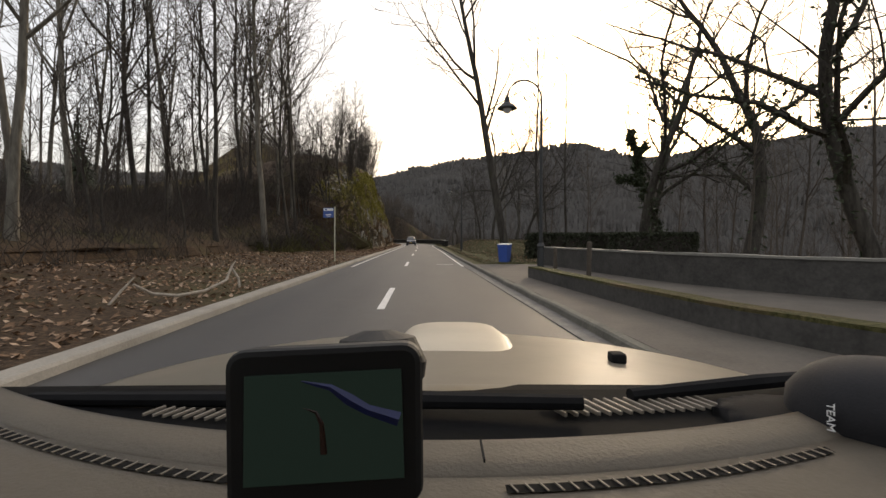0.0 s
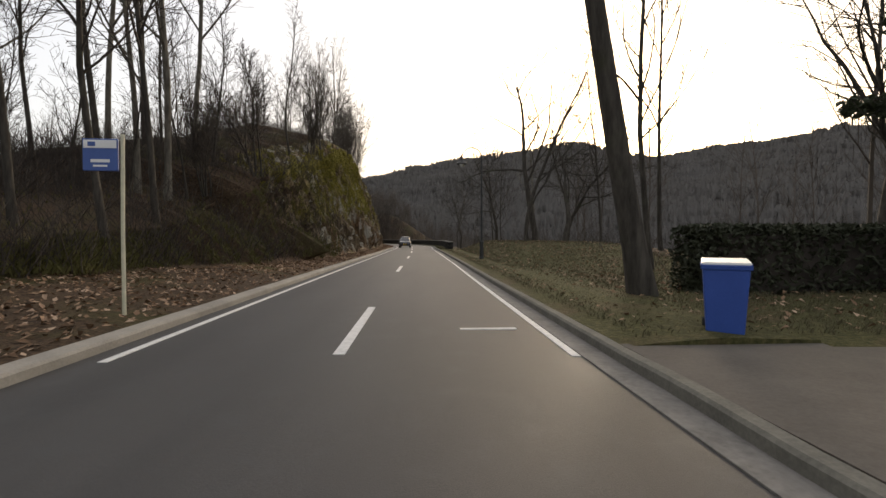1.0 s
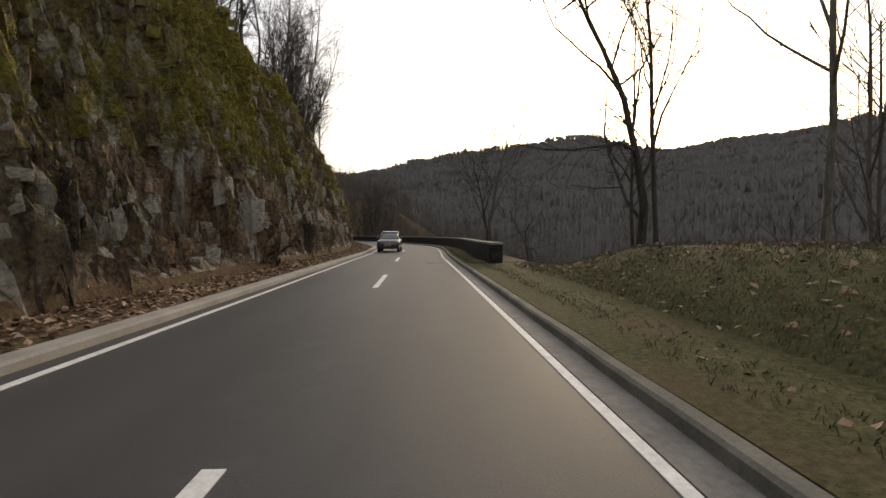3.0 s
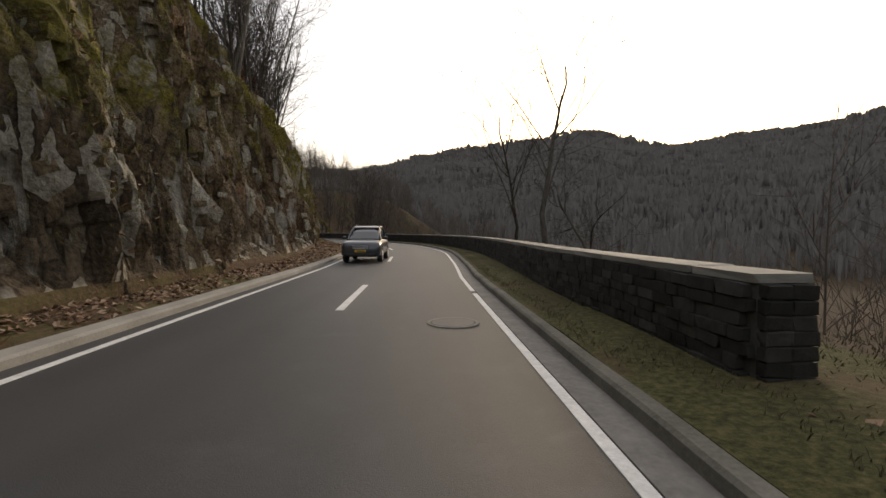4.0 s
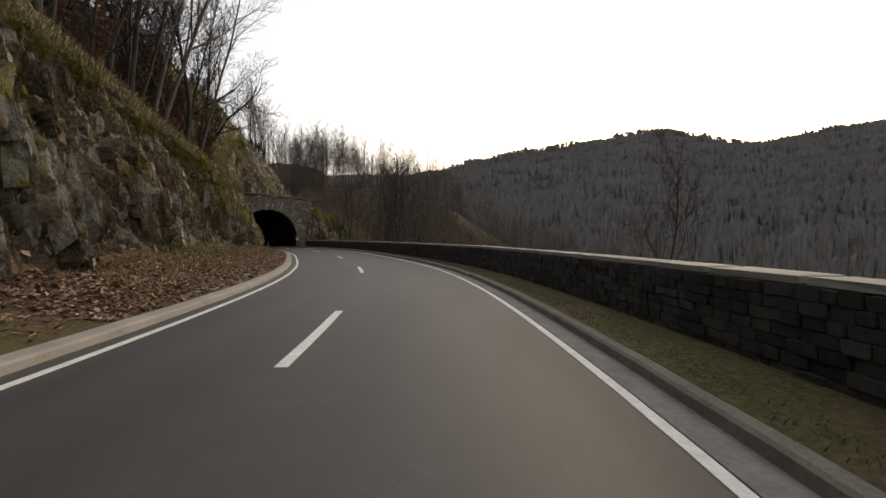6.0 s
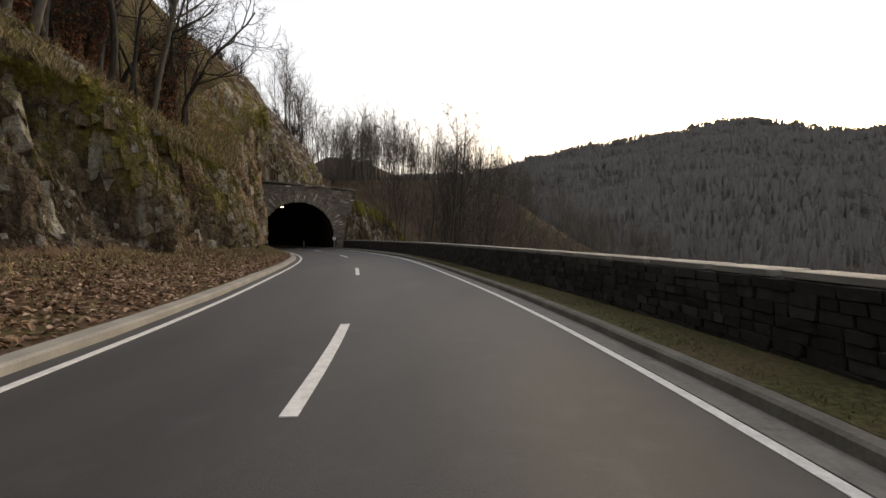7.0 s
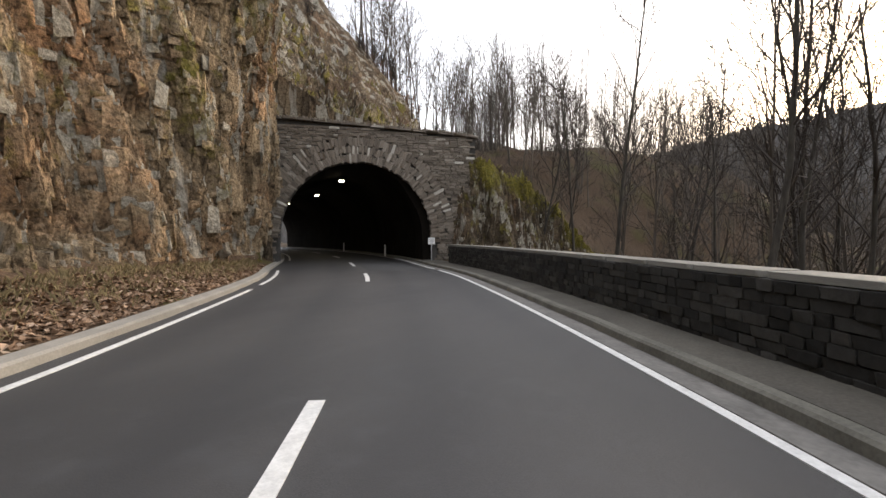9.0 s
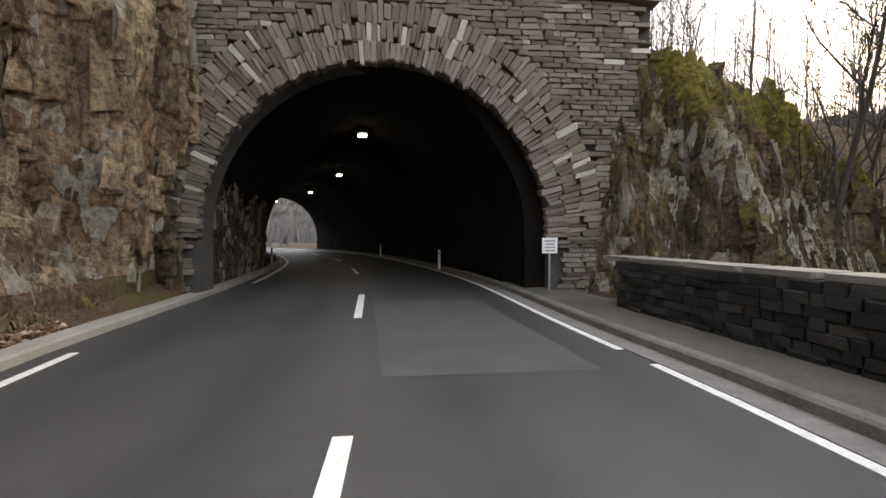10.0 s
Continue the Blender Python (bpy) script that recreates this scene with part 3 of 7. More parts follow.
def build_ground():
    def lines(lo, a, b, hi, fine):
        left = a - (a - lo) * (np.linspace(1, 0, 46)[:-1] ** 2.6)
        right = b + (hi - b) * (np.linspace(0, 1, 70)[1:] ** 2.2)
        return np.r_[left, np.arange(a, b, fine), right]
    gx, gy = lines(-2500, -60, 40, 2500, 0.8), lines(-2000, -20, 165, 2600, 0.9)
    X, Y = np.meshgrid(gx, gy)
    Z = ground_height(X.ravel(), Y.ravel())
    n = len(gx)
    pts = [(a, b, c) for a, b, c in zip(X.ravel(), Y.ravel(), Z)]
    near = [-40 < p[0] < 11 + 3 * noise.noise((p[0] * 0.2, p[1] * 0.2, 2.0)) and -60 < p[1] < 64 for p in pts]
    mid = [abs(p[0]) < 130 and -60 < p[1] < 250 for p in pts]
    pts = [(a, b, c + (0.06 * noise.noise((a * 1.3, b * 1.3, 0)) if k and c > -0.05 else 0)) for (a, b, c), k in zip(pts, near)]
    faces, idx = [], []
    for i in range(len(gy) - 1):
        for k in range(n - 1):
            a = i * n + k
            faces.append((a, a + 1, a + n + 1, a + n))
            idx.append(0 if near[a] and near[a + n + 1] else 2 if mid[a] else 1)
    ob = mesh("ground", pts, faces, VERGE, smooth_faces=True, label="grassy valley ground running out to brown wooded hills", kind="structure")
    ob.data.materials.append(DIMWOODFLOOR)
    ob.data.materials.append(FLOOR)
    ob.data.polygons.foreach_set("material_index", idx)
    return ob


ground = build_ground()


# ---- spur: the rocky hill that the tunnel goes through ----
def spur_height(a, b):
    """Height of the spur a metres right of the portal's middle and b metres behind its face."""
    edge = table(a, [(-40, -2), (-26, 6), (-18, 15), (-8, 15), (-4, 9.5), (-1, 7.6), (5.5, 6.4), (6.2, 5.0), (8, 4.0), (10, 2.6), (13, 0.4), (17, -1.5), (24, -5), (40, -11)])
    top = table(a, [(-40, -2), (-26, 12), (-18, 26), (-8, 25), (-4, 22.5), (-1.7, 19.5), (1.2, 16.5), (4, 12.6), (8, 10.8), (16, 11.5), (30, 12), (45, 10), (60, 2), (90, -11)])
    k = float(smooth(b, 0.3, 26 if a > 4 else 16))
    far = float(smooth(b, 26, 90))
    crest = table(a, [(-40, -2), (-26, 8), (-18, 20), (0, 26), (30, 25), (60, 10), (100, -11)])
    back = float(smooth(b, 25, 30)) * (1 - float(smooth(a, 8, 22)))   # the far side, where the tunnel comes out
    z = float(edge + (top - edge) * k + (crest - top) * far)
    return z + (-0.6 - z) * back


def build_spur():
    aa = np.r_[np.linspace(-40, -12, 40)[:-1], np.arange(-12, 20, 0.28), np.linspace(20, 100, 36)]
    bb = np.r_[0.5, 0.55, np.arange(0.8, 12, 0.3), 12 + 120 * np.linspace(0, 1, 44) ** 1.6]
    n, verts, faces, moss, idx = len(bb), [], [], [], []
    front = -Vector((-math.sin(radians(PANG)), math.cos(radians(PANG)), 0))
    for a in aa:
        for k, b in enumerate(bb):
            z = spur_height(a, b)
            if k == 0:
                z = 6.2 if -4.6 < a < 5.6 else min(z, 0) - 3
            p = portal_at(a, b + (1.8 * float(smooth(a, 8, 14)) if k else 0), z)
            if k and not (-4.6 < a < 5.6 and b < 1.2):
                c = crag(a * 0.9 + 300, z + 0.35 * b)
                w = math.exp(-b / 9) * float(1 - smooth(a, 13, 22))
                p += front * c * 0.7 * w
                p.z += 0.7 * c * w + 0.4 * noise.noise(p * 0.3)
            moss.append(0.40 if a > 5 else 0.20)
            verts.append(p)
    bore = LINE[(LEN > 155) & (LEN < 215)]
    for i in range(len(aa) - 1):
        for k in range(n - 1):
            q = i * n + k
            if bb[k] > 6 and any(verts[j].z < 5.6 and np.min((bore[:, 0] - verts[j].x) ** 2 + (bore[:, 1] - verts[j].y) ** 2) < 20 for j in (q, q + n, q + n + 1, q + 1)):
                continue   # the tunnel's far mouth
            faces.append((q, q + n, q + n + 1, q + 1))
            idx.append(0 if bb[k] + 8 * noise.noise((aa[i] * 0.3, bb[k] * 0.3, 2)) < (18 if aa[i] < 4 else 8) and aa[i] < 11 else 1)
    ob = mesh("spur_hill", verts, faces, ROCK, label="steep rocky spur with brown woods above the tunnel", kind="structure")
    ob.data.materials.append(FLOOR)
    ob.data.polygons.foreach_set("material_index", idx)
    at = ob.data.attributes.new("moss", "FLOAT", "POINT")
    at.data.foreach_set("value", moss)
    ob.data.attributes.new("fresh", "FLOAT", "POINT").data.foreach_set("value", [0.25] * len(moss))
    return ob


spur = build_spur()


def build_outcrop():
    """The mossy rock between the portal and the end of the parapet."""
    ridge = np.array([(5.2, 0.1, 5.5), (6.1, -0.2, 5.3), (7.0, -0.8, 4.85), (8.4, -1.0, 4.5), (9.5, -1.0, 3.65), (10.3, -0.9, 2.95), (11.3, -0.7, 2.0), (12.5, -0.5, 0.9), (15, 0, -0.6)])
    foot = np.array([(4.35, 0.1), (4.8, -0.7), (5.6, -1.9), (7.0, -2.7), (8.6, -2.9), (10.2, -2.7), (11.6, -2.2), (12.8, -1.8), (15.2, -1.5)])
    uu, ww = np.linspace(0, 8, 150), np.r_[np.linspace(0, 1, 70), 1 + np.linspace(0, 1, 24)[1:]]
    n, verts, faces, moss = len(ww), [], [], []
    front = -Vector((-math.sin(radians(PANG)), math.cos(radians(PANG)), 0))
    for u in uu:
        top = [np.interp(u, range(9), ridge[:, k]) for k in range(3)]
        low = [np.interp(u, range(9), foot[:, k]) for k in range(2)]
        for w in ww:
            if w <= 1:
                e = w ** 1.25
                a, b, z = low[0] + (top[0] - low[0]) * e, low[1] + (top[1] - low[1]) * e, -0.6 + (top[2] + 0.6) * w
                k = crag(a * 1.1 + 410, z) * float(smooth(u, 0, 0.8)) * (1 - 0.4 * float(smooth(w, 0.8, 1)))
            else:
                a, b, z = top[0], top[1] + 5 * (w - 1), top[2] + 0.25 * math.sin((w - 1) * 3.1) - 0.9 * (w - 1)
                k = crag(a * 1.1 + 410, z) * 0.6 * (2 - w)
            p = portal_at(a, b, z) + front * (0.5 * k)
            p.z += 0.25 * k * min(1, w * 2) + 0.06 * noise.noise(p * 2)
            verts.append(p)
            moss.append(0.27 + 0.22 * float(smooth(w, 0.7, 1)) + 0.10 * float(smooth(u, 4, 7)) + 0.10 * float(smooth(k, 0, 0.5)))
    for i in range(len(uu) - 1):
        for k in range(n - 1):
            q = i * n + k
            faces.append((q, q + n, q + n + 1, q + 1))
    ob = mesh("rock_outcrop", verts, faces, ROCK, label="mossy grey rock outcrop beside the tunnel portal", kind="structure")
    ob.data.attributes.new("moss", "FLOAT", "POINT").data.foreach_set("value", moss)
    ob.data.attributes.new("fresh", "FLOAT", "POINT").data.foreach_set("value", [0.0] * len(moss))
    return ob


outcrop = build_outcrop()


# ---- broken blocks standing out of the rock faces ----
def block_corners(rng, w, h, deep):
    """A splintered slab with pointed ends and a ridged front: x along the face, y outwards, z up."""
    tip, toe = rng.uniform(-0.3, 0.3) * w, rng.uniform(-0.3, 0.3) * w
    ring = [(-w / 2, -h * rng.uniform(0.12, 0.38)), (toe, -h / 2), (w / 2, -h * rng.uniform(0.12, 0.38)),
            (w / 2, h * rng.uniform(0.12, 0.40)), (tip, h / 2), (-w / 2, h * rng.uniform(0.12, 0.40))]
    v = [(x * 1.1, -deep, z * 1.06) for x, z in ring]
    lean, skew = rng.uniform(-0.05, 0.05) * h, rng.uniform(-0.35, 0.35) * w
    k = rng.uniform(0.62, 0.92)
    for n, (x, z) in enumerate(ring):
        ridge = rng.uniform(0.0, 0.2) * w if n in (1, 4) else rng.uniform(-0.5, -0.15) * w
        v.append((x * k + (skew if n in (1, 4) else 0), ridge + lean * z / h * 2 - (0.12 * w if n == 4 else 0), z * (k + 0.06)))
    return [Vector(q) for q in v]


BLOCK_FACES = [(7, 10, 11, 6), (7, 8, 9, 10)] + [(n, (n + 1) % 6, 6 + (n + 1) % 6, 6 + n) for n in range(6)]


def rock_blocks(name, parent, count, seed, spot, label, scale=1.0):
    """Many angular blocks set into a rock face; spot gives place, outward direction, moss and freshness."""
    rng, v, f, moss, fresh = random.Random(seed), [], [], [], []
    for _ in range(count):
        p, out, m, fr = spot(rng)
        m += rng.gauss(0, 0.05)
        big = rng.random() ** 4
        w = (0.075 + 0.20 * big) * rng.uniform(0.7, 1.3) * scale
        h = w * rng.uniform(3.0, 7.0)
        y = out.normalized()
        x = y.cross(Vector((0, 0, 1))).normalized()
        turn = Matrix((x, y, x.cross(y))).transposed() @ Matrix.Rotation(radians(rng.gauss(-6, 5)), 3, "Y") @ Matrix.Rotation(radians(rng.gauss(0, 22)), 3, "Z") @ Matrix.Rotation(radians(rng.gauss(-2, 4)), 3, "X")
        i = len(v)
        v += [p + turn @ q for q in block_corners(rng, w, h, 0.3 + 0.3 * w)]
        f += [tuple(i + k for k in q) for q in BLOCK_FACES]
        moss += [m] * 12
        fresh += [fr] * 12
    ob = mesh(name, v, f, ROCKMASS, parent, label, kind="stuff")
    ob.data.attributes.new("moss", "FLOAT", "POINT").data.foreach_set("value", moss)
    ob.data.attributes.new("fresh", "FLOAT", "POINT").data.foreach_set("value", fresh)
    return ob


def face_spot(s0, s1, v0=1.02, v1=2.03):
    def spot(rng):
        s, v = rng.uniform(s0, s1), rng.uniform(v0, v1)
        d, z = left_profile(s, v)
        h = np.interp(s, LEN, HEAD)
        out = Vector((math.sin(h), -math.cos(h), 0))
        k = crag(s, z) * float(smooth(v, 1.0, 1.12)) * (0.25 + 0.75 * float(smooth(s, 28, 37)))
        m = table(s, MOSS) + 0.10 * float(smooth(k, -0.1, 0.5)) - 0.09 - (0.30 - 0.18 * float(smooth(s, 62, 78))) * float(1 - smooth(v, 1.12, 1.5)) + 0.2 * float(smooth(v, 1.8, 2))
        return place(s, -d, z) + out * (k + rng.uniform(-0.05, 0.03)), out + Vector((0, 0, table(s, LEAN) * 0.6)), m, 0.25 + 0.8 * float(smooth(s, 114, 142))
    return spot


rock_blocks("cliff_blocks", cliff, 9000, 21, face_spot(40.5, 96), "jagged upright schist blocks", 0.8)
rock_blocks("rock_blocks", cliff, 15000, 22, face_spot(92, 150.5), "jagged upright schist blocks", 0.82)
rock_blocks("rock_slivers", cliff, 5000, 28, face_spot(134, 150.6, 1.02, 1.75), "thin upright slivers of schist", 0.55)


def block_parts():
    """The blocks by the tunnel mouth, one by one."""
    rng, shapes = random.Random(27), []
    for k in range(12):
        me = bpy.data.meshes.new("rock_block")
        me.from_pydata([tuple(q) for q in block_corners(rng, 1.0, rng.uniform(2.6, 6.0), 0.9)], [], BLOCK_FACES)
        me.materials.append(ROCKSINGLE)
        me.attributes.new("moss", "FLOAT", "POINT").data.foreach_set("value", [0.06] * 12)
        me.attributes.new("fresh", "FLOAT", "POINT").data.foreach_set("value", [0.8] * 12)
        shapes.append(me)
    spot = face_spot(140, 150.3, 1.02, 1.45)
    for k in range(280):
        p, out, m, fr = spot(rng)
        x = out.cross(Vector((0, 0, 1))).normalized()
        y = out.normalized()
        turn = Matrix((x, y, x.cross(y))).transposed().to_4x4()
        ob = new("rock_block", shapes[k % 12])
        ob.parent = cliff
        ob.matrix_basis = Matrix.Translation(p) @ turn @ pose(0, 0, 0, rng.gauss(-2, 4), rng.gauss(-6, 5), rng.gauss(0, 20)) @ Matrix.Scale(rng.uniform(0.07, 0.13), 4)


block_parts()


def spur_face(rng):
    a, b = rng.uniform(-16, 8), 0.9 + 8 * rng.random() ** 1.5
    z = spur_height(a, b)
    p = portal_at(a, b, z)
    c = crag(a * 0.9 + 300, z + 0.35 * b) * math.exp(-b / 9)
    front = -Vector((-math.sin(radians(PANG)), math.cos(radians(PANG)), 0))
    return p + front * (0.6 * c) + Vector((0, 0, 0.7 * c)), front + Vector((0, 0, 0.9)), 0.2 + 0.25 * rng.random(), 0.25


rock_blocks("spur_blocks", spur, 5200, 23, spur_face, "broken rock above the portal")


def outcrop_face(rng):
    mesh_data = outcrop.data
    n = rng.randrange(len(mesh_data.polygons))
    poly = mesh_data.polygons[n]
    m = mesh_data.attributes["moss"].data[poly.vertices[0]].value
    out = poly.normal * (1 if poly.normal.y < 0.3 or poly.normal.z > 0.5 else -1)
    front = -Vector((-math.sin(radians(PANG)), math.cos(radians(PANG)), 0))
    return poly.center.copy(), front + Vector((0, 0, max(0, out.z))), m - 0.02, 0.0


rock_blocks("outcrop_blocks", outcrop, 3400, 24, outcrop_face, "mossy broken blocks", 0.75)


# ---- tunnel and its portal ----
RAD, SPRING = 3.75, 1.3


def arch_outline(n=28, r=RAD, floor=-0.2):
    pts = [(-r, floor)]
    pts += [(-r * math.cos(math.pi * k / n), SPRING + r * math.sin(math.pi * k / n)) for k in range(n + 1)]
    return pts + [(r, floor)]


def behind_face(p):
    """Keeps a point of the tunnel at least a hand's width behind the portal's face."""
    inward = Vector((-math.sin(radians(PANG)), math.cos(radians(PANG)), 0))
    b = (Vector((p.x - PC[0], p.y - PC[1], 0))).dot(inward)
    return p + inward * max(0.0, 0.32 - b)


def build_tube():
    prof = arch_outline(24, 3.8)
    ss = np.arange(PORTAL - 0.2, 187.5, 1.0)
    n, v, f = len(prof), [], []
    for i, s in enumerate(ss):
        for a, z in prof:
            p = portal_at(a, 0.3, z) if i == 0 else place(s, a, z)
            if 0 < i < len(ss) - 1:
                p += Vector((0.16 * noise.noise(p * 0.5), 0.16 * noise.noise(p * 0.5 + Vector((9, 0, 0))), 0.14 * noise.noise(p * 0.6)))
            v.append(behind_face(p))
    for i in range(len(ss) - 1):
        f += [(i * n + k, i * n + k + 1, (i + 1) * n + k + 1, (i + 1) * n + k) for k in range(n - 1)]
    # the lining has thickness
    m = len(v)
    for i, s in enumerate(ss):
        for a, z in prof:
            v.append(behind_face(portal_at(a * 1.12, 0.3, z * 1.1 + 0.2) if i == 0 else place(s, a * 1.12, z * 1.1 + 0.2)))
    for i in range(len(ss) - 1):
        f += [(m + i * n + k + 1, m + i * n + k, m + (i + 1) * n + k, m + (i + 1) * n + k + 1) for k in range(n - 1)]
    e = (len(ss) - 1) * n
    f += [(k, m + k, m + k + 1, k + 1) for k in range(n - 1)] + [(e + k + 1, m + e + k + 1, m + e + k, e + k) for k in range(n - 1)]
    return mesh("tunnel_lining", v, f, TUNNEL, label="dark tunnel lining with the inner shade put into its colour", kind="structure")


tube = build_tube()


def portal_top(a):
    """Height of the masonry, which falls towards the valley."""
    return 7.0 - 0.055 * max(0.0, a + 3.2)


def portal_wall():
    """The masonry face: a slab with the arch cut out, its stones set proud of it."""
    out = arch_outline(28, RAD + 0.05)
    lo, hi = (-6.4, -0.3), (6.1, 6.75)
    v, f = [], []
    edge = []
    for a, z in out:
        t = (a - out[0][0]) / (out[-1][0] - out[0][0])
        if z <= SPRING and a < 0:
            edge.append((lo[0], z))
        elif z <= SPRING and a > 0:
            edge.append((hi[0], z))
        else:
            edge.append((lo[0] + (hi[0] - lo[0]) * t, portal_top(lo[0] + (hi[0] - lo[0]) * t)))
    n = len(out)
    for b in (0.0, 0.75):
        for (a, z), (ea, ez) in zip(out, edge):
            v += [portal_at(a, b, z), portal_at(ea, b, ez)]
    for k in range(n - 1):
        i = 2 * k
        f += [(i, i + 1, i + 3, i + 2), (2 * n + i + 1, 2 * n + i, 2 * n + i + 2, 2 * n + i + 3),
              (i, i + 2, 2 * n + i + 2, 2 * n + i), (i + 1, 2 * n + i + 1, 2 * n + i + 3, i + 3)]
    f += [(0, 2 * n, 2 * n + 1, 1), (2 * n - 2, 2 * n - 1, 4 * n - 1, 4 * n - 2)]
    return mesh("tunnel_portal", v, f, MORTAR, label="dark rubble-stone tunnel portal with a round arch", kind="structure")


portal = portal_wall()


# ---- trees ----
def tube_into(verts, faces, pts, radii, sides):
    start = len(verts)
    up = Vector((0.31, 0.17, 0.93))
    for i, (p, r) in enumerate(zip(pts, radii)):
        t = (pts[min(i + 1, len(pts) - 1)] - pts[max(i - 1, 0)]).normalized()
        u = t.cross(up if abs(t.dot(up)) < 0.95 else Vector((1, 0, 0))).normalized()
        w = t.cross(u)
        for k in range(sides):
            a = 2 * math.pi * k / sides
            verts.append(p + (u * math.cos(a) + w * math.sin(a)) * r)
    for i in range(len(pts) - 1):
        for k in range(sides):
            a, b = start + i * sides + k, start + i * sides + (k + 1) % sides
            faces.append((a, b, b + sides, a + sides))


def grow(rng, out, start, way, length, radius, level, kind):
    """One limb and all that grows from it; out[level] takes the tubes."""
    segs = kind.get("segs", (11, 7, 4, 2))[level]
    pts, radii, p, d = [start.copy()], [radius], start.copy(), way.normalized()
    for k in range(segs):
        wander = kind["wander"][level]
        d = (d + Vector((rng.gauss(0, wander), rng.gauss(0, wander), rng.gauss(0, wander * 0.6) + kind["lift"][level]))).normalized()
        p = p + d * (length / segs)
        pts.append(p.copy())
        radii.append(radius * (1 - (k + 1) / segs * (0.72 if level == 0 else 0.8)))
    if level == 0:
        radii[0] *= 1.35
    out[level].append((pts, radii))
    if level >= kind["levels"]:
        return
    n = kind["kids"][level]
    for k in range(n):
        lo = kind["from"][level]
        f = lo + (1 - lo) * (k + rng.random()) / n
        i = min(segs - 1, int(f * segs))
        q = pts[i].lerp(pts[i + 1], f * segs - i)
        t = (pts[i + 1] - pts[i]).normalized()
        side = t.orthogonal().normalized()
        side.rotate(Matrix.Rotation(rng.random() * 6.283, 3, t))
        ang = radians(rng.uniform(*kind["angle"][level]))
        ln = length * kind["ratio"][level] * (1.15 - 0.65 * f) * rng.uniform(0.7, 1.25)
        grow(rng, out, q, t * math.cos(ang) + side * math.sin(ang), ln, radii[i] * rng.uniform(0.4, 0.62), level + 1, kind)


def bare_tree(seed, height, radius, kind, label, stems=1, bark=None, ivy=0, way=None, ivy_top=0.62):
    """A leafless tree: trunk, limbs and twigs."""
    rng = random.Random(seed)
    out = [[], [], [], []]
    for k in range(stems):
        lean = kind["lean"] if stems == 1 else 0.22
        a = rng.random() * 6.283
        grow(rng, out, Vector((0.25 * math.cos(a) * (stems > 1), 0.25 * math.sin(a) * (stems > 1), -0.4)),
             Vector(way) if way else Vector((lean * math.cos(a), lean * math.sin(a), 1)), height * rng.uniform(0.8, 1.1), radius * rng.uniform(0.8, 1.1), 0, kind)
    root = thing("bare_tree", Matrix.Translation((0, 0, -200)), label, "tree")
    v, f = [], []
    for pts, radii in out[0]:
        tube_into(v, f, pts, radii, 8)
    mesh("trunk", v, f, bark or BARK, root, smooth_faces=True)
    v, f = [], []
    for level, sides in ((1, 5), (2, 3), (3, 3)):
        for pts, radii in out[level]:
            tube_into(v, f, pts, [max(r, kind["thin"]) for r in radii], sides)
    mesh("crown", v, f, TWIG if radius < 0.14 else bark or BARK, root)
    if ivy:
        v, f = [], []
        for pts, radii in out[0] + out[1]:
            for k in range(len(pts) - 1):
                for _ in range(ivy):
                    if pts[k].z > height * ivy_top:
                        continue
                    c = pts[k].lerp(pts[k + 1], rng.random()) + Vector((rng.gauss(0, 1), rng.gauss(0, 1), rng.gauss(0, 1))).normalized() * (radii[k] + rng.random() ** 2 * 0.4)
                    leaf_into(v, f, c, 0.09 + 0.06 * rng.random(), rng)
        mesh("ivy", v, f, IVY, root, "dark green ivy climbing the trunk")
    return root


def leaf_into(v, f, c, size, rng):
    a = Vector((rng.gauss(0, 1), rng.gauss(0, 1), rng.gauss(0, 1))).normalized()
    b = a.orthogonal().normalized()
    b.rotate(Matrix.Rotation(rng.random() * 6.283, 3, a))
    n = a.cross(b) * size * 0.25
    i = len(v)
    v += [c - a * size, c + b * size * 0.5 + n, c + a * size, c - b * size * 0.5 + n]
    f += [(i, i + 1, i + 2), (i, i + 2, i + 3)]


TALL = dict(levels=3, kids=(15, 7, 4), angle=((22, 48), (25, 55), (25, 60)), ratio=(0.36, 0.45, 0.5), wander=(0.035, 0.10, 0.16, 0.2),
            lift=(0.02, 0.07, 0.05, 0.03), lean=0.06, thin=0.011, **{"from": (0.3, 0.15, 0.1)})
SPREAD = dict(levels=3, kids=(11, 8, 5), angle=((35, 70), (28, 65), (25, 65)), ratio=(0.62, 0.5, 0.45), wander=(0.11, 0.20, 0.24, 0.26),
              lift=(0.02, 0.05, 0.04, 0.02), lean=0.16, thin=0.010, **{"from": (0.22, 0.15, 0.1)})
FINE = dict(levels=3, kids=(13, 7, 4), angle=((18, 42), (22, 50), (25, 55)), ratio=(0.38, 0.45, 0.5), wander=(0.06, 0.12, 0.18, 0.2),
            lift=(0.02, 0.08, 0.05, 0.03), lean=0.10, thin=0.008, **{"from": (0.18, 0.1, 0.1)})
PALEBARK = bark_material("pale_bark", (0.07, 0.062, 0.05), (0.20, 0.18, 0.145))
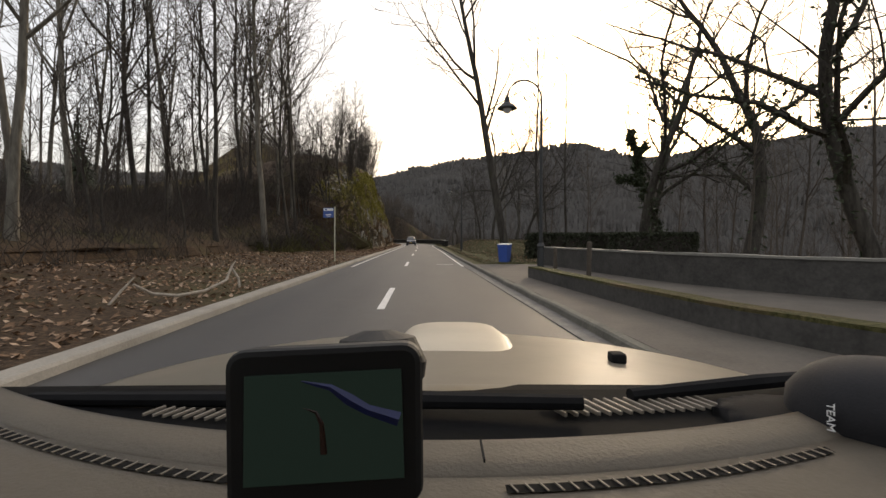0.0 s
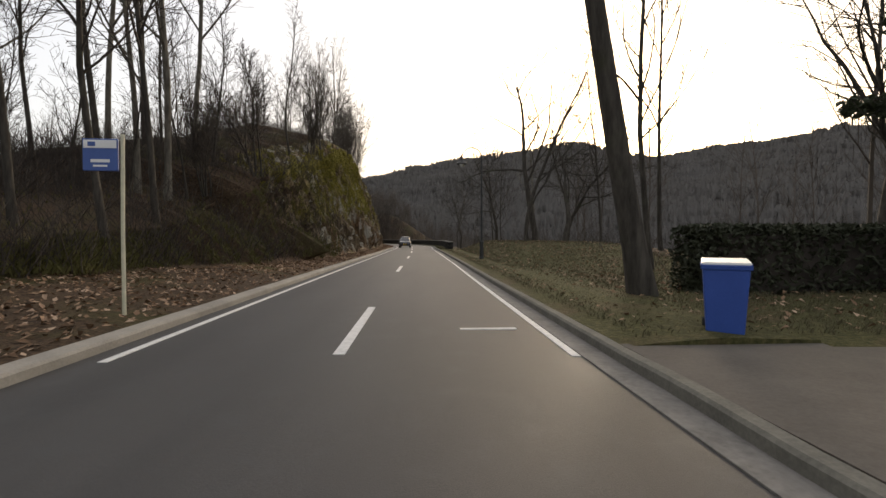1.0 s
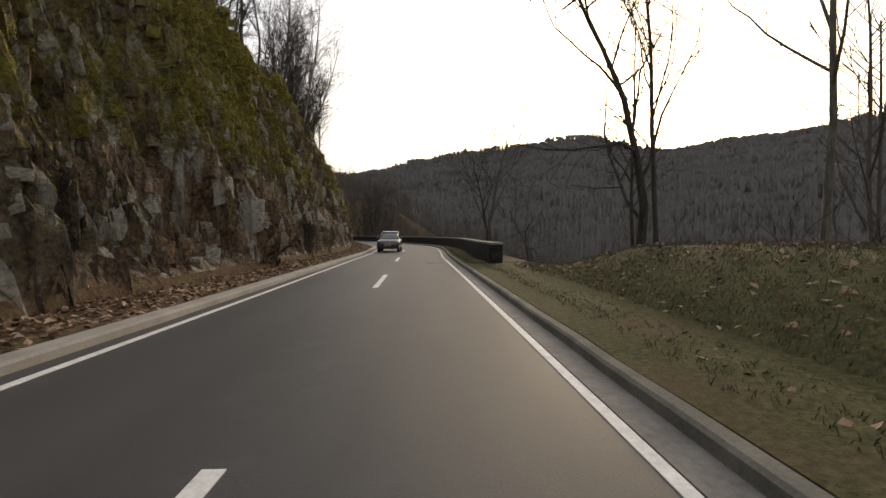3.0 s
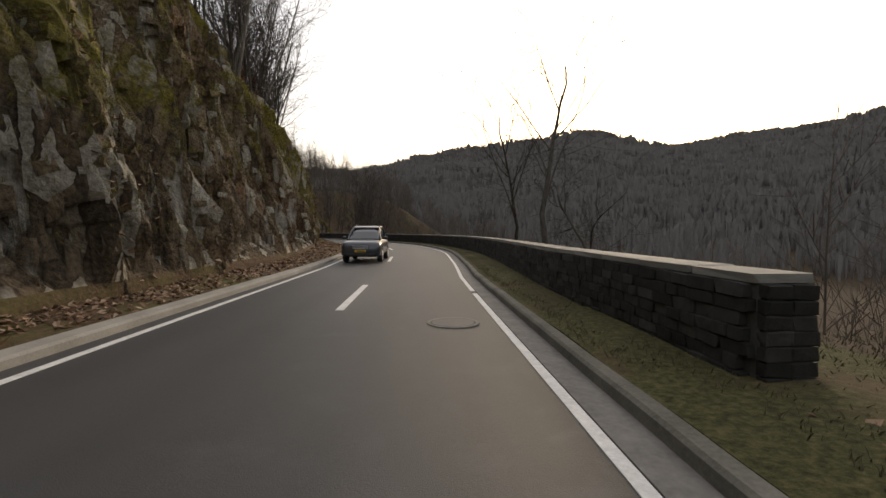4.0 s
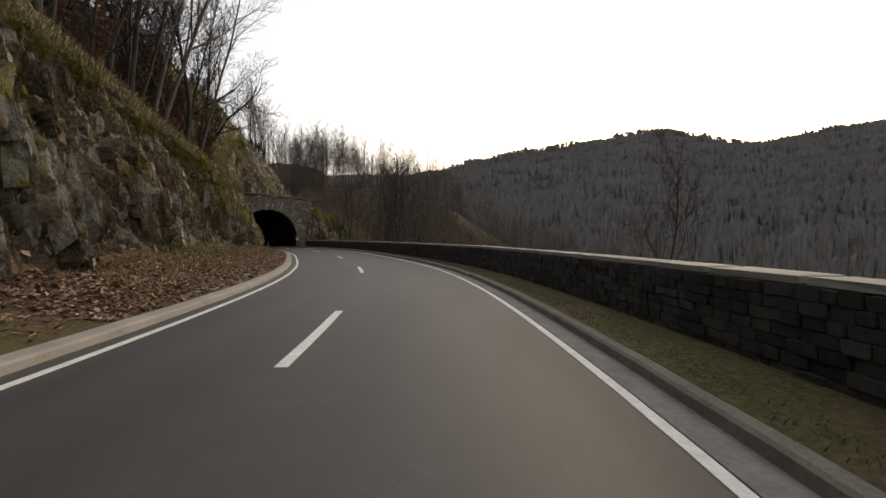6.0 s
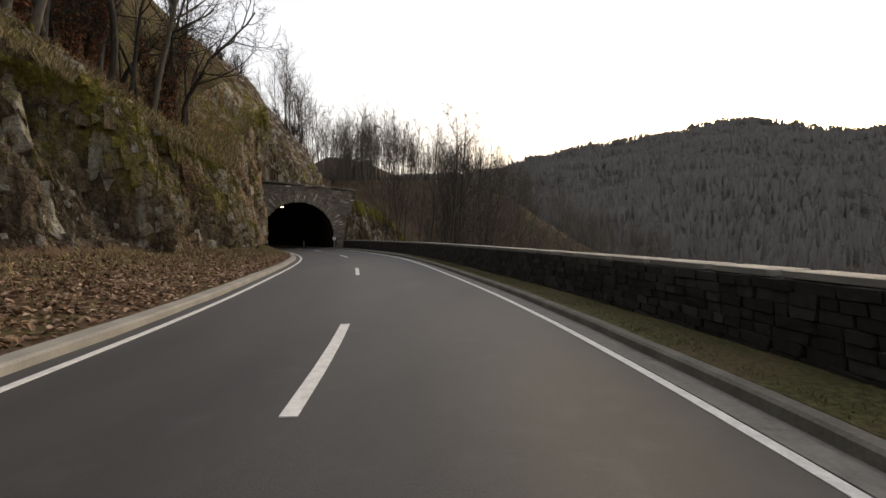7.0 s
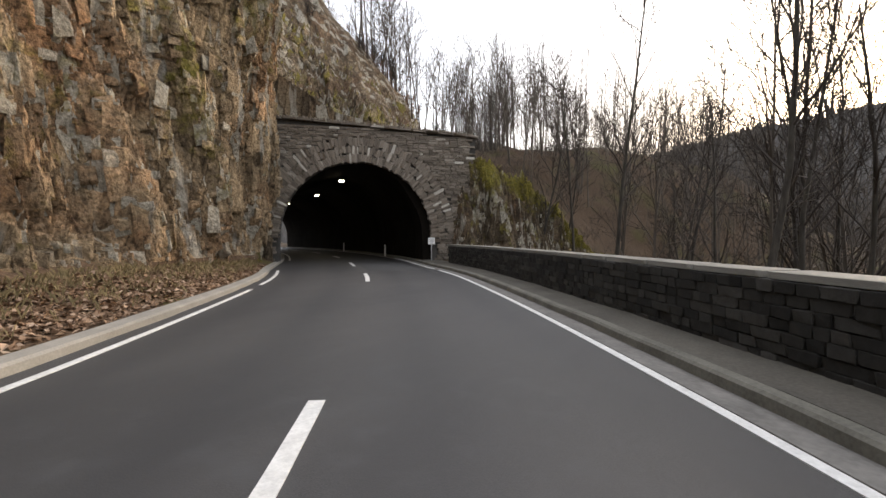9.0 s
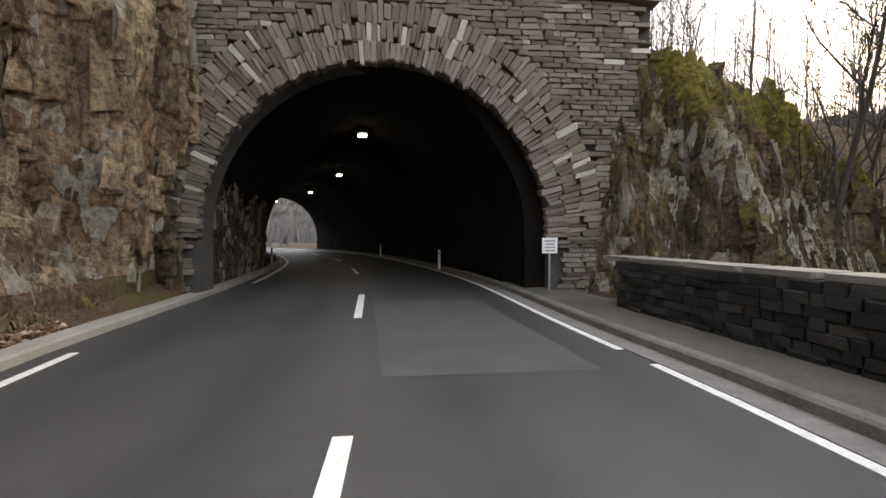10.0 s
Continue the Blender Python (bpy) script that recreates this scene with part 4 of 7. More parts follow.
TREES = {
    "tall": [bare_tree(11, 17, 0.12, TALL, "tall slender leafless forest tree on the slope"), bare_tree(12, 15, 0.105, TALL, "tall slender leafless forest tree on the slope"),
             bare_tree(13, 18, 0.145, TALL, "tall slender leafless forest tree on the slope", bark=PALEBARK)],
    "spread": [bare_tree(21, 13, 0.24, SPREAD, "gnarled leafless oak with spreading limbs"), bare_tree(22, 12, 0.22, SPREAD, "gnarled leafless oak with spreading limbs"),
               bare_tree(23, 14, 0.28, SPREAD, "old leafless tree wrapped in dark ivy", ivy=26)],
    "fine": [bare_tree(31, 9, 0.07, FINE, "thin leafless young tree with fine twigs"), bare_tree(32, 11, 0.09, FINE, "thin leafless young tree with fine twigs")],
    "bush": [bare_tree(41, 4.6, 0.045, FINE, "leafless many-stemmed shrub on the rock edge", stems=5), bare_tree(42, 5.6, 0.05, FINE, "leafless many-stemmed shrub on the rock edge", stems=4)],
    "open": [bare_tree(51, 14, 0.2, dict(SPREAD, kids=(9, 8, 6), lean=0.08, ratio=(0.75, 0.45, 0.45), wander=(0.09, 0.13, 0.2, 0.25), lift=(0.03, 0.13, 0.06, 0.03), angle=((28, 50), (25, 55), (25, 60)), **{"from": (0.3, 0.15, 0.1)}), "leafless tree with open rising limbs")],
}


TREES["leaning"] = [bare_tree(53, 13, 0.23, dict(TALL, kids=(10, 8, 4), wander=(0.02, 0.10, 0.16, 0.2), lift=(0.0, 0.09, 0.05, 0.03), ratio=(0.42, 0.45, 0.5), angle=((25, 45), (25, 55), (25, 60)), **{"from": (0.42, 0.15, 0.1)}),
                              "leafless tree leaning towards the road beside the bin", way=(-0.17, 0.03, 1))]
TREES["ivied"] = [bare_tree(54, 9.5, 0.22, dict(SPREAD, kids=(5, 5, 3), wander=(0.03, 0.2, 0.24, 0.26), lift=(0.0, 0.03, 0.04, 0.02), ratio=(0.3, 0.5, 0.45), **{"from": (0.5, 0.15, 0.1)}),
                            "leaning trunk thickly wrapped in dark ivy", ivy=90, way=(-0.30, 0.0, 1), ivy_top=1.2)]


def leafy_shrub(seed, height):
    """A shrub that has kept its dead leaves."""
    root = bare_tree(seed, height, 0.05, FINE, "oak shrub holding withered russet leaves", stems=4)
    rng, v, f = random.Random(seed), [], []
    twigs = [q.co for q in root.children[1].data.vertices]
    for _ in range(2600):
        c = twigs[rng.randrange(len(twigs))] + Vector((rng.gauss(0, 0.1), rng.gauss(0, 0.1), rng.gauss(0, 0.08)))
        leaf_into(v, f, c, rng.uniform(0.05, 0.10), rng)
    mesh("leaves", v, f, RUSSET, root, "withered russet leaves")
    return root


RUSSET = plain("withered_leaves", (0.21, 0.095, 0.048), 0.85, vary=0.5, scale=3)
TREES["russet"] = [leafy_shrub(45, 4.5), leafy_shrub(46, 5.5)]
used = set()


def plant(kind, x, y, z, size=1.0, turn=None, pick=None, lean=(0, 0), group="", label=""):
    src = TREES[kind][(pick if pick is not None else WOOD.randrange(9)) % len(TREES[kind])]
    m = pose(x, y, z - 0.1, lean[0], lean[1], WOOD.uniform(0, 360) if turn is None else turn)
    if src.name in used:
        ob = copy_thing(src, m)
    else:
        used.add(src.name)
        ob = src
        ob.matrix_basis = m
    ob.scale = (size, size, size)
    return tagged(ob, label, group=group)


WOOD = random.Random(5)


def plant_left(kind, s, d, size=1.0, group="woods on the left bank", **more):
    p = place(s, -d)
    return plant(kind, p.x, p.y, left_ground(s, d), size, group=group, **more)


def plant_right(kind, s, d, size=1.0, z=None, group="woods on the valley side", **more):
    p = place(s, d)
    return plant(kind, p.x, p.y, float(ground_height([p.x], [p.y])[0]) if z is None else z, size, group=group, **more)




def light_tree(seed, height, radius, kind):
    """Vertices and faces of a simpler bare tree, to be joined into woods."""
    rng, out = random.Random(seed), [[], [], [], []]
    grow(rng, out, Vector((0, 0, -0.4)), Vector((0.05, 0.03, 1)), height, radius, 0, kind)
    v, f = [], []
    for level, sides in ((0, 4), (1, 3), (2, 3)):
        for pts, radii in out[level]:
            tube_into(v, f, pts, [max(r, 0.016) for r in radii], sides)
    return np.array([tuple(p) for p in v]), f


def joined_woods(name, spots, label):
    """Many trees too far to tell apart, in one mesh: spots of (x, y, z, size)."""
    kinds = [light_tree(70 + k, 14, 0.10, dict(TALL, levels=2, kids=(15, 6, 0), segs=(6, 4, 1, 1), lift=(0.02, 0.08, 0.05, 0.03))) for k in range(4)]
    verts, faces, n = [], [], 0
    for x, y, z, size in spots:
        v, f = kinds[WOOD.randrange(4)]
        a = WOOD.uniform(0, 6.283)
        c, s = math.cos(a) * size, math.sin(a) * size
        verts.append(np.c_[v[:, 0] * c - v[:, 1] * s + x, v[:, 0] * s + v[:, 1] * c + y, v[:, 2] * size + z])
        faces += [tuple(i + n for i in q) for q in f]
        n += len(v)
    return mesh(name, np.concatenate(verts), faces, GREYWOOD, kind="stuff", label=label, category="woods")


# forest before the rock
for _ in range(18):
    s, d = WOOD.uniform(18, 44), WOOD.uniform(9.5, 24)
    plant_left("tall", s, d + (3 if s > 34 else 0), WOOD.uniform(0.75, 1.15))
for s, d, k, z in ((12, 9.7, 2, 0.9), (13.2, 10.6, 2, 0.8), (21, 8.6, 0, 0.95), (24.5, 7.6, 2, 1.1), (26.5, 8.4, 1, 0.9), (28, 7.4, 0, 0.8), (31, 7.8, 1, 1.0), (33.5, 8.8, 2, 0.9)):
    plant_left("tall", s, d, z, pick=k)
for _ in range(20):
    plant_left("fine", WOOD.uniform(4, 40), WOOD.uniform(8.5, 18), WOOD.uniform(0.5, 0.9))
# fringe of shrubs and trees along the top of the rock
for k in range(62):
    s = 34 + k * 1.82 + WOOD.uniform(-0.8, 0.8)
    edge = table(s, FOOT) + table(s, LEAN) * table(s, FACE)
    if s > 112 or (38 < s < 78 and k % 3) or (78 <= s and k % 2):
        continue
    plant_left("bush" if k % 2 else "fine", s, edge + WOOD.uniform(0.2, 2.2), WOOD.uniform(0.75, 1.25) * (1.25 if 62 < s < 104 else 1), group="shrubs along the top of the cliff")
for _ in range(26):
    s = WOOD.uniform(70, 126)
    edge = table(s, FOOT) + table(s, LEAN) * table(s, FACE)
    plant_left("tall", s, edge + WOOD.uniform(2, 13), WOOD.uniform(0.45, 0.8))
spots = []
for _ in range(34):
    s, d = WOOD.uniform(12, 62), WOOD.uniform(22, 50)
    p = place(s, -d)
    spots.append((p.x, p.y, left_ground(s, d), WOOD.uniform(0.6, 0.9)))
for _ in range(70):
    s = WOOD.uniform(60, 128)
    d = table(s, FOOT) + table(s, LEAN) * table(s, FACE) + WOOD.uniform(12, 42)
    p = place(s, -d)
    spots.append((p.x, p.y, left_ground(s, d), WOOD.uniform(0.5, 0.8)))
for _ in range(110):
    s = WOOD.uniform(100, 131)
    d = table(s, FOOT) + table(s, LEAN) * table(s, FACE) + WOOD.uniform(3.5, 26)
    p = place(s, -d)
    spots.append((p.x, p.y, left_ground(s, d), WOOD.uniform(0.5, 0.85)))
joined_woods("hillside_woods", spots, "leafless grey woods on the hillside above the road")
for k in range(10):   # tall trees on the ledge, rising outwards
    s = 84 + k * 2.9 + WOOD.uniform(-0.8, 0.8)
    edge = table(s, FOOT) + table(s, LEAN) * table(s, FACE)
    plant_left("tall", s, edge + WOOD.uniform(0.4, 5), WOOD.uniform(0.62, 0.9), turn=WOOD.uniform(-20, 20), lean=(WOOD.uniform(-6, 8), WOOD.uniform(4, 16)), group="trees leaning from the cliff")
for k in range(11):
    s = 92 + k * 3.3 + WOOD.uniform(-0.8, 0.8)
    edge = table(s, FOOT) + table(s, LEAN) * table(s, FACE)
    plant_left("tall" if k % 4 else "open", s, edge + WOOD.uniform(0.1, 2.5), WOOD.uniform(0.7, 0.9), turn=0, lean=(WOOD.uniform(-4, 8), WOOD.uniform(8, 22)), group="trees leaning from the cliff")
for k in range(12):   # trees that lean out over the road from the cliff's edge
    s = 64 + k * 3.6 + WOOD.uniform(-0.8, 0.8)
    edge = table(s, FOOT) + table(s, LEAN) * table(s, FACE)
    plant_left("tall" if k % 3 else "open", s, edge + WOOD.uniform(0.3, 3.5), WOOD.uniform(0.42, 0.66), turn=0, lean=(WOOD.uniform(-8, 8), WOOD.uniform(8, 26)), group="trees leaning from the cliff")
for k in range(24):   # a close row on the mossy ledge
    s = 109 + k * 0.92 + WOOD.uniform(-0.6, 0.6)
    edge = table(s, FOOT) + table(s, LEAN) * table(s, FACE)
    plant_left(("spread", "tall", "tall", "open")[k % 4], s, edge + WOOD.uniform(0.8, 7), WOOD.uniform(0.5, 0.8), turn=WOOD.uniform(-30, 30), lean=(WOOD.uniform(-6, 6), WOOD.uniform(2, 14)), group="trees leaning from the cliff")
for k in range(30):   # russet oak shrubs above the rock
    s = 92 + k * 1.25 + WOOD.uniform(-1, 1)
    edge = table(s, FOOT) + table(s, LEAN) * table(s, FACE)
    plant_left("russet", s, edge + WOOD.uniform(1.0, 10.0), WOOD.uniform(0.55, 1.0), group="russet shrubs above the rock")
# trees on the spur, thin and close
spots = []
for _ in range(300):
    a, b = 3 + 80 * WOOD.random() ** 1.2, WOOD.uniform(1.5, 80)
    if (a < 9 and b < 6) or (a < 18 and WOOD.random() < 0.5):
        continue
    p = portal_at(a, b, 0)
    spots.append((p.x, p.y, spur_height(a, b), WOOD.uniform(0.5, 0.8)))
for _ in range(240):
    a, b = WOOD.uniform(10, 50), WOOD.uniform(6, 48)
    if a < 20 and b < 14:
        continue
    p = portal_at(a, b, 0)
    spots.append((p.x, p.y, spur_height(a, b), WOOD.uniform(0.65, 0.95) * (1 - 0.3 * float(smooth(a, 18, 34)))))
for _ in range(110):
    a, b = WOOD.uniform(42, 80), WOOD.uniform(2, 45)
    p = portal_at(a, b, 0)
    spots.append((p.x, p.y, spur_height(a, b), WOOD.uniform(0.42, 0.66)))
for _ in range(190):
    a, b = WOOD.uniform(0, 20), WOOD.uniform(11, 44)
    if b > 24 and a < 9:
        continue
    p = portal_at(a, b, 0)
    spots.append((p.x, p.y, spur_height(a, b), WOOD.uniform(0.5, 0.8)))
def beside_portal(x, y):
    dx, dy = x - PC[0], y - PC[1]
    c, t = math.cos(radians(PANG)), math.sin(radians(PANG))
    a, b = dx * c + dy * t, dy * c - dx * t
    return 5 < a < 28 and b < 22


spots = [q for q in spots if not beside_portal(q[0], q[1]) or WOOD.random() < 0.3]
joined_woods("spur_woods", spots, "close-grown thin leafless woods on the tunnel spur")
for a, b, sz in ((-3, 9, 0.3), (0.5, 11, 0.3), (5.5, 7, 0.35), (-12, 16, 0.5)):
    p = portal_at(a, b, 0)
    plant("bush", p.x, p.y, spur_height(a, b), sz * 1.2, group="shrubs along the top of the cliff")
for k in range(14):
    a, b = WOOD.uniform(-10, 4), WOOD.uniform(10, 17)
    p = portal_at(a, b, 0)
    plant("bush" if k % 3 else "fine", p.x, p.y, spur_height(a, b), WOOD.uniform(0.25, 0.5), group="shrubs along the top of the cliff")
for k in range(8):
    a, b = WOOD.uniform(-12, 7), WOOD.uniform(14, 24)
    p = portal_at(a, b, 0)
    plant("bush" if k % 3 else "russet", p.x, p.y, spur_height(a, b), WOOD.uniform(0.5, 0.9), group="shrubs along the top of the cliff")
# valley side: roadside trees one by one
for s, d, kind, k, sz, turn in ((31.5, 9.2, "tall", 0, 0.9, 0), (22, 17, "spread", 2, 1.15, 20), (17, 19, "spread", 2, 1.2, 140), (30, 16, "spread", 0, 1.0, 200),
                                (26, 13.5, "spread", 2, 1.0, 260), (43, 9.6, "spread", 1, 1.0, 60), (44.3, 7.6, "open", 0, 0.9, 130), (49.5, 9.5, "spread", 0, 1.05, 10), (53, 13, "spread", 1, 1.0, 300),
                                (57.5, 7.6, "tall", 1, 0.7, 30), (60, 8.5, "spread", 0, 0.75, 90), (62.5, 9.5, "tall", 0, 0.65, 30), (56, 11, "tall", 2, 0.7, 200), (48, 14, "tall", 1, 0.9, 0), (38, 13, "tall", 0, 0.9, 40)):
    plant_right(kind, s, d, sz, turn=turn, pick=k)
plant("leaning", 3.9, 24.8, 0.15, 1.2, turn=0, pick=0, group="woods on the valley side")
plant("ivied", 14.2, 27.5, 0.0, 1.0, turn=0, pick=0, group="woods on the valley side")
plant("open", 2.6, 76.2, -1.6, 0.85, turn=200, pick=0, group="woods on the valley side")
plant("spread", 6.5, 81.5, -4.2, 0.95, turn=80, pick=1, group="woods on the valley side")
plant("open", 3.7, 91.6, -2.2, 0.9, turn=20, pick=0, group="woods on the valley side")
plant("fine", 1.5, 99.0, -3.0, 0.9, turn=20, pick=0, group="woods on the valley side")
spots = []
for _ in range(90):
    s, d = WOOD.uniform(8, 64), WOOD.uniform(15, 70)
    p = place(s, d)
    spots.append((p.x, p.y, float(ground_height([p.x], [p.y])[0]), WOOD.uniform(0.7, 1.05)))
for _ in range(60):
    s, d = WOOD.uniform(66, 110), WOOD.uniform(15, 70)
    p = place(s, d)
    spots.append((p.x, p.y, float(ground_height([p.x], [p.y])[0]), WOOD.uniform(0.5, 0.85)))
for _ in range(26):
    s, d = WOOD.uniform(128, 147), 9 + 22 * WOOD.random()
    p = place(s, d)
    spots.append((p.x, p.y, float(ground_height([p.x], [p.y])[0]), WOOD.uniform(0.55, 0.85)))
for _ in range(120):
    az, r = radians(WOOD.uniform(-12, 55)), 110 + 230 * WOOD.random()
    x, y = math.sin(az) * r, 60 + math.cos(az) * r
    spots.append((x, y, float(ground_height([x], [y])[0]), WOOD.uniform(0.7, 1.0)))
joined_woods("valley_woods", spots, "leafless grey woods in the valley beside the road")
for k in range(16):
    s, d = WOOD.uniform(129, 142), 7.2 + 14 * WOOD.random() ** 1.4
    plant_right("tall", s, d, WOOD.uniform(0.6, 0.82), pick=k % 2, lean=(WOOD.uniform(-5, 5), WOOD.uniform(-4, 9)))
for _ in range(6):
    plant_right("fine", WOOD.uniform(129, 147), 7 + 12 * WOOD.random(), WOOD.uniform(0.8, 1.1))
for a, b, k, sz in ((9.2, -1.2, "fine", 1.3), (10.6, -2.4, "tall", 0.7), (12.8, -3.0, "fine", 1.2), (14.5, -5.5, "fine", 1.3), (16, -3.5, "fine", 1.2), (11.5, 0.6, "fine", 1.1)):
    p = portal_at(a, b, 0)
    plant(k, p.x, p.y, -0.4, sz, group="woods on the tunnel spur")


def spruce(seed, height):
    rng = random.Random(seed)
    root = thing("spruce", Matrix.Translation((0, 0, -200)), "dark green spruce at the edge of the woods", "tree")
    v, f = [], []
    tube_into(v, f, [Vector((0, 0, -0.3)), Vector((0, 0, height * 0.5)), Vector((0, 0, height))], [0.2, 0.12, 0.02], 7)
    mesh("trunk", v, f, BARK, root)
    v, f = [], []
    n = 34
    for k in range(n):
        z = height * (0.06 + 0.93 * k / n)
        r = (1 - k / n) * height * 0.2 + 0.15
        for j in range(9):
            a = j * 0.698 + k * 0.9 + rng.uniform(-0.25, 0.25)
            tip = Vector((math.cos(a) * r * rng.uniform(0.75, 1.15), math.sin(a) * r, z - r * 0.32))
            root_at = Vector((0, 0, z))
            for q in range(4):
                c = root_at.lerp(tip, 0.3 + 0.22 * q)
                w = 0.16 * r * (1.25 - 0.25 * q)
                sd = Vector((-math.sin(a), math.cos(a), 0)) * w
                i = len(v)
                v += [c - sd, c + sd, c + (tip - root_at) * 0.3 + Vector((0, 0, -0.12 * r - rng.random() * 0.15))]
                f.append((i, i + 1, i + 2))
    mesh("crown", v, f, IVY, root)
    return root


TREES["spruce"] = [spruce(61, 9.0)]
for s, d, sz in ((5, 26, 0.6), (8, 30, 0.75), (11, 27, 0.6), (3, 22, 0.5), (14, 33, 0.8), (17, 30, 0.65), (20, 36, 0.8)):
    plant_left("spruce", s, d, sz, group="spruces at the edge of the woods")
for _ in range(30):
    s = WOOD.uniform(-2, 36)
    plant_left("spruce", s, WOOD.uniform(19, 42), WOOD.uniform(0.5, 0.85), group="spruces at the edge of the woods")


# far woods: tufts of bare crowns over the far hills
def far_woods():
    rng = random.Random(8)
    xs, ys = [], []
    while len(xs) < 10500:
        az, r = radians(rng.uniform(-70, 62)), 150 + 1010 * rng.random() ** 0.75
        xs.append(math.sin(az) * r)
        ys.append(50 + math.cos(az) * r)
    for _ in range(2400):
        az, r = radians(rng.uniform(-20, 60)), rng.uniform(1125, 1155)
        xs.append(math.sin(az) * r)
        ys.append(50 + math.cos(az) * r)
    zs = ground_height(xs, ys)
    v, f = [], []
    for x, y, z in zip(xs, ys, zs):
        h = rng.uniform(5, 10) * (1.3 if rng.random() < 0.05 else 1)
        r = math.hypot(x, y - 50)
        near = min(1.0, max(0.3, r / 480))   # single crowns show where the woods are near
        for _ in range(9 if r > 380 else 18):
            a, w = rng.random() * 6.283, rng.uniform(0.25, 0.8) * near
            cx, cy = x + rng.gauss(0, 4.5), y + rng.gauss(0, 4.5)
            dx, dy = math.cos(a) * w, math.sin(a) * w
            i, hh = len(v), h * rng.uniform(0.6, 1.05)
            v += [(cx - dx, cy - dy, z - 2), (cx + dx, cy + dy, z - 2), (cx + dx * 2.4, cy + dy * 2.4, z + hh * 0.72), (cx + rng.gauss(0, 0.6), cy, z + hh), (cx - dx * 2.4, cy - dy * 2.4, z + hh * 0.66)]
            f.append((i, i + 1, i + 2, i + 3, i + 4))
    return mesh("far_woods", v, f, WOODS, kind="stuff", label="brown leafless woods covering the far hills", category="woods")


far_woods()


# ---- portal masonry ----
def stone_meshes(seed, count, material):
    """Rough block shapes of unit size, shared by many stones."""
    rng, out = random.Random(seed), []
    for _ in range(count):
        bm = bmesh.new()
        box(bm, (1, 1, 1))
        bmesh.ops.bevel(bm, geom=list(bm.edges), offset=0.07, segments=1, affect="EDGES")
        for v in bm.verts:
            v.co += Vector((rng.gauss(0, 0.03), rng.gauss(0, 0.05), rng.gauss(0, 0.04)))
        me = bpy.data.meshes.new("stone")
        bm.to_mesh(me)
        bm.free()
        me.materials.append(material)
        out.append(me)
    return out


BLOCKS, SLATES = stone_meshes(3, 8, STONE), stone_meshes(4, 8, SLATE)
LAY = random.Random(17)


def lay_stone(name, parent, m, size, shapes=BLOCKS):
    ob = new(name, shapes[LAY.randrange(8)])
    ob.matrix_basis = m @ Matrix.Diagonal((*size, 1))
    ob.parent = parent
    return ob


def heap_stone(v, f, m, size):
    """The same stone as part of a joined mass."""
    me, i = BLOCKS[LAY.randrange(8)], len(v)
    mm = m @ Matrix.Diagonal((*size, 1))
    v += [mm @ q.co for q in me.vertices]
    f += [tuple(i + q for q in p.vertices) for p in me.polygons]


def portal_pose(a, b, z, roll=0.0):
    return Matrix.Translation(portal_at(a, b, z)) @ pose(0, 0, 0, 0, 0, PANG) @ pose(0, 0, 0, 0, roll, 0)


def dress_portal():
    # thin stones standing on edge round the arch, three deep, of uneven length
    for radius, deep, n in ((RAD + 0.20, 0.42, 124), (RAD + 0.60, 0.44, 122), (RAD + 1.02, 0.46, 112)):
        t = 0.0
        while t < math.pi - 0.01:
            step = math.pi / n * LAY.uniform(0.6, 1.5)
            mid, out = t + step / 2, deep * LAY.uniform(0.72, 1.2)
            w = step * radius * 0.93
            far = radius + LAY.uniform(-0.07, 0.07) * (radius > RAD + 0.3)
            lay_stone("voussoir", portal, portal_pose(-math.cos(mid) * far, -0.02 - LAY.uniform(0, 0.05), SPRING + math.sin(mid) * far, math.degrees(mid) - 90 + LAY.uniform(-4, 4)), (w, 0.26, out))
            t += step
    # level courses outside the rings
    z = -0.05
    while z < 6.75:
        h = LAY.uniform(0.075, 0.15)
        a = -6.3 + LAY.uniform(0, 0.2)
        while a < 6.05:
            w = LAY.uniform(0.16, 0.55)
            mid, zz = a + w / 2, z + h / 2
            top = portal_top(mid)
            r = math.hypot(mid, max(0, zz - SPRING))
            if r > (RAD + 1.22 if zz > SPRING else RAD + 0.12 + w / 2) and zz < top - 0.06 and mid + w / 2 < 6.12:
                m, size = portal_pose(mid, -0.015 - LAY.uniform(0, 0.055), zz, LAY.uniform(-2, 2)), (w * 0.95, 0.24, h * 0.9)
                lay_stone("stone", portal, m, size)
            a += w
        z += h
    # projecting cornice
    for k in range(18):
        a = -6.0 + k * 0.7
        lay_stone("cornice_stone", portal, portal_pose(a, 0.12, portal_top(a) + 0.06, 3 + LAY.uniform(-1, 1)), (0.68, 0.8, 0.10))
    a = -5.9
    while a < 5.95:   # small stones set on edge along the top
        w = LAY.uniform(0.09, 0.16)
        lay_stone("crest_stone", portal, portal_pose(a + w / 2, 0.05, portal_top(a) + 0.155, 3 + LAY.uniform(-5, 5)), (w * 0.8, 0.34, LAY.uniform(0.10, 0.17)))
        a += w + LAY.uniform(0.0, 0.05)


dress_portal()

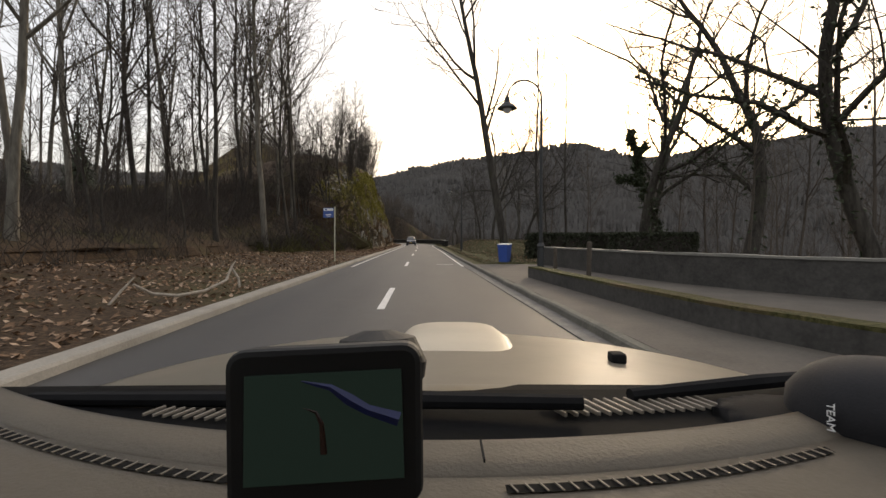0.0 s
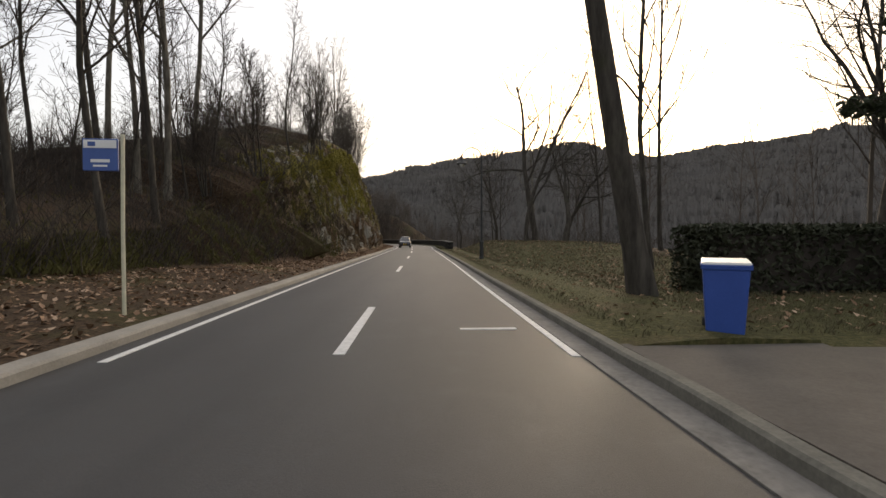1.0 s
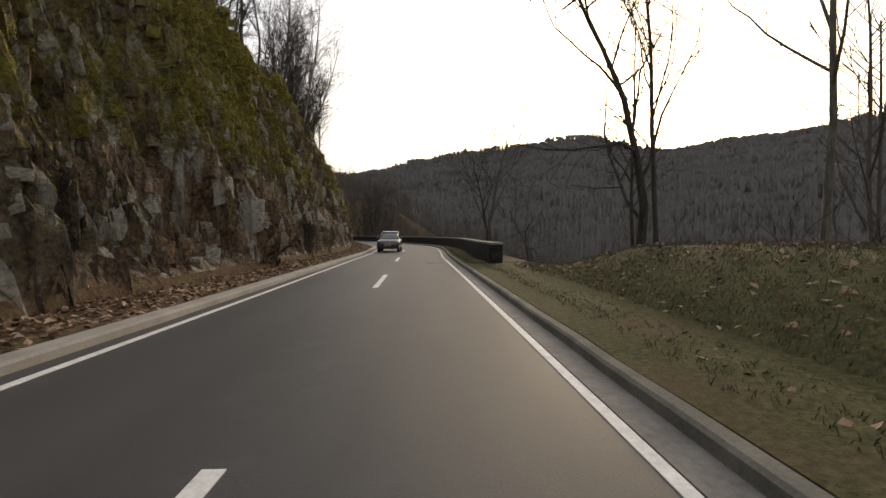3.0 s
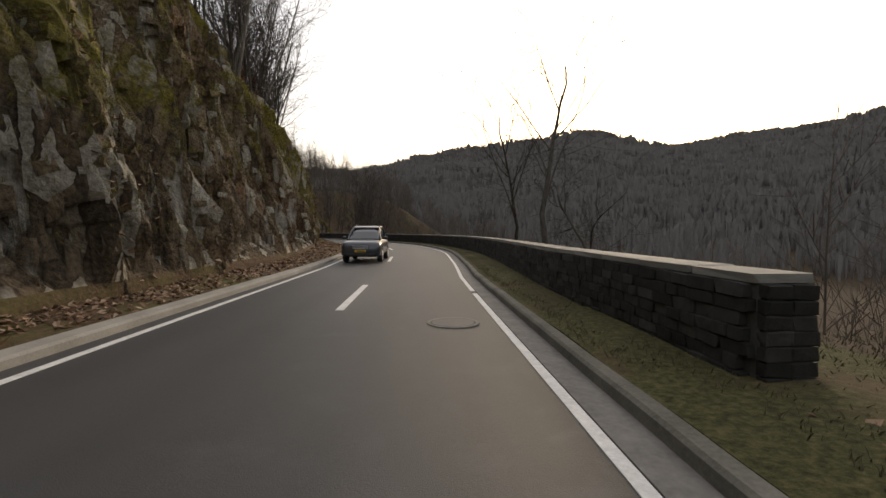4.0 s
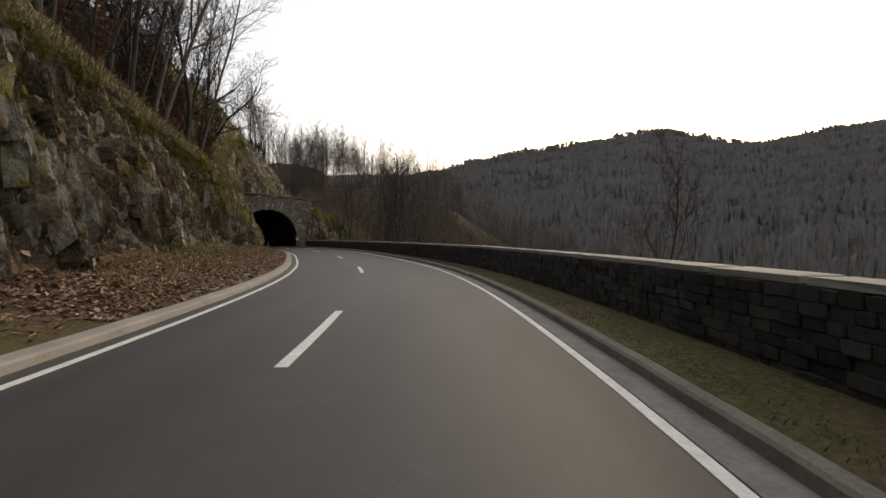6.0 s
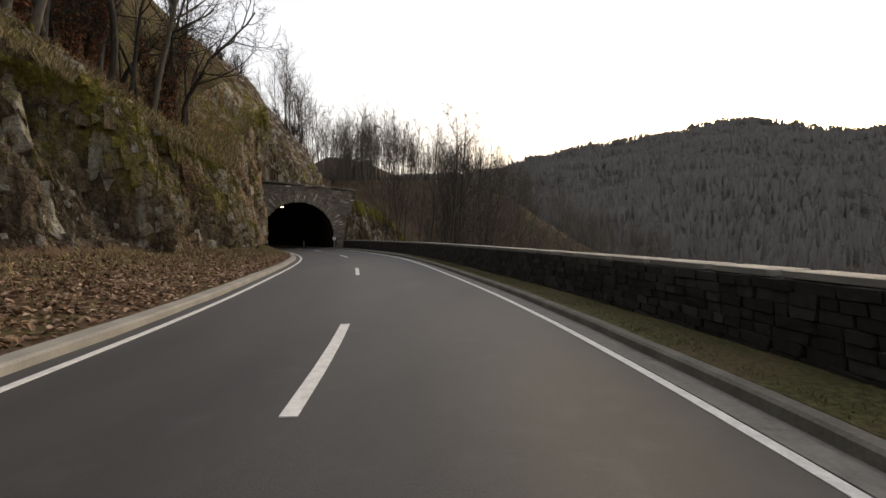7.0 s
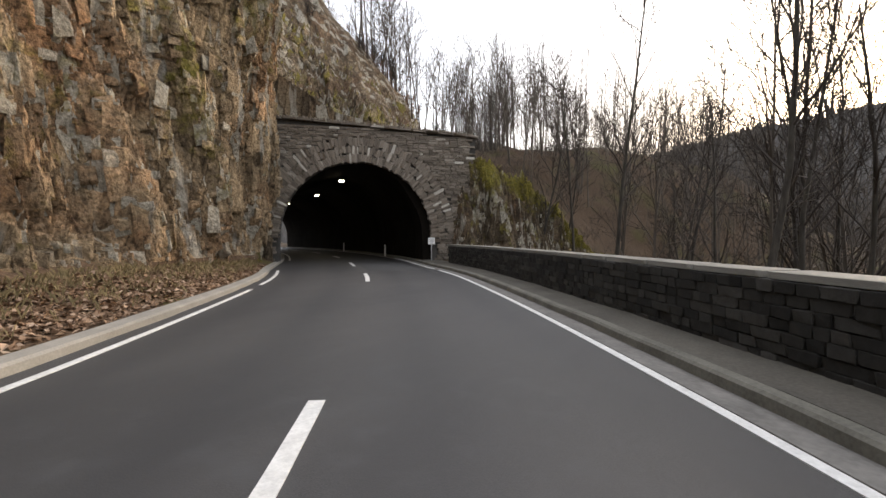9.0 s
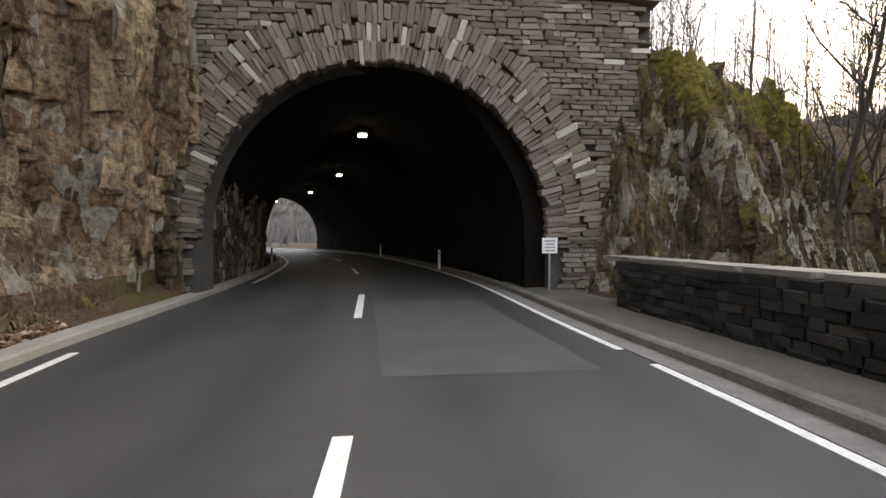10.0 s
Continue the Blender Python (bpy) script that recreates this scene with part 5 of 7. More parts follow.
# ---- tunnel lamps, sign, markers ----
GLOW, gt, gb = node_material("lamp_glow", 0.4)
gb.inputs["Base Color"].default_value = (1, 0.92, 0.78, 1)
gb.inputs["Emission Color"].default_value, gb.inputs["Emission Strength"].default_value = (1.0, 0.86, 0.62, 1), 14
for s in (156.5, 167, 178, 189):
    lamp = thing("tunnel_lamp", Matrix.Translation(place(s, 0.2, 4.86)) @ pose(0, 0, 0, 0, 0, road_turn(s)), "glowing warm-white tunnel lamp under the dark vault", "ceiling lamp", "lamps in the tunnel")
    bm = bmesh.new()
    box(bm, (0.34, 0.5, 0.09), (0, 0, 0.05), bevel=0.02)
    box(bm, (0.05, 0.05, 0.3), (0, 0, 0.22))
    part("housing", bm, BLACKMETAL, lamp)
    bm = bmesh.new()
    box(bm, (0.26, 0.4, 0.05), (0, 0, -0.015), bevel=0.015)
    part("lens", bm, GLOW, lamp, "glowing lens")
WHITE = plain("white_enamel", (0.75, 0.75, 0.73), 0.4, vary=0.1)
INK = plain("grey_print", (0.25, 0.25, 0.26), 0.6, vary=0.1)
board = thing("notice_board", portal_pose(3.72, -0.3, 0.1), "small white notice board on a post at the tunnel mouth", "sign")
bm = bmesh.new()
box(bm, (0.34, 0.02, 0.34), (0, 0, 1.02), bevel=0.006)
part("panel", bm, WHITE, board)
bm = bmesh.new()
bmesh.ops.create_cone(bm, segments=10, radius1=0.025, radius2=0.025, depth=1.25, cap_ends=True, matrix=pose(0, 0.03, 0.57))
part("post", bm, STEEL, board)
for k in range(4):
    bm = bmesh.new()
    box(bm, (0.24 - 0.03 * (k % 2), 0.006, 0.03), (0, -0.013, 1.12 - k * 0.07))
    part("text_bar", bm, INK, board)
for s, d in ((158, 3.35), (170, 3.35), (164, -3.4), (176, -3.4)):
    mark = thing("marker_post", Matrix.Translation(place(s, d, 0.0)), "short white roadside marker post in the tunnel", "marker post", "marker posts in the tunnel")
    bm = bmesh.new()
    box(bm, (0.1, 0.06, 0.8), (0, 0, 0.4), bevel=0.012)
    part("post", bm, WHITE, mark)
    bm = bmesh.new()
    box(bm, (0.06, 0.01, 0.12), (0, -0.034, 0.66))
    part("reflector", bm, STEEL, mark)

# ---- parapet along the valley ----
def parapet_d(s):
    return float(table(s, PARAPET))


def sweep_wall(name, s0, s1, profile, material, label):
    """As sweep, but along the parapet's own line."""
    ss = np.linspace(s0, s1, int((s1 - s0) / 0.6) + 1)
    n, verts, faces = len(profile), [], []
    for s in ss:
        verts += [place(s, parapet_d(s) + d, z) for d, z in profile]
    for i in range(len(ss) - 1):
        faces += [(i * n + k, i * n + (k + 1) % n, (i + 1) * n + (k + 1) % n, (i + 1) * n + k) for k in range(n)]
    faces += [tuple(range(n))[::-1], tuple(range((len(ss) - 1) * n, len(ss) * n))]
    return mesh(name, verts, faces, material, None, label, kind="structure")


parapet = sweep_wall("parapet_wall", 62.6, 147.5, [(-0.2, -0.4), (0.2, -1.2), (0.2, 0.9), (-0.2, 0.9)], MORTAR, "low dark stone parapet with pale coping along the valley")
COPINGS = []
for k in range(4):   # slabs of unit size, dressed flat with worn edges
    bm = bmesh.new()
    box(bm, (1, 1, 1))
    bmesh.ops.bevel(bm, geom=list(bm.edges), offset=0.05, segments=1, affect="EDGES")
    for v in bm.verts:
        v.co += Vector((LAY.gauss(0, 0.012), LAY.gauss(0, 0.003), LAY.gauss(0, 0.03)))
    me = bpy.data.meshes.new("coping_stone")
    bm.to_mesh(me)
    bm.free()
    me.materials.append(COPING)
    COPINGS.append(me)
s = 62.6
while s < 147.3:
    n = LAY.uniform(0.85, 1.25)
    m = Matrix.Translation(place(s + n / 2, parapet_d(s + n / 2), 0.94)) @ pose(0, 0, 0, LAY.uniform(-0.2, 0.2), LAY.uniform(-0.4, 0.4), road_turn(s + n / 2))
    ob = new("coping_stone", COPINGS[LAY.randrange(4)])
    ob.matrix_basis, ob.parent = m @ Matrix.Diagonal((0.46, n * 0.99, 0.075, 1)), parapet
    s += n


def wall_stones():
    v, f, z = [], [], -0.03
    for row in range(8):
        h, s = 0.116, 62.65 + 0.05 * (row % 3)
        while s < 147.2:
            w = LAY.uniform(0.14, 0.42)
            m = Matrix.Translation(place(s + w / 2, parapet_d(s + w / 2) - 0.205 - LAY.uniform(0, 0.03), z + h / 2)) @ pose(0, 0, 0, LAY.uniform(-2, 2), LAY.uniform(-1.5, 1.5), road_turn(s + w / 2) + 90)
            size = (w * 1.0, 0.12, h * LAY.uniform(0.94, 1.05))
            if s > 138.6:
                lay_stone("stone", parapet, m, size, SLATES)
            else:
                heap_stone(v, f, m, size)
            s += w
        z += h
    for row in range(8):   # the wall's end
        for k in range(2):
            m = Matrix.Translation(place(62.58, parapet_d(62.6) - 0.1 + 0.2 * k, 0.03 + row * 0.116)) @ pose(0, 0, 0, LAY.uniform(-2, 2), LAY.uniform(-2, 2), road_turn(63))
            heap_stone(v, f, m, (0.21, 0.1, 0.112))
    return mesh("stonework", v, f, SLATE_MASS, parapet, kind="stuff")


wall_stones()


# ---- street lamps ----
def tube_part(name, pts, radii, material, parent, sides=10, label=""):
    v, f = [], []
    tube_into(v, f, [Vector(p) for p in pts], radii, sides)
    f += [tuple(range(sides))[::-1], tuple(range(len(v) - sides, len(v)))]
    return mesh(name, v, f, material, parent, label, smooth_faces=False)


def turned(bm, outline, segments=18, at=(0, 0, 0)):
    """A body of revolution about z from (radius, height) pairs."""
    rings = []
    for r, z in outline:
        rings.append([bm.verts.new((at[0] + r * math.cos(2 * math.pi * k / segments), at[1] + r * math.sin(2 * math.pi * k / segments), at[2] + z)) for k in range(segments)])
    for a, b in zip(rings, rings[1:]):
        for k in range(segments):
            bm.faces.new((a[k], a[(k + 1) % segments], b[(k + 1) % segments], b[k]))
    bm.faces.new(rings[0][::-1])
    bm.faces.new(rings[-1])


def street_lamp(m):
    root = thing("street_lamp", m, "dark swan-neck street lamp with a bell-shaped hood", "street lamp", "street lamps along the road")
    bm = bmesh.new()
    turned(bm, [(0.14, -0.1), (0.14, 0.12), (0.11, 0.16), (0.10, 0.9), (0.12, 0.95), (0.075, 1.05)])
    part("pedestal", bm, BLACKMETAL, root)
    arc = [(0, 0, 1.0), (0, 0, 3.2), (0, 0, 5.0)] + [(-0.54 + 0.54 * math.cos(t), 0, 5.5 + 0.56 * math.sin(t)) for t in np.linspace(0, math.pi, 13)] + [(-1.085, 0, 5.42)]
    tube_part("pole", arc, [0.06, 0.052, 0.042] + [0.03] * 14, BLACKMETAL, root)
    curl = [(-0.42 + 0.2 * (1 - t / 9) * math.cos(t), 0, 5.55 + 0.2 * (1 - t / 9) * math.sin(t)) for t in np.linspace(0, 7.5, 26)]
    tube_part("scroll", curl, [0.014] * 26, BLACKMETAL, root, 6)
    bm = bmesh.new()
    turned(bm, [(0.03, 0.32), (0.07, 0.30), (0.09, 0.14), (0.20, 0.07), (0.30, -0.02), (0.31, -0.05), (0.12, -0.05)], at=(-1.085, 0, 5.22))
    part("hood", bm, BLACKMETAL, root)
    bm = bmesh.new()
    turned(bm, [(0.13, 0.0), (0.12, -0.08), (0.07, -0.13), (0.02, -0.145)], at=(-1.085, 0, 5.17))
    part("globe", bm, WHITE, root, "milky unlit glass globe")
    return root


street_lamp(Matrix.Translation((3.2, 14.1, 0.1)) @ pose(0, 0, 0, 0, 0, 5))
street_lamp(Matrix.Translation((2.08, 40.3, 0.15)) @ pose(0, 0, 0, 0, 0, 4))

# ---- bus stop ----
CREAM = plain("cream_post_paint", (0.55, 0.52, 0.38), 0.5, vary=0.2)
BLUE = plain("blue_enamel", (0.05, 0.10, 0.30), 0.4, vary=0.15)
stop_sign = thing("bus_stop_sign", pose(-5.15, 22.6, 0.12, 0, 0, 4), "blue and white bus stop sign on a cream post", "bus stop")
tube_part("post", [(0, 0, -0.2), (0, 0, 1.4), (0.02, 0, 2.95)], [0.032, 0.032, 0.032], CREAM, stop_sign)
bm = bmesh.new()
box(bm, (0.56, 0.035, 0.52), (-0.33, 0, 2.62), bevel=0.012)
part("panel", bm, BLUE, stop_sign, "blue enamel panel")
bm = bmesh.new()
box(bm, (0.52, 0.008, 0.13), (-0.33, -0.022, 2.79), bevel=0.003)
part("header", bm, WHITE, stop_sign, "white header strip")
for x, z, w, h in ((-0.46, 2.79, 0.12, 0.07), (-0.33, 2.52, 0.3, 0.05), (-0.33, 2.44, 0.22, 0.03)):
    bm = bmesh.new()
    box(bm, (w, 0.006, h), (x, -0.027 if z > 2.7 else -0.021, z))
    part("text_bar", bm, BLUE if z > 2.7 else WHITE, stop_sign)

stop_sign.scale = (0.9, 0.9, 0.93)

# ---- wheelie bin ----
BINBLUE = plain("blue_plastic", (0.030, 0.075, 0.30), 0.45, vary=0.15, scale=3)
RUBBER = plain("black_rubber", (0.02, 0.02, 0.02), 0.8, vary=0.3)
bin_at = thing("wheelie_bin", pose(3.1, 21.1, 0.12, 0, 0, -30), "blue plastic wheelie bin with a pale lid", "bin")
bm = bmesh.new()
lo = box(bm, (0.56, 0.66, 0.94), (0, 0, 0.52), bevel=0.03)
for v in bm.verts:
    k = 0.80 + 0.20 * (v.co.z - 0.05) / 0.94
    v.co.x *= k
    v.co.y *= k
part("body", bm, BINBLUE, bin_at)
bm = bmesh.new()
box(bm, (0.60, 0.05, 0.07), (0, -0.32, 0.97), bevel=0.015)
box(bm, (0.60, 0.70, 0.05), (0, 0, 0.985), bevel=0.02)
part("rim", bm, BINBLUE, bin_at)
bm = bmesh.new()
box(bm, (0.58, 0.70, 0.05), (0, 0.0, 1.03), (3, 0, 0), bevel=0.022)
part("lid", bm, WHITE, bin_at, "pale grey lid")
for x in (-0.24, 0.24):
    bm = bmesh.new()
    bmesh.ops.create_cone(bm, segments=20, radius1=0.1, radius2=0.1, depth=0.05, cap_ends=True, matrix=pose(x, 0.28, 0.10, 0, 90, 0))
    part("wheel", bm, RUBBER, bin_at)
tube_part("handle", [(-0.22, 0.37, 0.95), (-0.2, 0.43, 0.97), (0.2, 0.43, 0.97), (0.22, 0.37, 0.95)], [0.015] * 4, BINBLUE, bin_at, 8)
bin_at.scale = (0.87, 0.87, 0.87)


# ---- forecourt: paving, low walls, posts, hedge ----
forecourt = sweep("forecourt", -30, 20.6, [(3.19, -0.3), (3.19, 0.115), (5.5, 0.12), (12, 0.13), (12, -0.3)], PAVE, 1.0, "worn grey-brown paved forecourt beside the road")


def low_wall(name, plan, thick, base, top, material, cap, label, cap_h=0.07, over=0.03):
    pts = spline(plan, 0.5)
    root = thing(name, Matrix.Identity(4), label, "wall")
    for nm, w, z0, z1, mat in (("masonry", thick, base, top, material), ("coping", thick + 2 * over, top + 0.002, top + cap_h, cap)):
        v, f = [], []
        for i, p in enumerate(pts):
            t = pts[min(i + 1, len(pts) - 1)] - pts[max(i - 1, 0)]
            n = np.array([t[1], -t[0]]) / np.linalg.norm(t)
            j = 0.02 * noise.noise((p[0], p[1], 1.0)) + 0.012 * noise.noise((p[0] * 4, p[1] * 4, 1.0))
            for sx, z in ((-1, z0), (1, z0), (1, z1), (-1, z1)):
                q = p + n * sx * w / 2
                v.append((q[0], q[1], z + (j if z == z1 else 0)))
        for i in range(len(pts) - 1):
            for k in range(4):
                a, b = i * 4 + k, i * 4 + (k + 1) % 4
                f.append((a, b, b + 4, a + 4))
        f += [(3, 2, 1, 0), tuple(len(v) - 4 + k for k in range(4))]
        mesh(nm, v, f, mat, root)
    return root


low_wall("low_wall", [(2.9, 13.7), (3.15, 11.2), (3.45, 8.4), (3.75, 6.2), (4.1, 5.0), (4.9, 3.0), (5.8, 0.5), (6.5, -6)], 0.36, -0.1, 0.40, WALLSTONE, VERGE, "low mossy stone edging wall with grass on top", 0.05, 0.0)
low_wall("garden_wall", [(4.8, 20.2), (5.5, 16.0), (6.3, 12.2), (7.9, 9.0), (10.5, 6.2), (14, 4), (18, 3)], 0.32, -0.1, 0.86, WALLSTONE, COPING, "dark stone garden wall with a pale coping", 0.06)
WOODPOST = plain("weathered_post_wood", (0.075, 0.06, 0.045), 0.9, vary=0.35, scale=8)
for x, y, h, r in ((4.57, 13.7, 1.1, 0.075), (4.3, 16.6, 0.85, 0.07)):
    post = thing("wooden_post", pose(x, y, 0.1, LAY.uniform(-2, 2), LAY.uniform(-2, 2), 30 * x), "short weathered wooden post standing in the paving", "post", "posts on the forecourt")
    bm = bmesh.new()
    turned(bm, [(r, -0.1), (r, h * 0.9), (r * 0.85, h * 0.97), (r * 0.4, h)], 10)
    part("shaft", bm, WOODPOST, post)


def hedge(x, y, turn, length, depth, height):
    rng = random.Random(int(x * 10))
    root = thing("hedge", pose(x, y, 0.1, 0, 0, turn), "dark clipped hedge with small dull leaves", "hedge")
    bm = bmesh.new()
    box(bm, (length * 0.9, depth * 0.7, height * 0.9), (0, 0, height * 0.45), bevel=0.1)
    part("core", bm, TWIG, root)
    v, f = [], []
    for _ in range(int(length * 1500)):
        q = [rng.uniform(-1, 1), rng.uniform(-1, 1), rng.uniform(-1, 1)]
        k = rng.randrange(3)
        if k == 2 and q[2] < 0:
            q[2] = -q[2]
        q[k] = (1 if q[k] > 0 else -1) * rng.uniform(0.8, 1.06)
        leaf_into(v, f, Vector((q[0] * length / 2, q[1] * depth / 2, height * (0.5 + 0.5 * q[2]))), rng.uniform(0.05, 0.1), rng)
    mesh("leaves", v, f, HEDGE, root)
    return root


hedge(7.6, 25.6, 4, 5.0, 1.1, 1.45)
hedge(11.0, 23.2, -14, 4.0, 1.0, 1.45)

# ---- fallen branch on the verge ----
branch = thing("fallen_branch", pose(-4.75, 8.2, 0.2, 0, 0, 20), "fallen pale-barked branch lying on the leaf-strewn verge", "branch")
PALE = plain("peeled_bark", (0.34, 0.29, 0.23), 0.85, vary=0.5, scale=9)
tube_part("limb", [(-0.6, -0.1, 0.3), (-0.35, 0.1, 0.1), (0, 0.3, 0.03), (0.4, 0.7, 0.06), (0.75, 1.1, 0.22), (0.85, 1.3, 0.5), (0.92, 1.32, 0.62)], [0.02, 0.028, 0.03, 0.03, 0.028, 0.026, 0.012], PALE, branch, 7)
tube_part("stick", [(-0.95, -0.35, -0.1), (-0.75, -0.2, 0.2), (-0.58, -0.1, 0.42)], [0.025, 0.022, 0.012], PALE, branch, 6)
tube_part("fork", [(0.85, 1.3, 0.45), (0.98, 1.25, 0.25), (1.0, 1.22, 0.05)], [0.03, 0.03, 0.025], PALE, branch, 6)


# ---- leaves, grass and brush ----
def scatter_leaves(name, count, seed, spot, label, size=(0.035, 0.075)):
    rng, v, f = random.Random(seed), [], []
    for _ in range(count):
        p = spot(rng)
        if p is None:
            continue
        a = rng.random() * 6.283
        r = rng.uniform(*size)
        ux, uy = math.cos(a) * r, math.sin(a) * r
        t1, t2 = rng.gauss(0, 0.35) * r, rng.gauss(0, 0.35) * r
        i = len(v)
        v += [(p.x - ux, p.y - uy, p.z - t1), (p.x - uy * 0.6, p.y + ux * 0.6, p.z + t2 + 0.3 * r), (p.x + ux, p.y + uy, p.z + t1), (p.x + uy * 0.6, p.y - ux * 0.6, p.z + t2 * 0.5)]
        f += [(i, i + 1, i + 2), (i, i + 2, i + 3)]
    return mesh(name, v, f, LEAF, kind="stuff", label=label, category="leaves")


def left_spot(s0, s1, power=1.0):
    def spot(rng):
        s = rng.uniform(s0, s1)
        v = 0.03 + 1.02 * rng.random() ** power
        d, z = left_profile(s, min(v, 1.0))
        p = place(s, -d, z)
        p.z += 0.10 * noise.noise(p * 0.9) * v + 0.04 * noise.noise(p * 4) * v + 0.02
        return p
    return spot


def right_spot(s0, s1, d0, d1):
    def spot(rng):
        p = place(rng.uniform(s0, s1), rng.uniform(d0, d1))
        p.z = max(float(ground_height([p.x], [p.y])[0]) + 0.05, 0.17)
        return p
    return spot


scatter_leaves("fallen_leaves", 36000, 1, left_spot(92, 147, 0.8), "brown fallen leaves on the verge under the rock")
scatter_leaves("fallen_leaves", 10000, 2, left_spot(26, 92, 0.7), "brown fallen leaves at the foot of the cliff")
scatter_leaves("fallen_leaves", 5000, 3, left_spot(1, 26), "brown fallen leaves on the woodland verge")
scatter_leaves("fallen_leaves", 4500, 4, right_spot(21, 62, 3.6, 13), "brown fallen leaves on the grassy bank")


def scatter_grass(name, count, seed, spot, height, label, material):
    rng, v, f = random.Random(seed), [], []
    for _ in range(count):
        p = spot(rng)
        for _ in range(3):
            a, h = rng.random() * 6.283, rng.uniform(0.5, 1.0) * height
            q = p + Vector((rng.gauss(0, 0.05), rng.gauss(0, 0.05), -0.03))
            w = (0.03 + 0.02 * rng.random()) * min(0.3, height + 0.1)
            bx, by = math.cos(a), math.sin(a)
            lean = rng.uniform(0.2, 0.8) * h
            i = len(v)
            v += [(q.x - by * w, q.y + bx * w, q.z), (q.x + by * w, q.y - bx * w, q.z), (q.x + bx * lean * 0.4, q.y + by * lean * 0.4, q.z + h * 0.7), (q.x + bx * lean, q.y + by * lean, q.z + h)]
            f += [(i, i + 1, i + 2), (i, i + 2, i + 3)]
    return mesh(name, v, f, material, kind="stuff", label=label, category="grass")


GRASS = plain("winter_grass", (0.098, 0.086, 0.044), 0.85, vary=0.4, scale=1.2)
DRYGRASS = plain("dry_grass", (0.20, 0.155, 0.075), 0.85, vary=0.4, scale=1.0)
scatter_grass("verge_grass_tufts", 24000, 5, right_spot(20.8, 64, 3.4, 12), 0.085, "short dull winter grass on the bank", GRASS)
scatter_grass("parapet_grass_tufts", 9000, 6, lambda rng: (lambda q: place(q, (3.3 + float(table(q, EDGE_RIGHT)) - HALF) + (parapet_d(q) - 0.25 - 3.3 - float(table(q, EDGE_RIGHT)) + HALF) * rng.random(), 0.13))(rng.uniform(63, 127)), 0.075, "thin grass strip below the parapet", GRASS)
scatter_grass("rock_grass_tufts", 2400, 7, left_spot(95, 147, 0.35), 0.22, "dry grass at the foot of the rock", DRYGRASS)


def ledge_spot(rng):
    s = rng.uniform(86, 146)
    d, z = left_profile(s, 1.9 + 0.22 * rng.random())
    return place(s, -d + 0.2, z + 0.05)


scatter_grass("ledge_grass", 5200, 8, ledge_spot, 0.34, "long dry grass hanging over the top of the rock", DRYGRASS)


def moss_spot(rng):
    s = rng.uniform(40, 136)
    d, z = left_profile(s, (1.1 if s < 70 else 1.02) + 0.95 * rng.random())
    p = place(s, -d, z)
    h = np.interp(s, LEN, HEAD)
    return p + Vector((math.sin(h), -math.cos(h), 0.1)) * (crag(s, z) + 0.02)


def overgrown_spot(rng):
    s = rng.uniform(24, 46)
    d, z = left_profile(s, 1.0 + 1.1 * rng.random())
    h = np.interp(s, LEN, HEAD)
    return place(s, -d, z) + Vector((math.sin(h), -math.cos(h), 0.1)) * (crag(s, z) * (0.25 + 0.75 * float(smooth(s, 28, 37))) + 0.02)


scatter_grass("bank_grass_tufts", 5400, 19, overgrown_spot, 0.26, "rough yellow-green grass and moss on the bank", plain("bank_grass", (0.085, 0.078, 0.022), 0.9, vary=0.5, scale=0.6))
scatter_grass("cliff_moss_tufts", 15000, 9, moss_spot, 0.13, "tufts of yellow-green moss and grass on the cliff", plain("moss_tufts", (0.16, 0.136, 0.028), 0.9, vary=0.5, scale=0.6))


def tunnel_face(rng):
    s, z = rng.uniform(150.5, 163), rng.uniform(0.05, 2.9)
    h = np.interp(s, LEN, HEAD)
    out = Vector((math.sin(h), -math.cos(h), 0))
    return place(s, -3.72 + 0.13 * max(0, z - 1.3), z) + out * rng.uniform(-0.1, 0.1), out, 0.1, 0.0


rock_blocks("rock_wall", tube, 1300, 25, tunnel_face, "rough dark rock inside the tunnel", 0.7)


def ledge_leaf_spot(rng):
    s = rng.uniform(60, 130)
    d, z = left_profile(s, 1.02 + 1.0 * rng.random())
    if crag(s, z) < 0.05 and rng.random() < 0.6:
        return None
    h = np.interp(s, LEN, HEAD)
    return place(s, -d, z) + Vector((math.sin(h), -math.cos(h), 0.1)) * (crag(s, z) + 0.06)


def slope_leaf_spot(rng):
    s = rng.uniform(84, 146)
    d = table(s, FOOT) + table(s, LEAN) * table(s, FACE) + rng.uniform(0.2, 14)
    return place(s, -d, left_ground(s, d) + 0.08)


scatter_leaves("fallen_leaves", 6000, 31, ledge_leaf_spot, "brown dead leaves caught on the cliff", (0.05, 0.10))
def slope_grass_spot(rng):
    while True:
        s = rng.uniform(84, 148)
        d = table(s, FOOT) + table(s, LEAN) * table(s, FACE) + 15 * rng.random() ** 1.5
        p = place(s, -d, left_ground(s, d) + 0.03)
        if noise.noise(p * 0.35) > -0.12:
            return p


MOSSGRASS = plain("mossy_grass", (0.17, 0.145, 0.035), 0.9, vary=0.5, scale=0.5)
scatter_grass("slope_grass", 13000, 33, slope_grass_spot, 0.24, "yellow-green mossy grass on the slope above the rock", MOSSGRASS)
scatter_leaves("fallen_leaves", 6000, 32, slope_leaf_spot, "brown dead leaves on the slope above the rock", (0.05, 0.10))


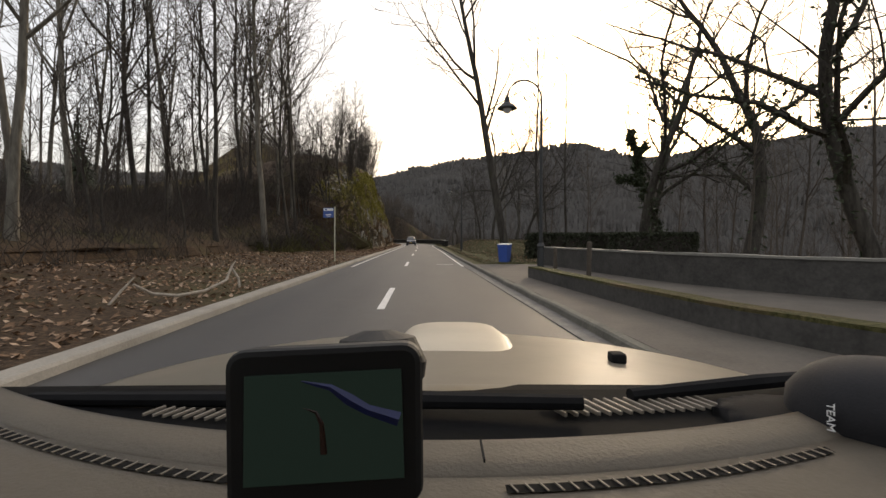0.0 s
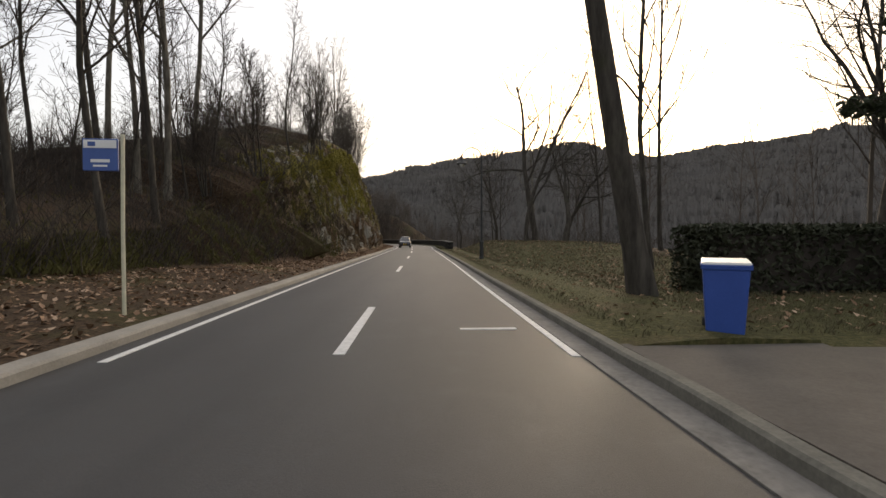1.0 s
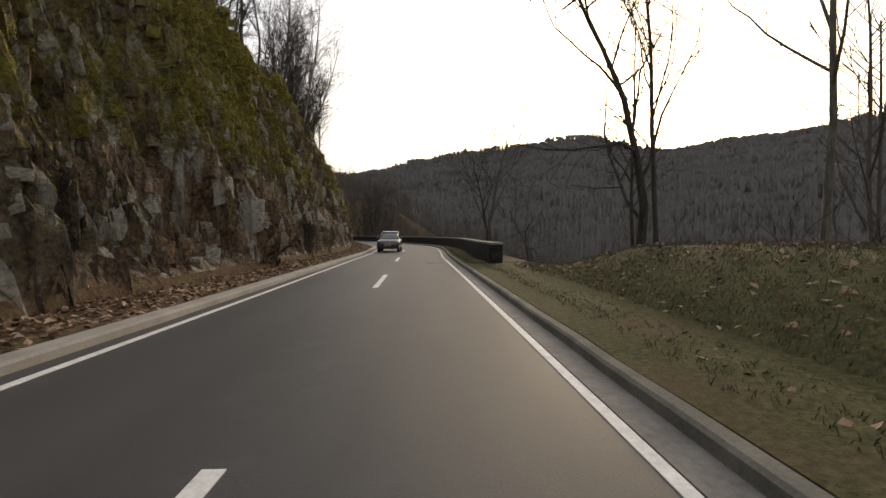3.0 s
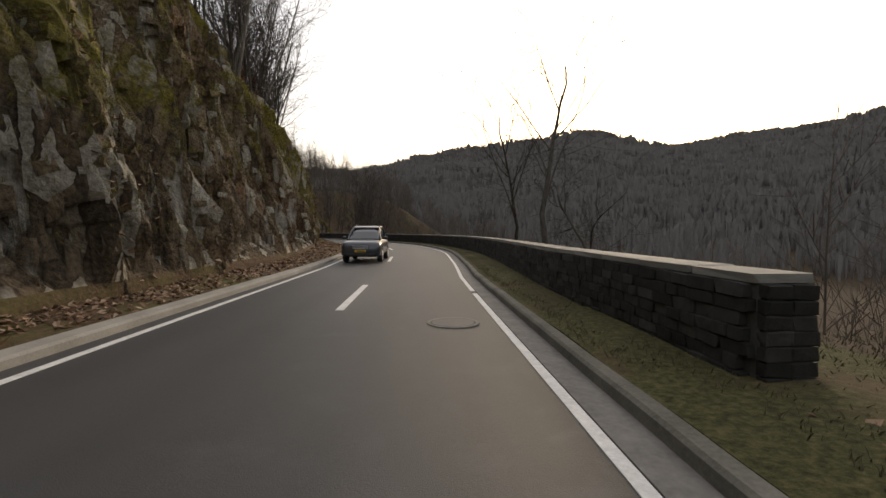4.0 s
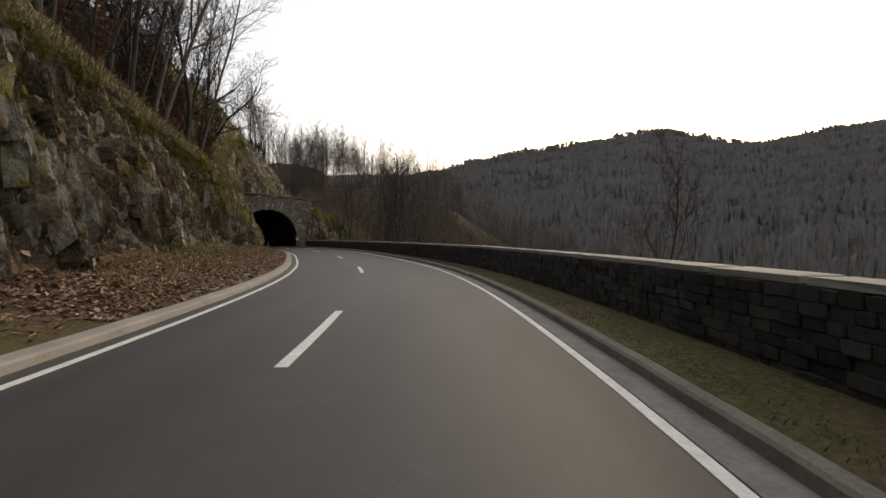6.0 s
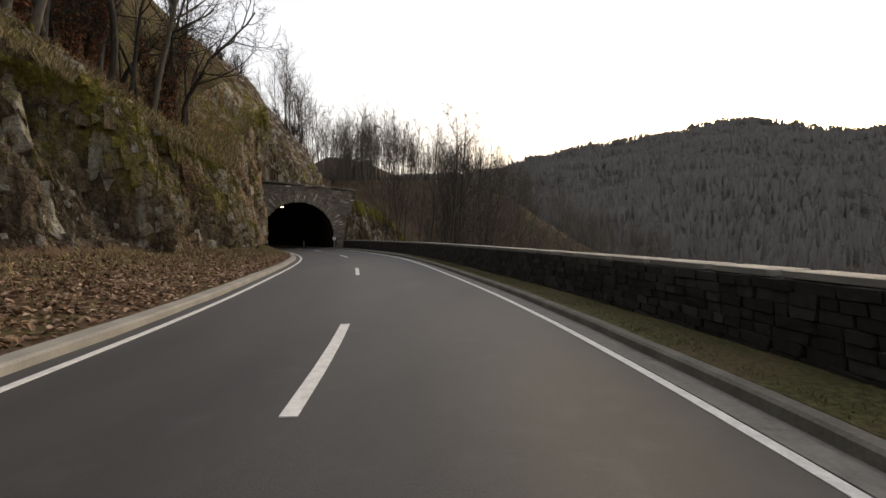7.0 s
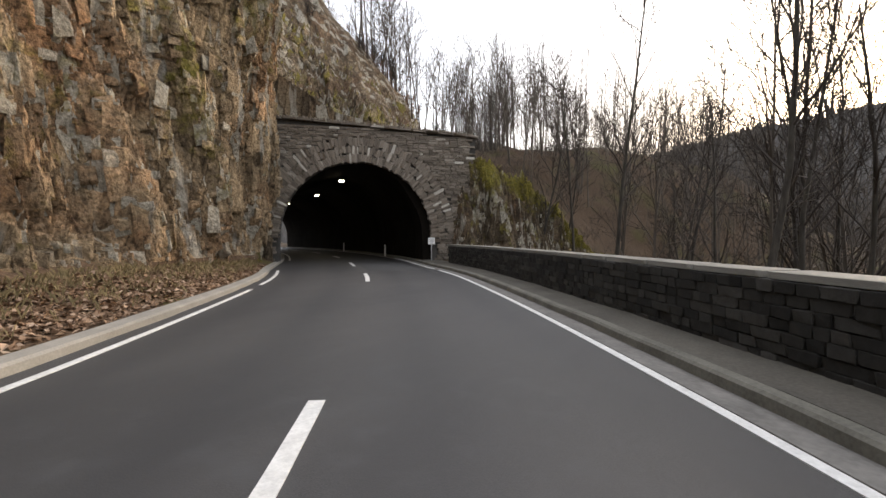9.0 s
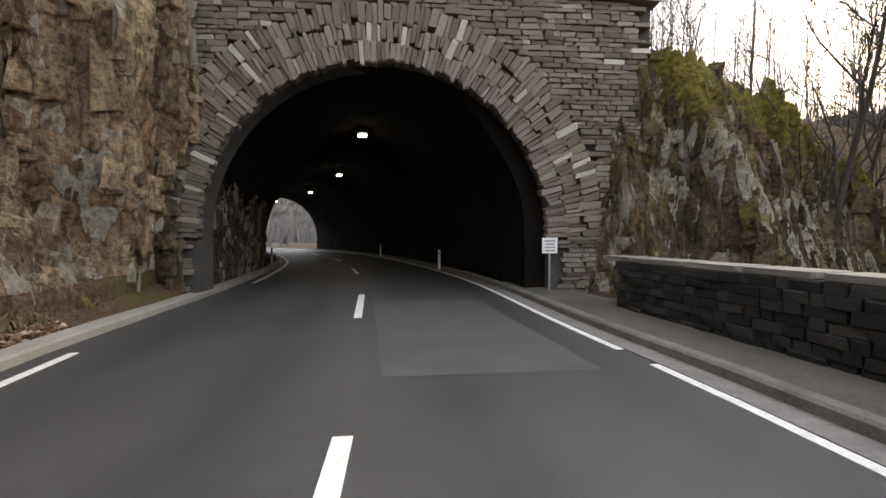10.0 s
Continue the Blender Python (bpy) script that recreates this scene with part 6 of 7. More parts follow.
def brush(name, count, seed, spot, label, size=1.0, material=None):
    """Undergrowth of thin twigs."""
    rng, v, f = random.Random(seed), [], []
    for _ in range(count):
        p = spot(rng)
        for _ in range(6):
            d = Vector((rng.gauss(0, 0.5), rng.gauss(0, 0.5), 1)).normalized()
            n = rng.uniform(0.6, 1.7) * size
            q = p + Vector((rng.gauss(0, 0.25), rng.gauss(0, 0.25), -0.1))
            mid = q + d * n * 0.55 + Vector((rng.gauss(0, 0.08), rng.gauss(0, 0.08), 0))
            tube_into(v, f, [q, mid, mid + (d + Vector((rng.gauss(0, 0.4), rng.gauss(0, 0.4), 0))) * n * 0.45], [0.011, 0.008, 0.004], 3)
    return mesh(name, v, f, material or TWIG, kind="stuff", label=label, category="undergrowth")


def wood_spot(s0, s1, d0, d1):
    def spot(rng):
        s, d = rng.uniform(s0, s1), rng.uniform(d0, d1)
        return place(s, -d, left_ground(s, d))
    return spot


def rim_spot(rng):
    s = rng.uniform(36, 112)
    d = table(s, FOOT) + table(s, LEAN) * table(s, FACE) + rng.uniform(0, 9 + 12 * float(smooth(s, 95, 115)))
    return place(s, -d, left_ground(s, d))


def slope_brush_spot(rng):
    while True:
        s = rng.uniform(86, 150)
        d = table(s, FOOT) + table(s, LEAN) * table(s, FACE) + 0.5 + 20 * rng.random() ** 1.2
        p = place(s, -d, left_ground(s, d))
        if noise.noise(p * 0.22) > -0.05:
            return p


def spur_spot(rng):
    a, b = rng.uniform(8, 92), rng.uniform(1, 40)
    return portal_at(a, b, spur_height(a, b))


brush("woodland_brush", 1500, 11, wood_spot(2, 40, 7.5, 30), "dark leafless undergrowth in the woods")
BROWNTWIG = plain("red_brown_twigs", (0.13, 0.075, 0.045), 0.9, vary=0.4, scale=0.5)
brush("slope_brush", 2300, 18, slope_brush_spot, "low red-brown brush and bracken on the slope", 0.42, BROWNTWIG)
brush("hill_brush", 850, 17, lambda rng: (lambda q, w: place(q, -w, left_ground(q, w)))(rng.uniform(18, 38), rng.uniform(9.5, 24)), "dense dark brush on the wooded knoll", 1.25)
brush("spur_slope_brush", 700, 29, lambda rng: (lambda a, b: portal_at(a, b, spur_height(a, b) + 0.2))(rng.uniform(-18, 5), rng.uniform(3, 17)), "low brown brush among the rock above the portal", 0.45, BROWNTWIG)
brush("bank_brush", 260, 15, overgrown_spot, "leafless brush and brambles on the bank")
brush("clifftop_brush", 700, 12, rim_spot, "leafless brush along the top of the cliff")
brush("spur_brush", 2300, 13, spur_spot, "leafless brush on the tunnel spur")
brush("crag_brush", 260, 16, lambda rng: (lambda a, b: portal_at(a, b, spur_height(a, b)))(rng.uniform(-16, 12), rng.uniform(12, 25)), "leafless brush on the rock above the portal")
brush("valley_brush", 1500, 14, lambda rng: (lambda p: Vector((p.x, p.y, float(ground_height([p.x], [p.y])[0]))))(place(rng.uniform(20, 140), rng.uniform(9, 40))), "leafless brush on the valley slope")


# ---- cars ----
def loft(bm, sections, n=20, cap=True):
    """Rounded-box rings: sections of (y, half width, z low, z high, roundness)."""
    rings = []
    for y, w, z0, z1, k in sections:
        ring = []
        for i in range(n):
            a = 2 * math.pi * (i + 0.5) / n
            c, s = math.cos(a), math.sin(a)
            e = 2 / k
            x = w * math.copysign(abs(c) ** e, c)
            z = (z0 + z1) / 2 + (z1 - z0) / 2 * math.copysign(abs(s) ** e, s)
            ring.append(bm.verts.new((x, y, z)))
        rings.append(ring)
    for a, b in zip(rings, rings[1:]):
        for i in range(n):
            bm.faces.new((a[i], b[i], b[(i + 1) % n], a[(i + 1) % n]))
    if cap:
        bm.faces.new(rings[0])
        bm.faces.new(rings[-1][::-1])
    bmesh.ops.recalc_face_normals(bm, faces=bm.faces)


def glossy(name, col, rough=0.25, metal=0.0, coat=0.6, coat_rough=0.08):
    m, t, b = node_material(name, rough, metal, 0.5)
    n = add_noise(t, 3, 5)
    r = add_ramp(t, n.outputs[0], [(0.35, tuple(c * 0.88 for c in col)), (0.7, tuple(min(1, c * 1.1) for c in col))])
    t.links.new(r.outputs[0], b.inputs["Base Color"])
    b.inputs["Coat Weight"].default_value = coat
    b.inputs["Coat Roughness"].default_value = coat_rough
    return m


CARGREY = glossy("grey_car_paint", (0.045, 0.048, 0.055), 0.3, 0.45)
DARKGLASS = glossy("dark_car_glass", (0.012, 0.014, 0.016), 0.06)
CHROME = plain("chrome", (0.65, 0.65, 0.66), 0.18, 1.0, vary=0.06, bump=0)
CLEARLAMP = glossy("headlight_glass", (0.55, 0.58, 0.62), 0.1, 0.3)
YELLOWPLATE = plain("yellow_plate", (0.55, 0.36, 0.03), 0.5, vary=0.08)
BLACKTRIM = plain("black_trim", (0.022, 0.022, 0.023), 0.6, vary=0.2)


def add_wheel(root, x, y, r, side):
    bm = bmesh.new()
    turned(bm, [(r * 0.62, -0.11), (r * 0.92, -0.11), (r, -0.07), (r, 0.07), (r * 0.92, 0.11), (r * 0.62, 0.11)], 28)
    bmesh.ops.transform(bm, matrix=pose(x, y, r, 0, 90, 0), verts=bm.verts)
    tyre = part("tyre", bm, RUBBER, root)
    bm = bmesh.new()
    turned(bm, [(r * 0.60, -0.02), (r * 0.64, 0.0), (r * 0.60, 0.03), (r * 0.18, 0.015), (r * 0.12, 0.04)], 24)
    bmesh.ops.transform(bm, matrix=pose(x + side * 0.10, y, r, 0, 90 * side, 0), verts=bm.verts)
    part("rim", bm, STEEL, tyre, "silver alloy rim")
    for k in range(5):
        bm = bmesh.new()
        box(bm, (r * 0.12, r * 0.58, 0.02), (0, r * 0.32, 0), bevel=0.006)
        bmesh.ops.transform(bm, matrix=pose(x + side * 0.125, y, r, 0, 90 * side, 0) @ pose(0, 0, 0, 0, 0, 72 * k), verts=bm.verts)
        part("spoke", bm, STEEL, tyre)


def oncoming_suv(m):
    root = thing("suv", m, "dark grey metallic SUV with a yellow front number plate", "car")
    bm = bmesh.new()   # lower body; the nose points to -y
    loft(bm, [(-2.20, 0.74, 0.36, 0.80, 5), (-2.10, 0.86, 0.29, 0.92, 5.5), (-1.80, 0.905, 0.27, 1.0, 5.5), (-1.2, 0.905, 0.27, 1.05, 5), (-0.75, 0.90, 0.27, 1.10, 5),
              (0.6, 0.905, 0.27, 1.12, 5), (1.6, 0.90, 0.28, 1.12, 5), (2.05, 0.86, 0.34, 1.08, 4.5), (2.18, 0.74, 0.42, 0.98, 4)], 28)
    for f in bm.faces:
        f.smooth = True
    part("body", bm, CARGREY, root)
    bm = bmesh.new()
    loft(bm, [(-0.98, 0.72, 1.02, 1.10, 4), (-0.45, 0.70, 1.04, 1.44, 4), (-0.05, 0.66, 1.04, 1.63, 4), (0.6, 0.66, 1.04, 1.68, 4.5), (1.5, 0.65, 1.04, 1.64, 4.5), (2.0, 0.64, 1.04, 1.36, 4), (2.12, 0.62, 1.03, 1.10, 4)], 28)
    part("glasshouse", bm, DARKGLASS, root, "dark tinted glass")
    bm = bmesh.new()
    loft(bm, [(-0.16, 0.60, 1.58, 1.65, 4), (0.1, 0.665, 1.58, 1.715, 4), (0.7, 0.675, 1.58, 1.74, 4), (1.5, 0.66, 1.55, 1.70, 4), (1.95, 0.60, 1.42, 1.60, 4)], 24)
    part("roof", bm, CARGREY, root)
    for sx in (-1, 1):
        tube_part("windscreen_pillar", [(sx * 0.77, -1.0, 1.05), (sx * 0.72, -0.5, 1.42), (sx * 0.62, -0.08, 1.64)], [0.045, 0.04, 0.04], CARGREY, root, 8)
        tube_part("door_pillar", [(sx * 0.74, 0.42, 1.08), (sx * 0.70, 0.42, 1.4), (sx * 0.62, 0.42, 1.67)], [0.045, 0.04, 0.035], CARGREY, root, 8)
        tube_part("rear_pillar", [(sx * 0.72, 1.75, 1.08), (sx * 0.68, 1.6, 1.4), (sx * 0.60, 1.4, 1.64)], [0.07, 0.065, 0.06], CARGREY, root, 8)
        tube_part("roof_rail", [(sx * 0.60, 0.0, 1.70), (sx * 0.62, 0.7, 1.76), (sx * 0.58, 1.5, 1.71)], [0.014, 0.016, 0.014], BLACKTRIM, root, 6)
        bm = bmesh.new()
        loft(bm, [(-0.06, 0.06, -0.05, 0.05, 3), (0.0, 0.12, -0.085, 0.085, 3), (0.06, 0.10, -0.07, 0.07, 3)], 14)
        bmesh.ops.transform(bm, matrix=pose(sx * 0.99, -0.62, 1.14), verts=bm.verts)
        part("mirror", bm, CARGREY, root)
        bm = bmesh.new()
        loft(bm, [(-0.05, 0.15, -0.05, 0.05, 3), (0.06, 0.21, -0.085, 0.08, 3), (0.2, 0.20, -0.07, 0.07, 3)], 16)
        bmesh.ops.transform(bm, matrix=pose(sx * 0.64, -2.06, 0.80, -8, 0, sx * 24), verts=bm.verts)
        part("headlight", bm, CLEARLAMP, root, "clear headlight")
        bm = bmesh.new()
        turned(bm, [(0.075, 0.0), (0.09, 0.02), (0.09, 0.06)], 16)
        bmesh.ops.transform(bm, matrix=pose(sx * 0.62, -2.11, 0.46, 90, 0, 0), verts=bm.verts)
        part("fog_light", bm, CLEARLAMP, root)
        for y in (-1.32, 1.32):
            add_wheel(root, sx * 0.80, y, 0.345, sx)
            bm = bmesh.new()
            for k in range(15):
                a0, a1 = math.pi * k / 14, math.pi * (k + 1) / 14
                if k < 14:
                    q = [bm.verts.new((sx * xx, y + rr * math.cos(t), 0.36 + rr * math.sin(t))) for t in (a0, a1) for rr, xx in ((0.37, 0.915), (0.43, 0.915))]
                    bm.faces.new((q[0], q[1], q[3], q[2]))
            bmesh.ops.remove_doubles(bm, verts=list(bm.verts), dist=0.001)
            bmesh.ops.solidify(bm, geom=list(bm.faces), thickness=0.02)
            part("wheel_arch", bm, BLACKTRIM, root)
    for k in range(3):
        bm = bmesh.new()
        box(bm, (0.78 - 0.05 * k, 0.03, 0.022), (0, -2.215 + 0.005 * k, 0.80 - 0.06 * k), bevel=0.008)
        part("grille_bar", bm, CHROME, root, "chrome grille bar")
    bm = bmesh.new()
    box(bm, (0.80, 0.03, 0.2), (0, -2.195, 0.745), bevel=0.02)
    part("grille", bm, BLACKTRIM, root)
    bm = bmesh.new()
    box(bm, (1.2, 0.05, 0.14), (0, -2.185, 0.40), bevel=0.03)
    part("lower_intake", bm, BLACKTRIM, root)
    bm = bmesh.new()
    box(bm, (0.5, 0.015, 0.11), (0, -2.235, 0.56), bevel=0.005)
    plate = part("number_plate", bm, YELLOWPLATE, root, "plain yellow number plate")
    bm = bmesh.new()
    box(bm, (0.36, 0.004, 0.05), (0.03, -2.246, 0.56))
    part("plate_bar", bm, BLACKTRIM, plate)
    return root


oncoming_suv(Matrix.Translation(place(79.4, -1.0, 0.014)) @ pose(0, 0, 0, 0, 0, road_turn(82) - 3) @ Matrix.Scale(0.88, 4))

# ---- the car that carries the camera, as it stands at the start ----
GOLD = glossy("champagne_car_paint", (0.34, 0.305, 0.24), 0.5, 0.1, 0.12, 0.3)
DASH = plain("grained_dashboard_plastic", (0.25, 0.215, 0.17), 0.6, vary=0.12, scale=5, grain=220, bump=0.3)
DASHDARK = plain("black_cowl_plastic", (0.012, 0.012, 0.0125), 0.85, spec=0.15, vary=0.25)
NIGHT = plain("shadow_black_plastic", (0.006, 0.006, 0.006), 0.9, vary=0.1)
OWN = pose(0, 0.04, 0, 0, 0, -0.61)
own = thing("car", OWN, "champagne car front with a bonnet scoop and a grained dashboard", "car")


def bonnet_z(x, y):
    return 1.075 - 0.125 * ((y - 0.62) / 1.05) ** 1.6 - 0.07 * (abs(x) / 0.74) ** 2.2


def grid_part(name, xs, ys, fz, material, parent, thick=0.02, label="", smooth_faces=True):
    bm = bmesh.new()
    vs = [[bm.verts.new((x, y, fz(x, y))) for x in xs] for y in ys]
    for r0, r1 in zip(vs, vs[1:]):
        for k in range(len(xs) - 1):
            bm.faces.new((r0[k], r0[k + 1], r1[k + 1], r1[k]))
    bmesh.ops.solidify(bm, geom=list(bm.faces), thickness=thick)
    return part(name, bm, material, parent, label, smooth_faces)


grid_part("bonnet", np.linspace(-0.72, 0.72, 33), np.linspace(0.66, 1.66, 25), bonnet_z, GOLD, own)
bm = bmesh.new()
loft(bm, [(0.86, 0.125, 1.00, 1.040, 3), (0.93, 0.14, 1.00, 1.052, 3.5), (1.2, 0.15, 0.98, 1.049, 3.5), (1.42, 0.145, 0.94, 1.036, 3), (1.5, 0.11, 0.94, 0.99, 3)], 24)
bmesh.ops.transform(bm, matrix=pose(0.03, 0, 0), verts=bm.verts)
part("bonnet_scoop", bm, GOLD, own, "raised bonnet scoop", True)
for x in (-0.38, 0.36):
    bm = bmesh.new()
    box(bm, (0.03, 0.035, 0.022), (x, 0.93, bonnet_z(x, 0.93) + 0.01), bevel=0.006)
    part("washer_jet", bm, DASHDARK, own)
for sx in (-1, 1):
    bm = bmesh.new()
    loft(bm, [(0.5, 0.07, 0.42, 0.98, 4), (1.0, 0.075, 0.42, 0.955, 4), (1.5, 0.08, 0.40, 0.88, 4), (1.75, 0.07, 0.40, 0.74, 4)], 20)
    bmesh.ops.transform(bm, matrix=pose(sx * 0.80, 0, 0), verts=bm.verts)
    part("wing", bm, GOLD, own, "", True)
    bm = bmesh.new()
    loft(bm, [(-2.4, 0.05, 0.35, 0.86, 5), (-1.2, 0.06, 0.3, 0.93, 5), (0.48, 0.06, 0.3, 0.98, 5)], 20)
    bmesh.ops.transform(bm, matrix=pose(sx * 0.81, 0, 0), verts=bm.verts)
    part("side_panel", bm, GOLD, own, "", True)
    for y in (1.12, -1.5):
        add_wheel(own, sx * 0.76, y, 0.33, sx)
    bm = bmesh.new()
    loft(bm, [(0.0, 0.16, -0.07, 0.06, 3), (0.1, 0.13, -0.06, 0.05, 3)], 16)
    bmesh.ops.transform(bm, matrix=pose(sx * 0.58, 1.70, 0.74), verts=bm.verts)
    part("headlight", bm, CLEARLAMP, own)
bm = bmesh.new()
loft(bm, [(1.60, 0.80, 0.36, 0.90, 4), (1.78, 0.80, 0.32, 0.70, 4), (1.88, 0.66, 0.36, 0.62, 3)], 24)
part("front_bumper", bm, GOLD, own, "", True)
bm = bmesh.new()
box(bm, (1.56, 4.1, 0.06), (0, -0.5, 0.38), bevel=0.02)
part("floor_pan", bm, DASHDARK, own)
bm = bmesh.new()
box(bm, (1.6, 0.08, 0.55), (0, -2.42, 0.62), bevel=0.03)
part("tail_panel", bm, GOLD, own)
bm = bmesh.new()
box(bm, (1.5, 0.03, 0.62), (0, 0.60, 0.72), bevel=0.01)
part("bulkhead", bm, DASHDARK, own)
# roof and pillars
bm = bmesh.new()
loft(bm, [(-2.3, 0.50, 1.38, 1.44, 4), (-1.6, 0.60, 1.44, 1.52, 4), (-0.6, 0.62, 1.47, 1.56, 4), (0.05, 0.60, 1.45, 1.52, 4), (0.12, 0.58, 1.44, 1.49, 4)], 24)
part("roof", bm, GOLD, own, "", True)
for sx in (-1, 1):
    tube_part("front_pillar", [(sx * 0.79, 0.62, 0.98), (sx * 0.70, 0.36, 1.24), (sx * 0.60, 0.08, 1.47)], [0.035, 0.03, 0.035], GOLD, own, 10)
    tube_part("rear_pillar", [(sx * 0.78, -2.35, 0.92), (sx * 0.66, -2.2, 1.2), (sx * 0.52, -2.0, 1.45)], [0.06, 0.06, 0.06], GOLD, own, 10)
    tube_part("door_pillar", [(sx * 0.80, -0.7, 0.95), (sx * 0.72, -0.7, 1.2), (sx * 0.61, -0.68, 1.49)], [0.045, 0.04, 0.04], GOLD, own, 10)


# dashboard and cowl
def dash_end(x):
    return 0.418 + 0.5 * x * x


def dash_part(name, near, far, rows, fz, material, thick, label=""):
    """A strip of the dashboard between two lines that curve back at the sides."""
    bm = bmesh.new()
    xs = np.linspace(-0.74, 0.74, 45)
    vs = []
    for k in range(rows):
        t = k / (rows - 1)
        vs.append([bm.verts.new((x, near(x) + (far(x) - near(x)) * t, fz(x, t))) for x in xs])
    for r0, r1 in zip(vs, vs[1:]):
        for k in range(len(xs) - 1):
            bm.faces.new((r0[k], r0[k + 1], r1[k + 1], r1[k]))
    bmesh.ops.solidify(bm, geom=list(bm.faces), thickness=thick)
    return part(name, bm, material, own, label, True)


def dash_z(x):
    return 1.100 - 0.012 * (x / 0.7) ** 2


dash_part("dashboard", lambda x: -0.10, lambda x: 0.375 + 0.52 * x * x, 15, lambda x, t: dash_z(x) - 0.05 * max(0, 0.25 - t), DASH, 0.03)
dash_part("demister_ledge", lambda x: 0.368 + 0.52 * x * x, lambda x: dash_end(x) + 0.012, 9, lambda x, t: dash_z(x) - 0.002 + 0.008 * math.sin(min(1, t * 2.2) * 1.57), DASH, 0.02, "raised demister ledge")
dash_part("cowl", lambda x: dash_end(x) + 0.014, lambda x: 0.70 + 0.05 * x * x, 9, lambda x, t: dash_z(x) - 0.012 - 0.016 * t, DASHDARK, 0.02, "black plastic cowl")
for x0, x1, n in ((0.05, 0.37, 26), (-0.50, -0.165, 26)):
    bm = bmesh.new()
    xs = np.linspace(x0, x1, 20)
    rows = [[bm.verts.new((x, 0.352 + 0.55 * x * x + dy, dash_z(x) + 0.0015)) for x in xs] for dy in (-0.006, 0.006)]
    for k in range(19):
        bm.faces.new((rows[0][k], rows[0][k + 1], rows[1][k + 1], rows[1][k]))
    bmesh.ops.solidify(bm, geom=list(bm.faces), thickness=0.003)
    vent = part("defroster_vent", bm, NIGHT, own, "narrow black defroster slot")
    for k in range(n):
        x = x0 + (x1 - x0) * (k + 0.5) / n
        bm = bmesh.new()
        box(bm, (0.0014, 0.013, 0.001), (x, 0.352 + 0.55 * x * x, dash_z(x) + 0.0022), (0, 0, 22 if x > 0 else -22))
        part("vent_rib", bm, DASH, vent)
bm = bmesh.new()
box(bm, (0.0015, 0.040, 0.003), (0.035, 0.397, dash_z(0) + 0.012))
part("panel_seam", bm, NIGHT, own)
for k in range(16):
    x = 0.14 + 0.014 * k
    bm = bmesh.new()
    box(bm, (0.004, 0.05, 0.005), (x, 0.56 + 0.3 * x * x, dash_z(x) - 0.014), (0, 0, 22), bevel=0.001)
    part("cowl_louvre", bm, DASH, own)
for k in range(14):
    x = -0.36 + 0.014 * k
    bm = bmesh.new()
    box(bm, (0.003, 0.03, 0.004), (x, 0.52 + 0.3 * x * x, dash_z(x) - 0.012), (0, 0, -22), bevel=0.001)
    part("cowl_louvre", bm, DASH, own)
tube_part("wiper", [(-0.55, 0.60, 1.085), (-0.1, 0.57, 1.095), (0.17, 0.545, 1.10)], [0.009, 0.011, 0.009], DASHDARK, own, 8)
tube_part("wiper", [(0.25, 0.60, 1.09), (0.45, 0.64, 1.095), (0.66, 0.70, 1.09)], [0.009, 0.011, 0.009], DASHDARK, own, 8)

# satnav on its dashboard mount
nav = thing("satnav", OWN @ pose(-0.062, 0.245, 1.108, -8, -2, 3), "black satellite navigator with a dim map on its screen", "satnav")
bm = bmesh.new()
box(bm, (0.108, 0.024, 0.088), (0, 0, 0.087))
bmesh.ops.bevel(bm, geom=[e for e in bm.edges if abs(e.verts[0].co.y - e.verts[1].co.y) > 0.01], offset=0.011, segments=5, profile=0.5, affect="EDGES")
bmesh.ops.bevel(bm, geom=[e for e in bm.edges if abs(e.verts[0].co.y - e.verts[1].co.y) < 0.001], offset=0.004, segments=2, profile=0.5, affect="EDGES")
for v in bm.verts:
    v.co.x *= 1.0 + 0.5 * (v.co.z - 0.087)
NAVBLACK = plain("satnav_black", (0.004, 0.004, 0.004), 0.6, vary=0.15)
case = part("case", bm, NAVBLACK, nav)
SCREEN, st, sb = node_material("dim_map_screen", 0.35, 0, 0.15)
sb.inputs["Base Color"].default_value = (0.004, 0.008, 0.007, 1)
sb.inputs["Emission Color"].default_value, sb.inputs["Emission Strength"].default_value = (0.08, 0.14, 0.11, 1), 0.055
bm = bmesh.new()
box(bm, (0.086, 0.002, 0.058), (0, -0.0122, 0.088), bevel=0.0006)
part("screen", bm, SCREEN, nav, "dim green map screen")
RIVER = plain("map_river_blue", (0.010, 0.020, 0.11), 0.3, vary=0.1, bump=0)
ROUTE = plain("map_route_red", (0.03, 0.010, 0.006), 0.3, vary=0.1, bump=0)
tube_part("map_river", [(-0.012, -0.0126, 0.113), (0.004, -0.0126, 0.109), (0.014, -0.0126, 0.102), (0.024, -0.0126, 0.096), (0.041, -0.0126, 0.090)], [0.0008, 0.0020, 0.0034, 0.0030, 0.0040], RIVER, nav, 5)
tube_part("map_route", [(-0.041, -0.0126, 0.1), (-0.012, -0.0126, 0.099), (-0.004, -0.0126, 0.096), (-0.001, -0.0126, 0.09), (0.0, -0.0126, 0.074)], [0.0005, 0.0006, 0.0012, 0.0016, 0.0024], ROUTE, nav, 5)
bm = bmesh.new()
box(bm, (0.03, 0.03, 0.06), (0.0, 0.02, 0.03), bevel=0.008)
part("mount", bm, NAVBLACK, nav)
bm = bmesh.new()
